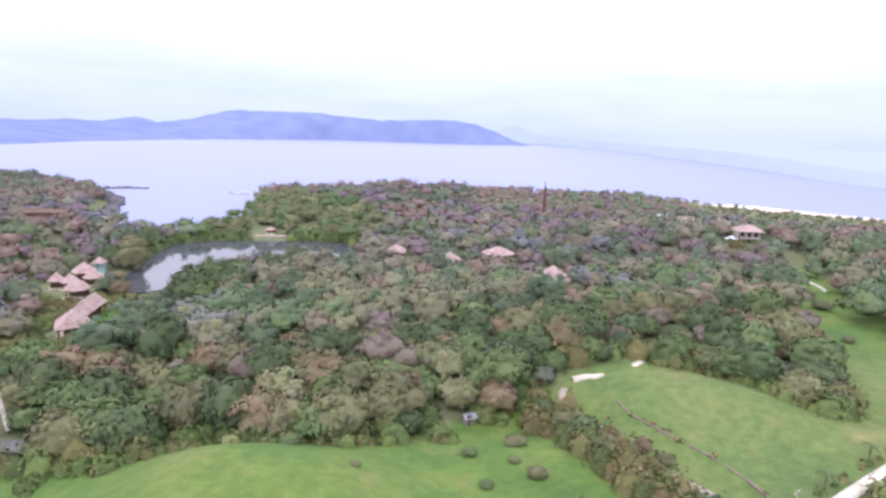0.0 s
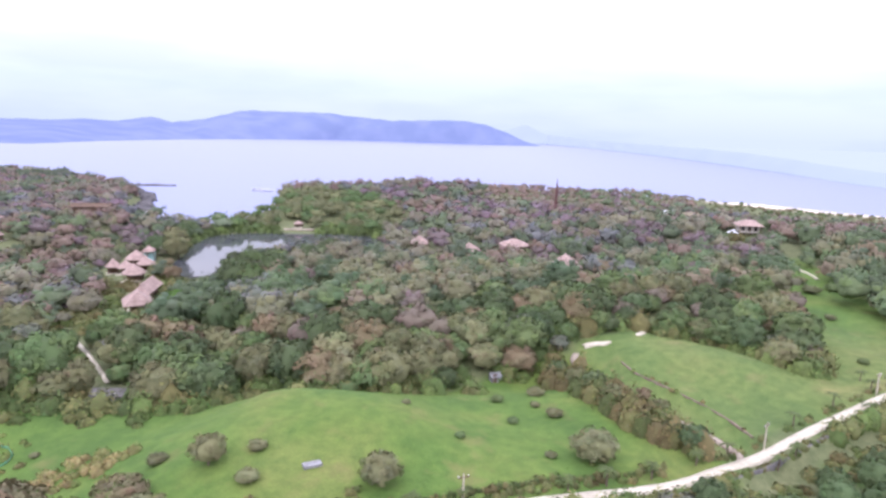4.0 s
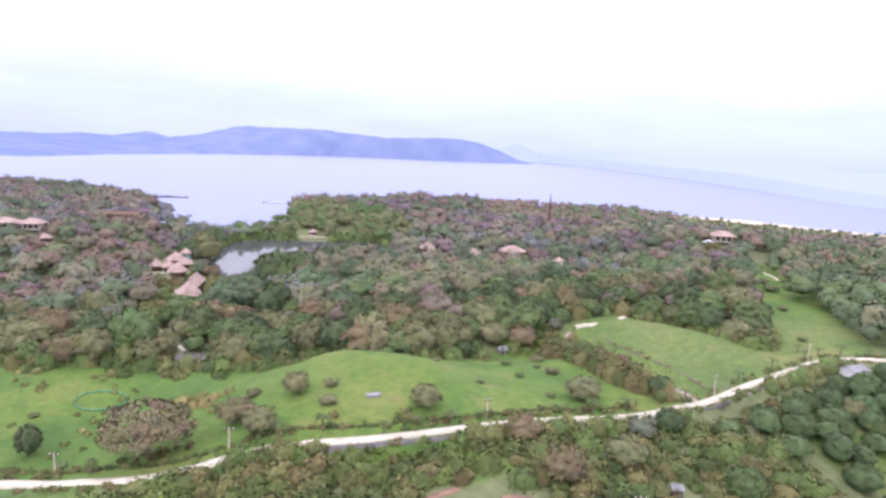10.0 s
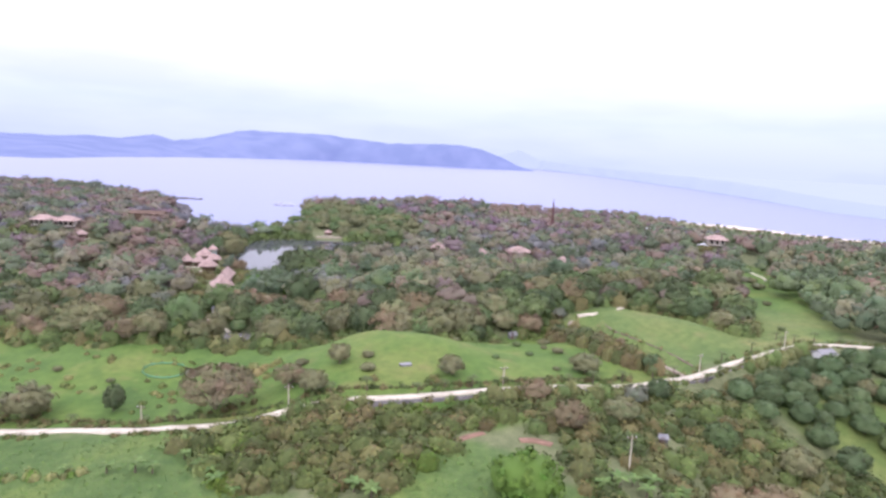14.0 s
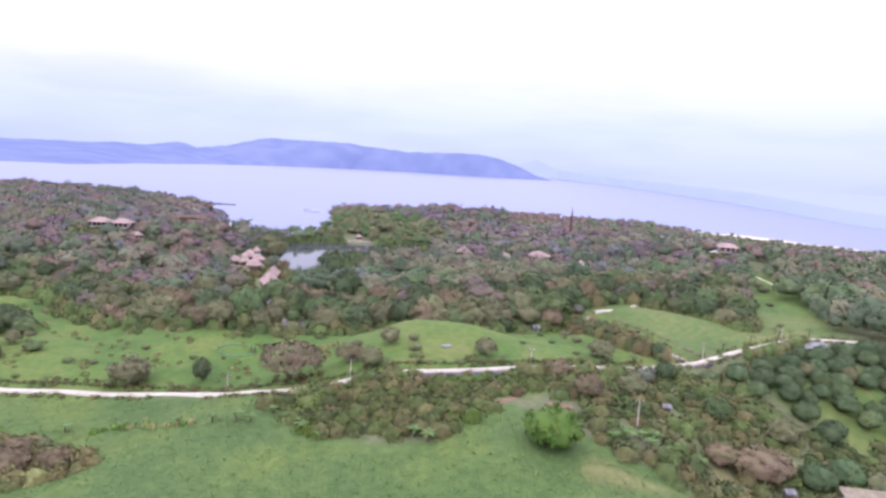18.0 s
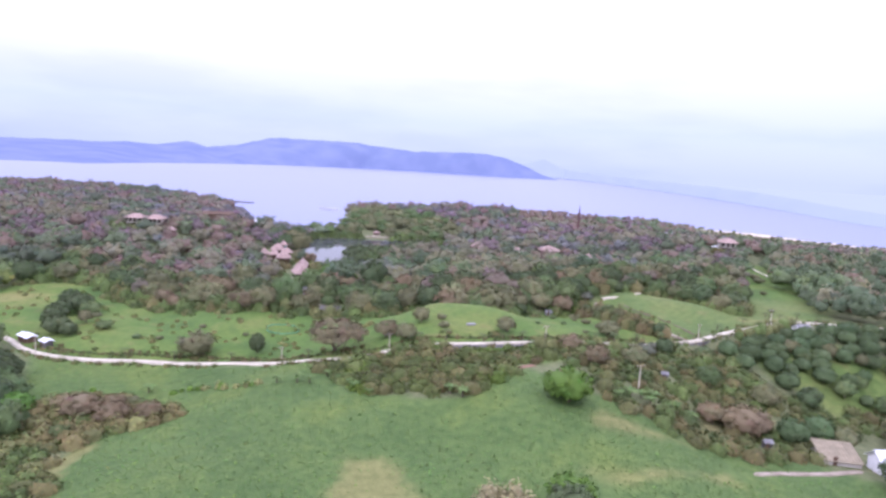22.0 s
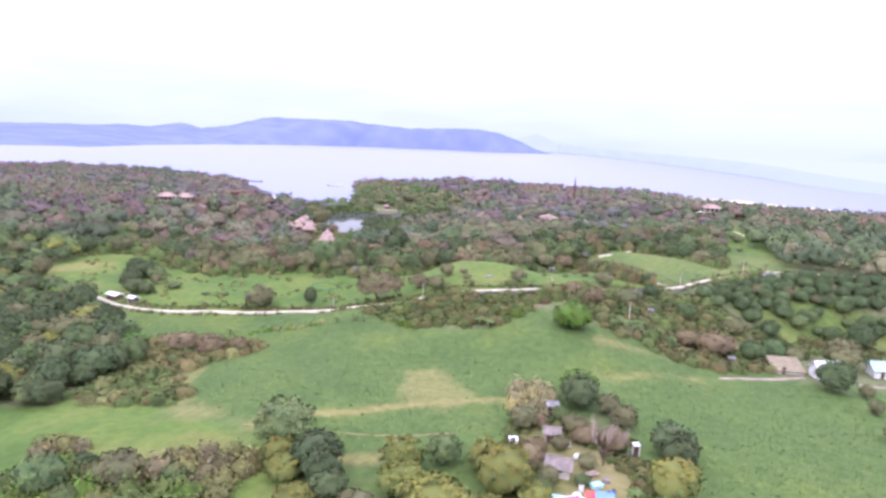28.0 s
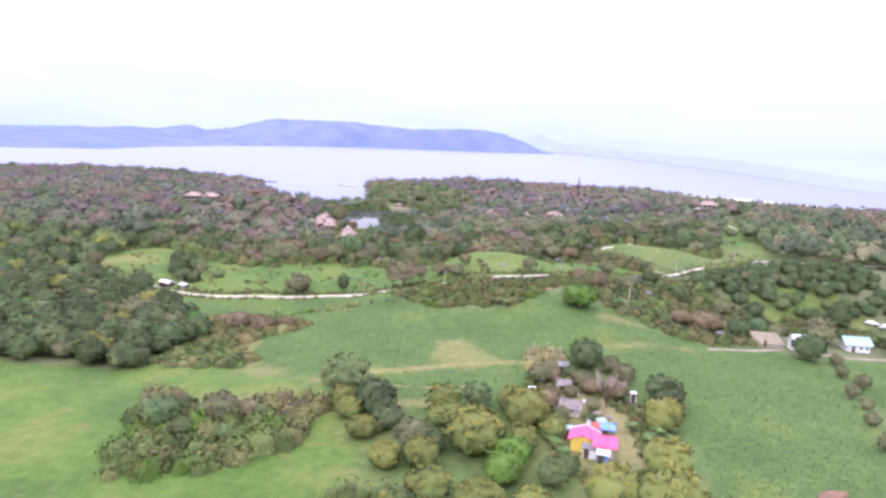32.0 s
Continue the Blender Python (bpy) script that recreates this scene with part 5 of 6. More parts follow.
house("thatch_barn", "low open barn under a sloping tan thatch roof", 57.4, 15.4, 7.6, 6.4, 0.9, -6, TANROOF, PLASTER, 2.0, 0.4, 0, lean=True)
house("field_hut", "small grey hut beside the village lane", 42.8, 16, 1.6, 1.5, 1.8, 5, GREYMETAL, STONEWALL, 0.4, 0.2, 0)
house("farm_house", "grey-roofed house among orchard trees", 87, 92, 4.6, 3.6, 2.2, 20, GREYMETAL, WHITEWALL, 0.8, 0.5, 1)
for x, y, w, d, q, mat, what in ((-10.2, -62.0, 2.0, 1.3, 20, TEAL, "teal tarpaulin stretched over yard goods"), (-8.4, -60.4, 1.3, 1.0, -15, RUST, "rusty sheet lying in the yard"),
                                 (-13.8, -65.0, 1.1, 0.9, 30, WHITEWALL, "white water drum lid in the yard"), (-17.6, -54.0, 1.6, 1.2, 10, GREYMETAL, "grey sheet lying in the yard"),
                                 (-11.5, -52.5, 1.2, 1.0, 40, WHITEWALL, "white sacking on the yard")):
    slab("yard_sheet", what, x, y, w, d, 0.7, q, mat, 0.3, "yard goods")


def water_drum(x, y, size, mat, label):
    """A ribbed plastic drum with a lid."""
    root = new("water_drum")
    root.matrix_basis = pose(x, y, at(x, y))
    bm = bmesh.new()
    rings = []
    for r, z in ((0.9, 0.0), (1.0, 0.06), (1.0, 0.32), (1.06, 0.36), (1.0, 0.40), (1.0, 0.66), (1.06, 0.70), (1.0, 0.74), (1.0, 0.96), (0.9, 1.0)):
        rings.append([bm.verts.new((size * 0.36 * r * math.cos(k * math.pi / 6), size * 0.36 * r * math.sin(k * math.pi / 6), size * z)) for k in range(12)])
    for a, b in zip(rings, rings[1:]):
        for k in range(12):
            bm.faces.new((a[k], a[(k + 1) % 12], b[(k + 1) % 12], b[k]))
    bm.faces.new(rings[0][::-1]), bm.faces.new(rings[-1])
    part("barrel", bm, mat, root)
    bm = bmesh.new()
    bmesh.ops.create_cone(bm, cap_ends=True, segments=12, radius1=size * 0.3, radius2=size * 0.26, depth=0.08, matrix=Matrix.Translation((0, 0, size + 0.03)))
    part("lid", bm, DARK, root, "dark round lid")
    return tagged(root, label, "drum", "drums in the yards")


for x, y, size, mat, what in ((-9.0, -65.2, 1.0, BLUE, "blue plastic water drum in the yard"), (-8.2, -64.6, 1.0, BLUE, "blue plastic water drum beside another"), (-12.8, -63.2, 1.1, WHITEWALL, "white water drum by the sheds"),
                              (-18.0, -60.4, 1.0, RUST, "rusty drum behind the old house"), (-12.4, -48.4, 1.0, WHITEWALL, "white drum beside the small house"), (-16.4, -66.0, 0.9, BLUE, "small blue drum near the outhouse"), (-2.2, -51.2, 1.0, RUST, "rusty drum next to the outhouse")):
    water_drum(x, y, size, mat, what)


def wood_stack(x, y, turn, count, label):
    """Split poles stacked on the ground."""
    root = new("wood_stack")
    root.matrix_basis = pose(x, y, at(x, y), 0, 0, turn)
    rng = random.Random(int(abs(x * 5 + y)))
    for k in range(count):
        row, col = divmod(k, 5)
        v, f = [], []
        z = 0.12 + 0.2 * row
        limb(v, f, (-1.1 + rng.uniform(-.15, .15), (col - 2) * 0.22 + 0.1 * (row % 2), z), (1.1 + rng.uniform(-.15, .15), (col - 2) * 0.22 + 0.1 * (row % 2), z + rng.uniform(-.02, .05)), 0.10, 0.085, 6)
        me = bpy.data.meshes.new("log")
        me.from_pydata(v, [], f)
        me.materials.append(PALEBARK if k % 3 else BARK)
        part_mesh("log", me, root)
    return tagged(root, label, "firewood")


wood_stack(-10.2, -58.4, 25, 15, "stack of pale split firewood in the yard")
wood_stack(-18.4, -47.6, -40, 10, "low stack of firewood behind a small house")


heap_rng = np.random.RandomState(9)
q = np.concatenate([BALL[3].reshape(-1, 3) * np.array([s, s * 0.55, s * 0.42]) * (1 + 0.06 * heap_rng.normal(size=(BALL[3].size // 3, 1))) + (dx, dy, 0) for dx, dy, s in ((0, 0, 2.2), (1.6, 0.3, 1.5), (-1.7, -0.2, 1.4))])
heap = new("earth_heap", mesh_of("earth_heap", q, np.arange(len(q)).reshape(-1, 4), REDEARTH))
heap.matrix_basis = pose(21.8, -84.4, at(21.8, -84.4), 0, 0, 12)
tagged(heap, "heap of reddish dry earth in the crop", "earth heap")


def car(x, y, turn, paint, label):
    root = new("car")
    root.matrix_basis = pose(x, y, at(x, y), 0, 0, turn)
    bm = bmesh.new()
    box(bm, (0, 0, 0.65), (4.3, 1.75, 0.65))
    bmesh.ops.bevel(bm, geom=bm.edges[:], offset=0.15, segments=2, affect='EDGES')
    part("body", bm, paint, root)
    bm = bmesh.new()
    box(bm, (-0.2, 0, 1.2), (2.3, 1.55, 0.6))
    bmesh.ops.bevel(bm, geom=bm.edges[:], offset=0.2, segments=2, affect='EDGES')
    cabin = part("cabin", bm, paint, root)
    part("windscreen", boxed((0.98, 0, 1.2), (0.06, 1.3, 0.4), 0), DARK, cabin)
    for sx in (-1.3, 1.3):
        for sy in (-0.8, 0.8):
            bm = bmesh.new()
            bmesh.ops.create_cone(bm, cap_ends=True, segments=12, radius1=0.33, radius2=0.33, depth=0.22, matrix=Matrix.Translation((sx, sy, 0.33)) @ Euler((radians(90), 0, 0)).to_matrix().to_4x4())
            part("wheel", bm, DARK, root)
    return tagged(root, label, "car")


car(114.5, 47.5, 10, WHITEWALL, "white car parked on the grass")
car(111.2, 50.2, -20, WHITEWALL, "white car parked by orchard trees")


def utility_pole(x, y, tall, turn, label):
    root = new("utility_pole")
    root.matrix_basis = pose(x, y, at(x, y) - 0.4, 0, 0, turn)
    v, f = [], []
    limb(v, f, (0, 0, 0), (0, 0, tall), 0.16, 0.11, 7)
    me = bpy.data.meshes.new("pole")
    me.from_pydata(v, [], f)
    me.materials.append(CONCRETE)
    part_mesh("pole", me, root)
    part("crossarm", boxed((0, 0, tall - 0.5), (1.6, 0.14, 0.14)), TIMBER, root)
    for i in (-0.7, 0, 0.7):
        part("insulator", boxed((i, 0, tall - 0.3), (0.1, 0.1, 0.22)), WHITEWALL, root)
    tagged(root, label, "pole", "poles along the road")


for x, y, h, q in ((-2.2, 55.5, 4.5, 20), (48.5, 78.4, 6, 40), (16, 24, 6.5, 0), (-45, 44, 4.5, 10), (-140, 40, 6.5, -20), (-74, 44, 4.5, 0), (80, 99, 5, 30)):
    utility_pole(x, y, h, q, "slim grey utility pole beside the road")

# ---- shore ----
def rocks(name, label, pts, size, seed):
    rng = np.random.RandomState(seed)
    bm = bmesh.new()
    for x, y in curve_through(pts, size * 0.8):
        s = size * rng.uniform(0.5, 1.3)
        r = bmesh.ops.create_icosphere(bm, subdivisions=2, radius=1, matrix=pose(x, y + rng.uniform(-2, 2), SEA_LEVEL, 0, 0, rng.uniform(0, 360)) @ Matrix.Diagonal((s * 1.3, s, s * 0.42, 1)))
        for v in r["verts"]:
            v.co += Vector(rng.uniform(-.16, .16, 3)) * s
    me = bpy.data.meshes.new(name)
    bm.to_mesh(me)
    bm.free()
    me.materials.append(ROCK)
    return tagged(new(name, me), label, "rocks", kind="stuff")


rocks("reef_rocks", "low dark reef running into the bay", [(-262, 548), (-280, 546), (-300, 540), (-330, 530)], 3.0, 3)
rocks("shore_rocks", "dark boulders below the headland", [(-196, 372), (-214, 396), (-238, 452), (-290, 524)], 4.5, 4)


def boat(x, y, turn, long, label):
    root = new("boat")
    root.matrix_basis = pose(x, y, SEA_LEVEL - 0.2, 0, 0, turn)
    bm = bmesh.new()
    rows = []
    for i in range(9):
        u = i / 8 * 2 - 1
        w = 0.9 * (1 - abs(u) ** 2.4) + 0.04
        z = 0.9 + 0.6 * abs(u) ** 2
        rows.append([bm.verts.new((u * long / 2, s * w * k, zz)) for s, k, zz in ((-1, 1, z), (-1, .6, 0), (1, .6, 0), (1, 1, z))])
    for a, b in zip(rows, rows[1:]):
        for k in range(4):
            bm.faces.new((a[k], b[k], b[(k + 1) % 4], a[(k + 1) % 4]))
    bm.faces.new(rows[0]), bm.faces.new(rows[-1][::-1])
    part("hull", bm, WHITEWALL, root)
    part("canopy", boxed((0, 0, 2.6), (long * 0.45, 1.7, 0.12)), WHITEWALL, root)
    for s in (-1, 1):
        part("outrigger", boxed((0, s * 2.8, 0.35), (long * 0.8, 0.18, 0.18)), TIMBER, root)
        part("boom", boxed((s * long * 0.22, 0, 0.95), (0.12, 5.8, 0.12)), TIMBER, root)
        part("canopy_post", boxed((s * long * 0.2, 0, 1.7), (0.1, 1.5, 1.8)), TIMBER, root)
    tagged(root, label, "boat")


boat(-170, 528, 12, 13, "white outrigger boat moored in the bay")
boat(-180, 532, -8, 10, "small white outrigger boat beside a larger one")


def net_pen(x, y, radius, posts, label):
    """A ring of stakes with green netting hung between them."""
    root = new("net_pen")
    root.matrix_basis = pose(x, y, at(x, y))
    ring = []
    for k in range(posts):
        q = 2 * math.pi * k / posts
        px, py = radius * 1.15 * math.cos(q), radius * math.sin(q)
        ring.append((px, py, at(x + px, y + py) - at(x, y)))
    for k, (px, py, pz) in enumerate(ring):
        v, f = [], []
        limb(v, f, (px, py, pz - 0.3), (px, py, pz + 1.1), 0.06, 0.05, 5)
        me = bpy.data.meshes.new("stake")
        me.from_pydata(v, [], f)
        me.materials.append(TIMBER)
        part_mesh("stake", me, root)
        a, b = Vector(ring[k]), Vector(ring[(k + 1) % posts])
        v, f = [], []
        for j in range(5):
            c = a.lerp(b, j / 4)
            sag = 0.18 * math.sin(math.pi * j / 4)
            n = (b - a).cross(Vector((0, 0, 1))).normalized() * 0.02
            v += [c + n, c + n + Vector((0, 0, 0.5 - sag)), c - n + Vector((0, 0, 0.5 - sag)), c - n]
            if j:
                i = 4 * (j - 1)
                f += [(i + m, i + 4 + m, i + 4 + (m + 1) % 4, i + (m + 1) % 4) for m in range(4)]
        me = mesh_of("netting", [tuple(p) for p in v], f, NETTING)
        part_mesh("netting", me, root, "green nylon netting")
    return tagged(root, label, "pen")


net_pen(-83, 74.5, 4.6, 12, "ring of green netting on stakes in the meadow")

# ---- groves, orchard and village trees ----
grove_rng = random.Random(8)
gx2, gy2 = scatter([(-260, 100), (-212, 104), (-196, 84), (-172, 58), (-150, 42), (-130, 20), (-114, -4), (-119, -32), (-136, -34), (-152, -35), (-200, -38), (-260, -30)], 6.3, np.random.RandomState(31))
ok = clear_of(gx2, gy2, [(-152, 53.5, 7), (-143.5, 49.5, 6), (-140, 40, 4)]) & (edge_distance(gx2, gy2, [(x, y) for x, y in [(-260, 96), (-200, 80), (-160, 59), (-136, 46), (-136, 38), (-160, 51), (-200, 72), (-260, 88)]]) < 0)
for x, y in zip(gx2[ok], gy2[ok]):
    plant(grove_rng.choices(("green", "dark", "mango", "olive", "lime", "brown"), (46, 32, 8, 8, 4, 2))[0], float(x), float(y), grove_rng.uniform(2.7, 4.6), "trees of the grove", grove_rng)
wx, wy = scatter([(-330, 140), (-262, 100), (-262, -30), (-330, -40)], 7.5, np.random.RandomState(32))
wx2, wy2 = scatter([(-340, 160), (-205, 126), (-196, 104), (-214, 98), (-260, 98), (-340, 130)], 7.5, np.random.RandomState(36))
wx, wy = np.r_[wx, wx2], np.r_[wy, wy2]
woods("woodland", "dense green grove beyond the field", wx, wy, 4.4, {"green": 30, "dark": 30, "olive": 20, "mango": 10}, 110, 33, coarse=0.85)

for kind, x, y, r in (("mango", -24.9, -63.7, 4.3), ("mango", -27.3, -74.7, 3.5), ("lime", -28.9, -79.9, 3.2), ("dark", -7.8, -31.3, 3.9), ("lime", -6.8, -25.0, 3.6), ("brown", -4.6, -49.0, 2.6),
                      ("dark", 5.7, -49.1, 3.8), ("dark", 5.2, -54.1, 3.0), ("mango", 1.1, -63.9, 3.8), ("mango", -3.9, -82.8, 4.1), ("green", -62.3, -53.2, 5.1), ("mango", -61.3, -59.1, 2.7), ("mango", -59.2, -64.1, 2.8),
                      ("mango", -55.3, -72.5, 3.0), ("dark", -54.6, -61.3, 3.7), ("dark", -52.9, -65.1, 2.9), ("dark", -51.0, -69.7, 2.7), ("olive", -45.9, -76.2, 3.3), ("green", -42.1, -76.5, 2.2)):
    plant(kind, x, y, r, "trees of the village", grove_rng)
for kind, x, y, r in (("mango", -41.1, -59.5, 3.4), ("mango", -40.4, -66.6, 3.5), ("green", -34.4, -57.2, 3.0), ("mango", -35.1, -76.0, 5.2), ("mango", -26.8, -59.0, 3.4), ("mango", -49.9, -82.4, 2.8), ("mango", -43.9, -82.5, 2.9),
                      ("olive", -2.1, -33.0, 2.6), ("olive", -0.5, -38.9, 2.5), ("mango", -42.0, -92.2, 3.6), ("mango", -34.4, -95.3, 3.5), ("mango", -26.9, -94.8, 2.9), ("mango", -14.7, -91.8, 4.1), ("mango", -6.7, -94.7, 4.6),
                      ("lime", -30.5, -86.0, 3.3), ("green", -46.7, -97.0, 3.1), ("green", -33.0, -68.5, 2.2), ("brown", -20.5, -56.5, 2.6), ("olive", -20.0, -42.0, 2.6), ("mango", -20.5, -68.5, 2.4), ("olive", -10.5, -42.5, 2.4),
                      ("green", -22.5, -85.5, 2.6), ("brown", -9.0, -46.5, 2.4), ("green", -19.5, -80.5, 2.0), ("olive", -14.2, -49.8, 1.7), ("green", -12.6, -37.6, 1.6), ("olive", -17.8, -61.6, 1.6), ("green", -12.4, -61.4, 1.3), ("brown", -18.6, -52.4, 1.8), ("olive", -10.6, -55.6, 1.6), ("green", -19.2, -65.6, 1.7), ("brown", -16.8, -41.2, 1.6)):
    plant(kind, x, y, r, "trees of the village", grove_rng)
for kind, x, y, r in (("orchard", 51.2, 22.1, 3.4), ("orchard", 58.7, 25.4, 3.5), ("dark", 63.1, 1.8, 4.2), ("olive", 83.3, 33.1, 4.8), ("olive", 80.5, 26.8, 4.2), ("dark", 97.1, 47.2, 4.0), ("green", 101, 30, 4.2), ("dark", 100, 18, 3.6),
                      ("olive", 63, 22, 2.6), ("lime", -2.4, 11.6, 5.2), ("olive", -13.4, 57.6, 2.8), ("dark", -83.4, 51.5, 2.1), ("olive", -41, 47.6, 3.0), ("olive", -38, 60.4, 2.6)):
    plant(kind, x, y, r, "", grove_rng, 1.5 if (x, kind) == (-83.4, "dark") else 1.0)
for kind, x, y, r in (("brown", 4, 50.2, 3.2), ("grey", 27, 58.4, 3.0), ("dark", 33, 61.5, 2.6), ("brown", 33, 24, 3.2), ("olive", 20, 44, 3.4), ("green", 38, 40, 3.4), ("brown", 8, 34, 3.2), ("olive", 52, 38, 3.6), ("dark", 66, 44, 3.2),
                      ("dark", -78, 230, 5.0), ("dark", -66, 234, 5.2), ("green", -84, 220, 5.0), ("dark", -56, 236, 5.0), ("green", -72, 220, 5.2), ("dark", -88, 214, 5.0)):
    plant(kind, x, y, r, "", grove_rng)
for kind, x, y, r in (("olive", -127, 247, 4.4), ("dark", -132, 257, 5.0), ("olive", -136, 269, 5.2), ("dark", -138, 282, 5.0), ("dark", -140, 294, 5.0)):
    plant(kind, x, y, r, "trees round the pond", grove_rng)
plant("olive", 18.6, 71.5, 3.8, "", grove_rng, 0.62, "low wispy olive tree on the lower meadow")
for kind, x, y, r in (("dark", 19.6, 114, 2.3), ("olive", 22.4, 107, 2.4), ("dark", 24.6, 100, 2.4), ("olive", 27, 93.5, 2.4), ("brown", 30, 87.6, 2.0), ("dark", 36.2, 76.6, 2.4), ("dark", 33.6, 79.8, 2.0), ("brown", 33.4, 96.4, 1.7), ("olive", 35.6, 92.4, 1.6)):
    plant(kind, x, y, r, "trees of the hedgerow", grove_rng)
for kind, x, y, r in (("brown", -108, 204, 3.4), ("olive", -115, 207, 3.4), ("lime", -82, 158, 4.2), ("lime", -88, 162, 4.6), ("green", -93, 163, 3.4), ("lime", -76, 154, 3.6)):
    plant(kind, x, y, r, "trees round the halls", grove_rng, 1.0, "leafy tree beside the thatched halls")
for kind, x, y, r in (("dark", -160, 91, 4.2), ("dark", -166, 95, 3.8), ("green", -154.5, 88, 3.4), ("dark", -162, 84, 3.0), ("dark", -149.5, 62.5, 3.4), ("dark", -155, 70, 3.8), ("olive", -147, 73, 2.4), ("dark", -144, 60, 2.4)):
    plant(kind, x, y, r, "trees behind the gate", grove_rng, 1.0, "dense dark tree behind the roadside gatehouse")
plant("brown", 40.5, 22.5, 5.6, "", grove_rng, 0.85, "broad rounded red-brown tree in the scrub")
for kind, x, y, r in (("brown", -108, 9, 4.0), ("brown", -100, 7, 3.6), ("brown", -93, 9.5, 3.0), ("brown", -113, 12, 3.4), ("brown", -104, 15, 2.8), ("green", -105, -2, 2.4)):
    plant(kind, x, y, r, "trees of the dry thicket", grove_rng, 0.72, "rounded brown dry-season tree in the thicket")
plant("umbrella", -59.2, 45.8, 7.4, "", grove_rng, 1.0, "broad mauve-brown umbrella tree above the road")
plant("olive", -99.6, 48.6, 4.9, "", grove_rng, 0.72, "broad flat-topped olive tree beside the road")
plant("umbrella", -47, 53.6, 3.4, "", grove_rng, 1.0, "low brown dry-season tree on the slope")
for x, y, r in ((65.1, -11.7, 1.8), (58.9, -27.1, 2.0), (56.4, -36.8, 1.6), (49.8, -49.3, 1.6), (66.4, -18.7, 2.0), (42.5, -65.0, 1.8), (70.0, -0.5, 1.9)):
    plant("olive", x, y, r, "small trees along the field edge", grove_rng, 1.2, "small olive tree on the field boundary")
ox, oy = scatter([(43, 61), (60, 73), (80, 87), (100, 94), (130, 92), (130, 50), (104, 52), (92, 66), (76, 60), (62, 48), (50, 50)], 6.8, np.random.RandomState(35), 0.22)
ok = clear_of(ox, oy, [(87, 92, 6), (114.5, 47.5, 6), (111.2, 50.2, 5)])
for x, y in zip(ox[ok], oy[ok]):
    plant("orchard", float(x), float(y), grove_rng.uniform(2.3, 3.0), "trees of the orchard", grove_rng)
lx, ly = scatter([(62, 68), (90, 74), (108, 60), (100, 46), (70, 52)], 6.5, np.random.RandomState(37))
for x, y in zip(lx, ly):
    if grove_rng.random() < 0.85 and math.hypot(x - 112, y - 49) > 8:
        plant(grove_rng.choice(("olive", "orchard", "green")), float(x), float(y), grove_rng.uniform(1.8, 3.2), "trees of the orchard", grove_rng)
for kind, x, y, r in (("green", -94, -70.0, 3.5), ("olive", -83.3, -68.2, 3.6), ("dark", -91.5, -62.6, 1.7), ("green", -75.5, -66.5, 2.0), ("green", -87.5, -74.5, 2.0), ("green", -79, -76, 2.0)):
    plant(kind, x, y, r, "trees of the copse", grove_rng)
for kind, x, y, r, squash in (("dark", -78.5, 190, 6.2, 1.35), ("dark", -68, 196, 5.6, 1.3), ("green", -73, 186, 5.0, 1.25), ("green", -77.7, 151.7, 3.7, 1.0), ("green", -70.5, 156, 3.4, 1.0), ("olive", -123.5, 243, 5.6, 1.3),
                              ("dark", -133, 246, 5.0, 1.25), ("brown", -120.5, 227, 2.6, 0.8)):
    plant(kind, x, y, r, "large trees round the halls", grove_rng, squash)
for x, y, r in ((13.1, 101.4, 1.9), (4.9, 95.8, 1.4), (7.0, 84.6, 1.1), (14.9, 88.1, 1.6), (11.7, 70.7, 1.0), (-32.2, 64.0, 1.5), (-31.1, 56.0, 1.7), (-2.5, 73.9, 0.9), (-47.1, 63.8, 1.5), (-74.1, 75.9, 0.9), (-24.3, 95.2, 2.0),
                (-123.1, 60.4, 1.4), (-115.8, 59.7, 1.2), (-137.6, 68.1, 2.6), (-164.4, 98.3, 4.0), (-74.8, 47.0, 1.0), (-101.7, 18.2, 2.2), (12, 93, 1.0), (-12, 84, 0.9), (80, 130, 1.5), (100, 150, 1.6), (88, 116, 1.2), (118, 200, 2.4), (112, 182, 3.0), (124, 190, 3.0),
                (-92, 66, 1.0), (-66, 62, 1.3), (-150, 84, 1.8), (-108, 72, 1.2)):
    ob = plant(grove_rng.choice(("olive", "green")), x, y, r, "bushes on the meadow", grove_rng, 0.55, "rounded green bush on the open meadow")


# ---- bare tree in the yard ----
def bare_tree(x, y, size, label):
    """A leafless tree: forked trunk and a spray of bare branches."""
    rng = np.random.RandomState(17)
    root = new("bare_tree")
    root.matrix_basis = pose(x, y, at(x, y)) @ Matrix.Scale(size, 4)
    part_mesh("trunk", trunk_mesh("trunk", rng, 0.35, 1.5, 0.05, 0.95, 9), root)
    for i in range(14):
        q, r = rng.uniform(0, 6.28), rng.uniform(0.25, 0.7)
        a = Vector((r * math.cos(q), r * math.sin(q), rng.uniform(0.9, 1.3)))
        v, f = [], []
        for j in range(3):
            limb(v, f, a, a * 1.15 + Vector((rng.uniform(-.22, .22), rng.uniform(-.22, .22), rng.uniform(0.2, 0.5))), 0.022, 0.008, 4)
        me = bpy.data.meshes.new("branch")
        me.from_pydata(v, [], f)
        me.materials.append(PALEBARK)
        part_mesh("branch", me, root)
    return tagged(root, label, "tree")


bare_tree(-7.4, -54.6, 4.2, "leafless pale-barked tree in the village yard")


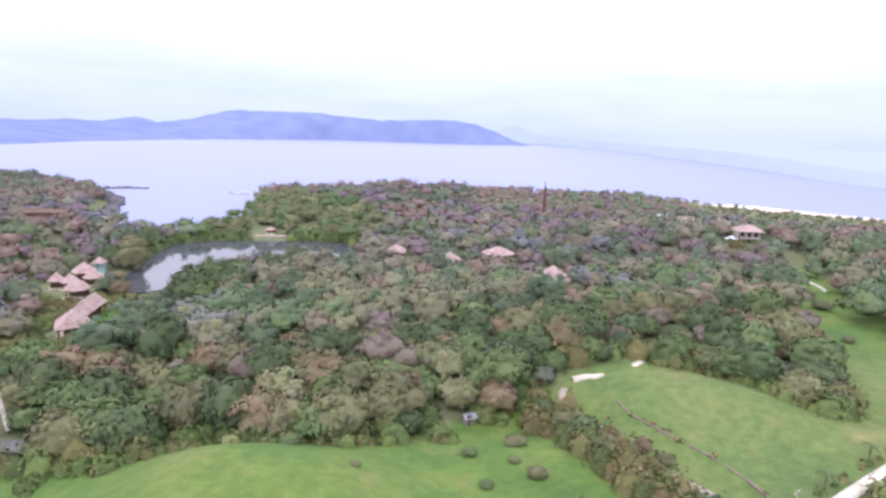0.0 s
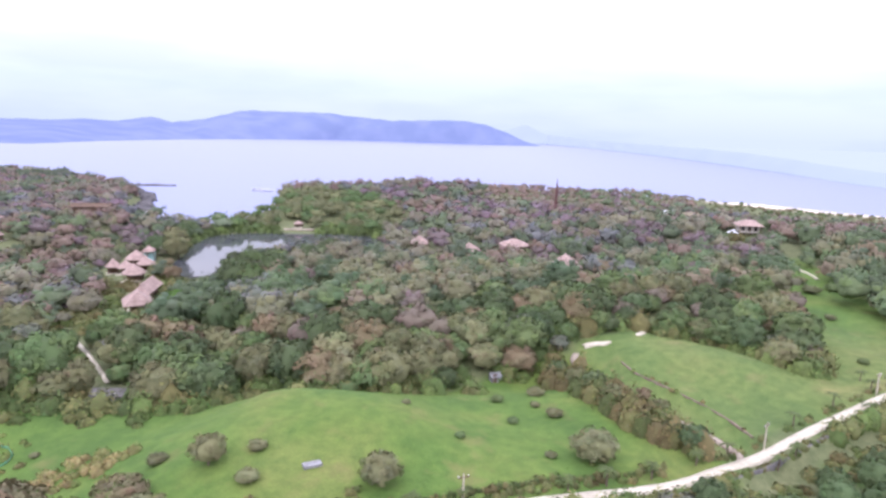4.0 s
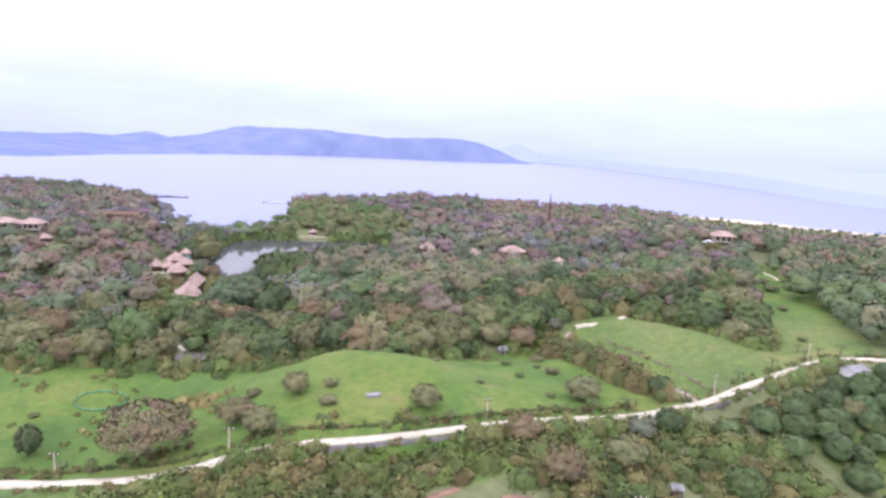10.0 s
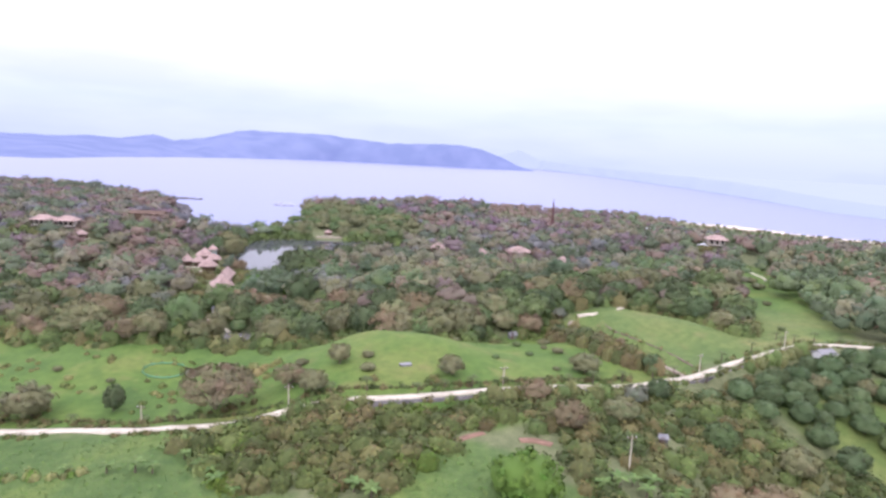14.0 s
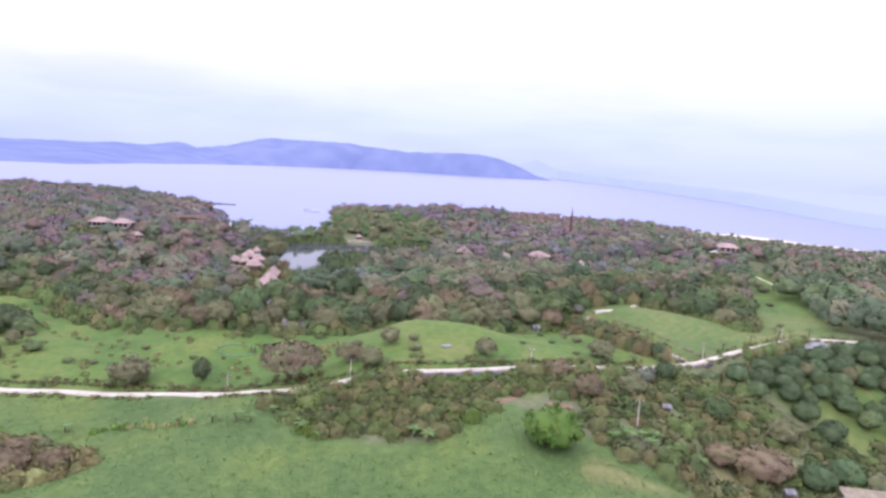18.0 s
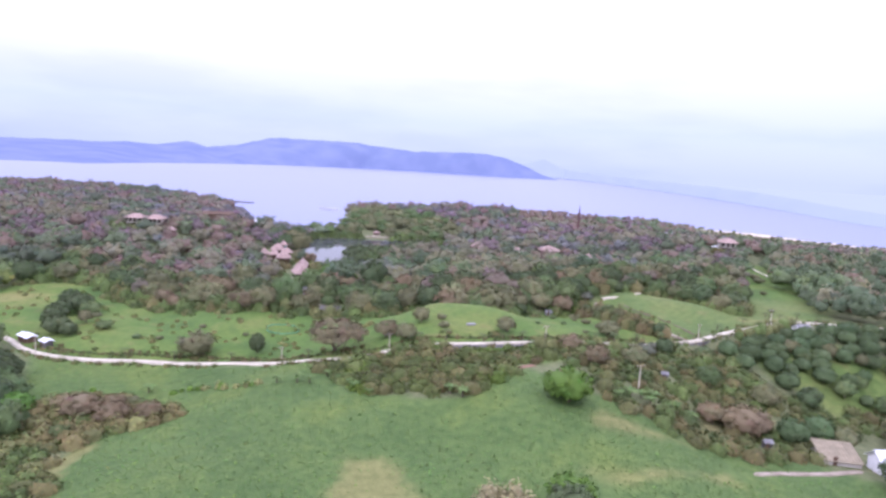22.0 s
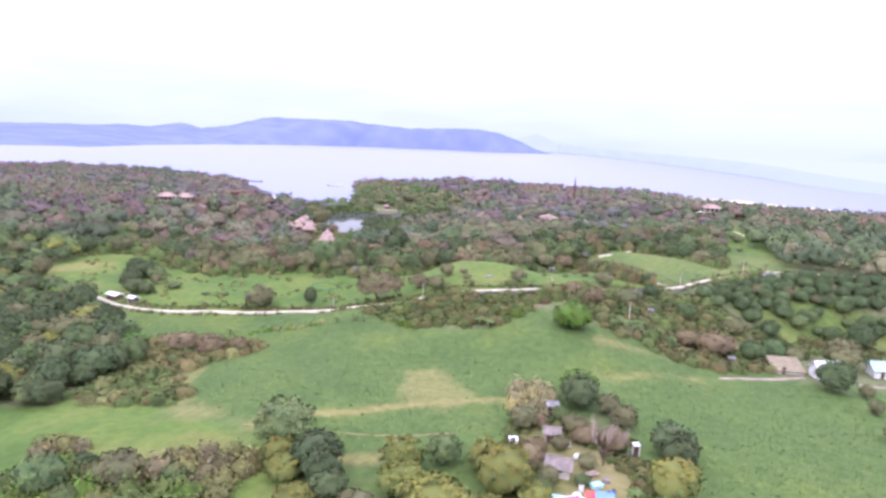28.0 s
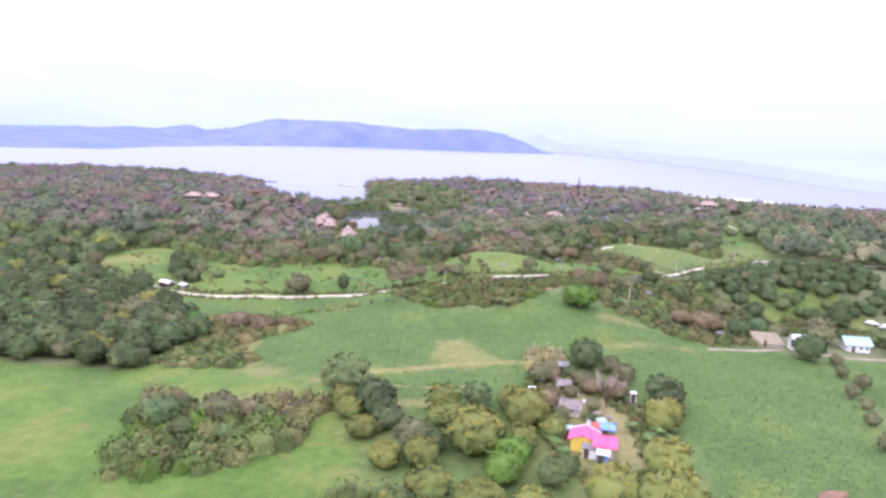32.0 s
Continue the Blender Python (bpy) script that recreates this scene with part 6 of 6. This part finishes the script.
# ---- palms and bananas ----
def frond_plant(name, tall, fronds, reach, wide, droop, tint, seed, trunk=0.09):
    """A palm or banana plant: a stem and long arched leaves, each leaf a folded strip."""
    rng = np.random.RandomState(seed)
    root = new(name)
    v, f = [], []
    limb(v, f, (0, 0, -0.3), (0.05, 0, tall), trunk * 1.4, trunk, 6)
    me = bpy.data.meshes.new("stem")
    me.from_pydata(v, [], f)
    me.materials.append(BARK)
    part_mesh("stem", me, root)
    for i in range(fronds):
        q = 2 * math.pi * (i + rng.uniform(-.3, .3)) / fronds
        lift = rng.uniform(0.25, 0.75)
        d, s = Vector((math.cos(q), math.sin(q), 0)), Vector((-math.sin(q), math.cos(q), 0))
        v, f = [], []
        n = 6
        for j in range(n + 1):
            u = j / n
            c = Vector((0.05, 0, tall)) + d * (reach * u) + Vector((0, 0, reach * (lift * u - droop * u * u)))
            w = wide * math.sin(math.pi * min(0.97, 0.12 + 0.88 * u)) + 0.02
            v += [c - s * w - Vector((0, 0, w * 0.35)), c, c + s * w - Vector((0, 0, w * 0.35))]
            if j:
                k = 3 * (j - 1)
                f += [(k, k + 3, k + 4, k + 1), (k + 1, k + 4, k + 5, k + 2)]
        me = mesh_of("frond", [tuple(p) for p in v], f, LEAF)
        t = np.clip(np.array(tint) * rng.uniform(0.8, 1.2), 0, 1)
        me.color_attributes.new("tint", 'FLOAT_COLOR', 'POINT').data.foreach_set("color", np.tile([*t, 1], len(v)).astype(np.float32))
        part_mesh("frond", me, root)
    return root


def set_out(proto, places, label, category, group, rng, low=0.8, high=1.2):
    for i, (x, y) in enumerate(places):
        s = rng.uniform(low, high)
        m = pose(x, y, at(x, y), 0, 0, rng.uniform(0, 360))
        ob = proto if i == 0 else copy_thing(proto, m)
        ob.matrix_basis = m @ Matrix.Scale(s, 4) if i else m
        tagged(ob, label, category, group)


set_out(frond_plant("palm", 2.2, 9, 1.5, 0.22, 0.7, (0.07, 0.09, 0.035), 3),
        [(-19.9, 46.4), (-14.6, 49.6), (-9.0, 52.4), (-2.2, 55.4), (12.6, 60.4), (18.7, 63.2), (26.2, 66.6), (34.7, 71.6), (41.5, 76.3), (48.4, 73.2), (52.1, 75.4), (56.9, 85.6), (62, 83), (68.2, 93.2), (73, 90), (80, 100.8), (85.2, 103.9),
         (81.6, 106.8), (92, 105.6), (99, 105), (-30, 46.4), (-37, 45), (-66, 40.8), (-88, 44.6), (-104, 44.6), (-118, 44.8)],
        "young roadside palm with drooping fronds", "palm", "palms along the road", random.Random(3))
set_out(frond_plant("banana_plant", 1.9, 9, 1.9, 0.42, 0.55, (0.098, 0.150, 0.052), 4, 0.13),
        [(18.6, 20.7), (15.5, 19.9), (21, 19), (13, 18.5), (17, 17.5), (-53.2, 20.5), (-51, 19), (-45.3, 13.5), (-24.7, 11.6), (-27.5, 13.2), (-21.5, -70), (-20.6, -72.5), (-1.6, -69), (-3.5, -71.5), (0.5, -71), (-19.5, -75.5), (-2, -74),
         (-5.5, -66.5), (24, 21), (27, 19.5), (10, 17), (-49, 16), (-57, 24), (-101, 25), (-89, 25), (-76, 22.6), (-68, 20.4), (-63, 19.6), (-60, 19)],
        "banana plant with broad arching green leaves", "banana plant", "banana plants", random.Random(4), 0.6, 1.0)

# ---- brush, hedges, crops and grass ----
SHRUBS = {"olive": 26, "green": 40, "brown": 12, "dark": 14, "yellow": 6, "grey": 2}
brush_rng = np.random.RandomState(41)


def brush(label, polys, gap, radius, kinds, sprays, seed, squash=0.75, avoid=(), patchy=0.0, pale=1.0):
    px, py = [np.concatenate(v) for v in zip(*[scatter(p, gap, brush_rng) for p in polys])]
    keep = clear_of(px, py, avoid) if len(avoid) else np.ones(len(px), bool)
    keep &= edge_distance(px, py, POND_SHORE) < -1
    if patchy:
        keep &= wave(px, py, 0.35, seed) > patchy - 1
    shrubs("brush", label, px[keep], py[keep], radius, kinds, int(sprays * 2.4), seed, squash, pale=pale)


THICKET = [(-60, 28), (-52, 35.5), (-44, 38.6), (-35, 40), (-28, 40), (-14, 43), (0, 48), (10, 52), (8, 44), (-6, 34), (-11, 27), (-20, 14.5), (-31, 12.5), (-46, 14.5), (-54, 19)]
SCRUB = [(-2, 40), (10, 51), (24, 58), (42, 66), (46, 60), (56, 48), (62, 44), (76, 40), (70, 30), (62, 24), (52, 12), (36, 8), (24, 6), (14, 9), (5, 14), (4, 24)]
brush("tangled green and olive thicket below the road", [THICKET], 2.9, 2.2, {"green": 50, "olive": 26, "dark": 8, "brown": 10, "lime": 6}, 52, 42, 0.8, [(-10, 27.5, 3.6)], pale=1.0)
brush("mixed scrub and dry brush between road and field", [SCRUB], 3.3, 2.2, {"olive": 32, "green": 30, "brown": 24, "dark": 14}, 50, 43, 0.8, [(30.5, 20.8, 4.5), (33, 17.5, 3), (47.5, 31.5, 4.5), (26, 37.5, 3), (1, 27.5, 4), (16, 24, 2), (-2.4, 11.6, 5), (51.2, 22.1, 3), (58.7, 25.4, 3), (42.8, 16, 2.5), (57.4, 15.4, 5.5), (15.5, 19.5, 4)], pale=0.9)
brush("scrub under the orchard edge", [[(60, 40), (76, 46), (96, 52), (104, 44), (96, 36), (80, 38)]], 3.2, 2.0, SHRUBS, 46, 44, 0.8, [(89.5, 23.5, 9)])
brush("reddish dry hedgerow beside the track", [[(15, 113), (19, 121), (24, 115), (26.5, 104), (29, 95), (33, 87.5), (37, 81), (38.5, 76), (35, 72), (29, 80), (22.5, 96), (17, 108)]], 2.2, 2.0, {"brown": 44, "olive": 26, "dark": 22, "green": 8}, 46, 45, 1.45, pale=0.88)
brush("brown dry thicket at the field's edge", [[(-118, 2), (-118, 15), (-109, 21), (-90, 15), (-84, 8), (-93, 3), (-101, -9), (-110, -8)]], 2.7, 2.0, {"brown": 50, "olive": 40, "green": 10}, 50, 46, 0.8, pale=1.15)
brush("green and brown brush beside the grove", [[(-120, 2), (-104, -8), (-92, -22), (-90, -32), (-106, -34), (-118, -30), (-114, -6)]], 2.9, 2.0, SHRUBS, 48, 47, 0.8, pale=1.2)
brush("overgrown green copse in the meadow", [[(-93, -90), (-97, -78), (-101, -66), (-98, -59), (-88, -62), (-80, -68), (-68, -68), (-64, -75), (-73, -80), (-75, -88)]], 2.9, 2.3, {"olive": 20, "green": 56, "brown": 10, "lime": 14}, 60, 48, 0.95, pale=0.94)
brush("bare grey-brown bushes behind the copse", [[(-84, -63), (-80, -57.5), (-72, -56), (-65, -60), (-65, -67), (-74, -69), (-82, -67)], [(-104, -55), (-100, -51), (-96, -53), (-97, -60), (-102, -61)]], 2.6, 2.1, {"mauve": 60, "brown": 25, "olive": 15}, 60, 76, 1.1, pale=1.2)
brush("undergrowth along the foot of the wood", [[(-205, 116), (-186, 127), (-150, 103), (-116, 86), (-78, 87), (-56, 85.5), (-47, 98), (-18, 94), (4, 103.5), (18, 121), (18, 128), (4, 112), (-18, 103), (-47, 108), (-56, 95), (-78, 97), (-116, 96), (-150, 113), (-186, 137), (-205, 126)]],
      2.3, 1.5, {"green": 50, "olive": 34, "dark": 8, "yellow": 8}, 44, 49, 0.85, [(5, 110, 4), (-73, 99, 6)], 0.9)
brush("tall leafy growth closing the foot of the wood", [[(-205, 121), (-186, 132), (-150, 108), (-116, 91), (-78, 92), (-56, 90), (-47, 103), (-18, 98), (4, 108), (18, 123), (43, 130), (63, 123), (70, 107), (76, 108), (82, 120), (80, 132), (68, 122), (62, 134), (43, 138), (18, 131), (4, 117), (-18, 108), (-47, 112), (-56, 99), (-78, 101), (-116, 100), (-150, 117), (-186, 141), (-205, 130)]],
      3.4, 2.9, {"green": 40, "olive": 18, "brown": 14, "dark": 28}, 60, 68, 1.15, [(5, 110, 5), (-73, 99, 6), (40, 128, 4), (35, 125, 6), (24, 119, 4), (-80, 107, 4), (-86, 115, 4)])
brush("low mangrove growth round the pond", [[(-138, 262), (-142, 300), (-126, 322), (-96, 328), (-70, 330), (-40, 324), (-32, 300), (-40, 310), (-70, 319), (-96, 317), (-121, 312), (-132, 299), (-130, 272), (-124, 254)]], 3.0, 2.5, {"green": 50, "dark": 50}, 40, 60, 1.1, [(-93, 331, 6), (-91, 323, 11)])
brush("bushes along the rim of the knoll", [[(46, 127), (61, 121), (68, 107), (76, 107), (80, 116), (74, 118), (66, 130), (48, 134)]], 2.6, 1.9, {"green": 40, "olive": 44, "brown": 16}, 44, 57, 1.1, [(40, 128, 4), (46, 138, 3)])
brush("weedy dry growth along the road verge", [[(-140, 45.5), (-100, 45), (-66, 41.5), (-50, 43), (-30, 46.5), (-15, 50), (0, 56), (22, 65), (34, 71), (32, 75), (0, 62), (-30, 52), (-50, 49), (-66, 46), (-100, 49), (-140, 50)]], 2.6, 0.75,
      {"olive": 30, "brown": 50, "green": 20}, 26, 50, 0.8, (), 0.9)
brush("low bushes dotted over the western meadow", [[(-200, 100), (-186, 128), (-150, 104), (-116, 86), (-60, 86), (-52, 60), (-66, 48), (-135, 50), (-165, 66)]], 4.4, 0.85, {"olive": 40, "green": 40, "yellow": 20}, 30, 51, 0.75, (), 1.2, 1.35)
brush("reddish weeds on the low meadow", [[(-69, 66), (-68, 72), (-61, 74), (-54, 72), (-55, 66), (-62, 63)]], 2.0, 1.0, {"brown": 70, "olive": 30}, 30, 52, 0.9, pale=1.6)
brush("roadside brush below the retaining wall", [[(8, 50), (24, 57.4), (42, 66.6), (58, 76), (76, 88), (90, 95), (94, 90), (60, 70), (44, 60), (24, 50)]], 3.0, 1.4, SHRUBS, 40, 53, 0.7, pale=1.2)
brush("row of pale leafy plants across the crop field", [[(-114, 22), (-88, 24.4), (-66, 18.8), (-56, 18), (-56, 20), (-66, 21), (-88, 26.6), (-114, 24.4)]], 2.0, 0.95, {"yellow": 60, "lime": 40}, 26, 69, 1.0, (), 0.75, 1.55)
brush("weeds along the old terrace edge", [[(33, 115), (34, 107), (37, 101.6), (39.6, 98), (43.6, 92.6), (46.4, 87), (48, 81), (49.4, 82), (47.6, 88), (44.6, 93.8), (40.4, 99.4), (37.6, 103), (35, 108), (34.4, 115)]], 1.7, 0.42, {"olive": 40, "green": 30, "brown": 30}, 20, 70, 0.8, (), 1.0, 1.2)
brush("mixed low growth round the thatched halls", [[(-150, 160), (-120, 146), (-92, 142), (-84, 160), (-92, 186), (-100, 200), (-116, 210), (-126, 196), (-146, 206), (-152, 190)]], 3.3, 2.1, {"olive": 30, "green": 34, "brown": 22, "yellow": 14}, 40, 72, 0.95,
      [(-105.2, 170, 6.5), (-108, 180, 6), (-110, 187, 6), (-112.4, 194.6, 5), (-103.5, 160, 4.5), (-99, 172, 4), (-100, 178, 3), (-121.8, 203, 4.5), (-91, 118, 5), (-107, 139, 4)])
brush("leafy growth beside the trail in the wood", [[(-116, 142), (-108, 134), (-98, 122), (-90, 112), (-88, 113.6), (-96, 123.6), (-106, 135.6), (-114, 144)], [(-110, 146), (-104, 139.6), (-94, 128.6), (-84, 117), (-78, 118), (-88, 132), (-100, 146)]], 2.4, 1.7, {"green": 40, "olive": 30, "brown": 20, "dark": 10}, 40, 74, 1.0, [(-88.5, 125, 2.6)])
brush("pale dry reeds at the village edge", [[(-21, -24), (-15, -22), (-12, -30), (-16, -38), (-22, -34)]], 1.9, 1.5, {"mauve": 80, "brown": 20}, 40, 54, 1.4, pale=1.6)
brush("weeds and litter round the village yards", [[(-23, -62), (-19, -84), (-6, -84), (0, -70), (-5, -62), (-7, -80), (-17, -80), (-19, -64)]], 2.2, 1.0, {"olive": 40, "green": 35, "brown": 25}, 30, 65, 0.7, [(-15.2, -71.6, 4.5), (-12.2, -74.9, 3.4), (-13.5, -77.4, 2.4)])
brush("yard bushes between village houses", [[(-22, -36), (-10, -38), (0, -46), (2, -58), (-2, -66), (-6, -56), (-12, -44), (-20, -46), (-21, -62), (-24, -56)]], 2.5, 1.4, {"olive": 40, "green": 35, "brown": 25}, 40, 55, 0.8, [(-15.6, -58.6, 4), (-15.2, -46.6, 3), (-13.6, -34.6, 3), (-0.9, -49.8, 2)])
vx, vy = scatter([(-60, -98), (0, -98), (30, -112), (30, -150), (-60, -150)], 5.5, brush_rng)
woods("woodland", "trees and brush behind the village", vx, vy, 3.4, {"mango": 60, "green": 30, "olive": 10}, 220, 56, coarse=0.6)


hx, hy = [], []
for a, b in curve_through(ROAD, 1.3):
    if -58 < a < -29 or -9 < a < 37 or 60 < a < 86:
        hx.append(a + 1.3 + brush_rng.normal(0, 0.5))
        hy.append(b - 3.0 + brush_rng.normal(0, 0.5))
shrubs("brush", "tall roadside brush on the bank below the road", np.array(hx), np.array(hy), 1.8, {"olive": 44, "green": 30, "brown": 26}, 70, 64, 1.1, pale=1.15)
for side, share, seed in ((-2.3, 0.8, 58), (2.6, 0.6, 59)):
    # weeds that lean over the edges of the road
    edge = curve_through(ROAD[4:], 1.1)
    d = np.gradient(edge, axis=0)
    edge = edge + np.c_[-d[:, 1], d[:, 0]] / np.linalg.norm(d, axis=1, keepdims=True) * side + brush_rng.normal(0, 0.35, edge.shape)
    edge = edge[(brush_rng.uniform(size=len(edge)) < share) & (wave(edge[:, 0], edge[:, 1], 0.2, seed) > -0.5)]
    shrubs("weeds", "low dusty weeds along the road's edge", edge[:, 0], edge[:, 1], 0.75, {"olive": 40, "green": 40, "brown": 20}, 30, seed, 0.9)


hedge = curve_through(ROAD[4:-7], 0.8)
d = np.gradient(hedge, axis=0)
hedge = hedge + np.c_[-d[:, 1], d[:, 0]] / np.linalg.norm(d, axis=1, keepdims=True) * 4.4 + brush_rng.normal(0, 0.16, hedge.shape)
shrubs("hedge", "low dark hedge along the upper side of the road", hedge[:, 0], hedge[:, 1], 0.62, {"dark": 40, "olive": 36, "brown": 24}, 22, 73, 1.1, 0.22)


brush("trees and bushes before the hilltop villa", [[(121, 271), (131, 268), (144, 268), (146, 274), (132, 276), (122, 277)]], 3.0, 2.3, {"green": 40, "olive": 40, "brown": 20}, 40, 75, 1.25)
brush("bushes before the villas", [[(-240, 249), (-212, 252), (-210, 243), (-238, 240)]], 3.0, 2.3, {"green": 50, "olive": 50}, 40, 66, 1.35)
brush("bushes round the thatched halls", [[(-116, 164), (-106, 158), (-96, 154), (-94, 148), (-108, 148), (-120, 160)]], 3.0, 1.6, {"green": 50, "olive": 50}, 36, 67, 0.9, [(-102, 162, 5)])


def tufts(name, label, polys, gap, tall, blades, tint, seed, drys=True):
    """Low growing plants: a few upright leaves each."""
    rng = np.random.RandomState(seed)
    px, py = [np.concatenate(v) for v in zip(*[scatter(p, gap, rng) for p in polys])]
    if drys:
        keep = np.ones(len(px), bool)
        for d in DRYS:
            keep &= (edge_distance(px, py, d) < 0) | (rng.uniform(size=len(px)) < 0.15)
        for line, half, _ in TRACKS:
            keep &= line_distance(px, py, line) > half
        px, py = px[keep], py[keep]
    n = len(px)
    k = np.repeat(np.arange(n), blades)
    z = height(px, py)
    pos = np.c_[px, py, z][k] + np.c_[rng.normal(0, tall * 0.45, (len(k), 2)), rng.uniform(0.15, 0.75, len(k)) * tall]
    out = balls(rng, len(k)) * 0.5 + [0, 0, 1]
    out /= np.linalg.norm(out, axis=1, keepdims=True)
    patch = 1 + 0.28 * wave(px, py, 0.12, seed) + 0.14 * wave(px, py, 0.6, seed + 1)
    c = np.clip(np.array(tint) * (patch * rng.uniform(0.75, 1.25, n))[:, None] * (1 + 0.08 * rng.normal(size=(n, 3))), 0.01, 0.6)[k]
    ob = new(name, leaf_mesh(name, [cards(rng, pos, out, tall * rng.uniform(0.35, 0.7, len(k)), c, 0.5)]))
    return tagged(ob, label, "plants", kind="stuff")


tufts("crop_plants", "leafy green field crop in loose rows", CROPS, 0.85, 0.25, 3, (0.088, 0.142, 0.039), 61)
tufts("crop_plants", "taller leafy weeds standing in the crop", CROPS, 3.4, 0.42, 5, (0.084, 0.138, 0.042), 63)
tufts("meadow_grass", "tufted bright green meadow grass", MEADOWS, 2.2, 0.16, 3, (0.096, 0.150, 0.030), 62)
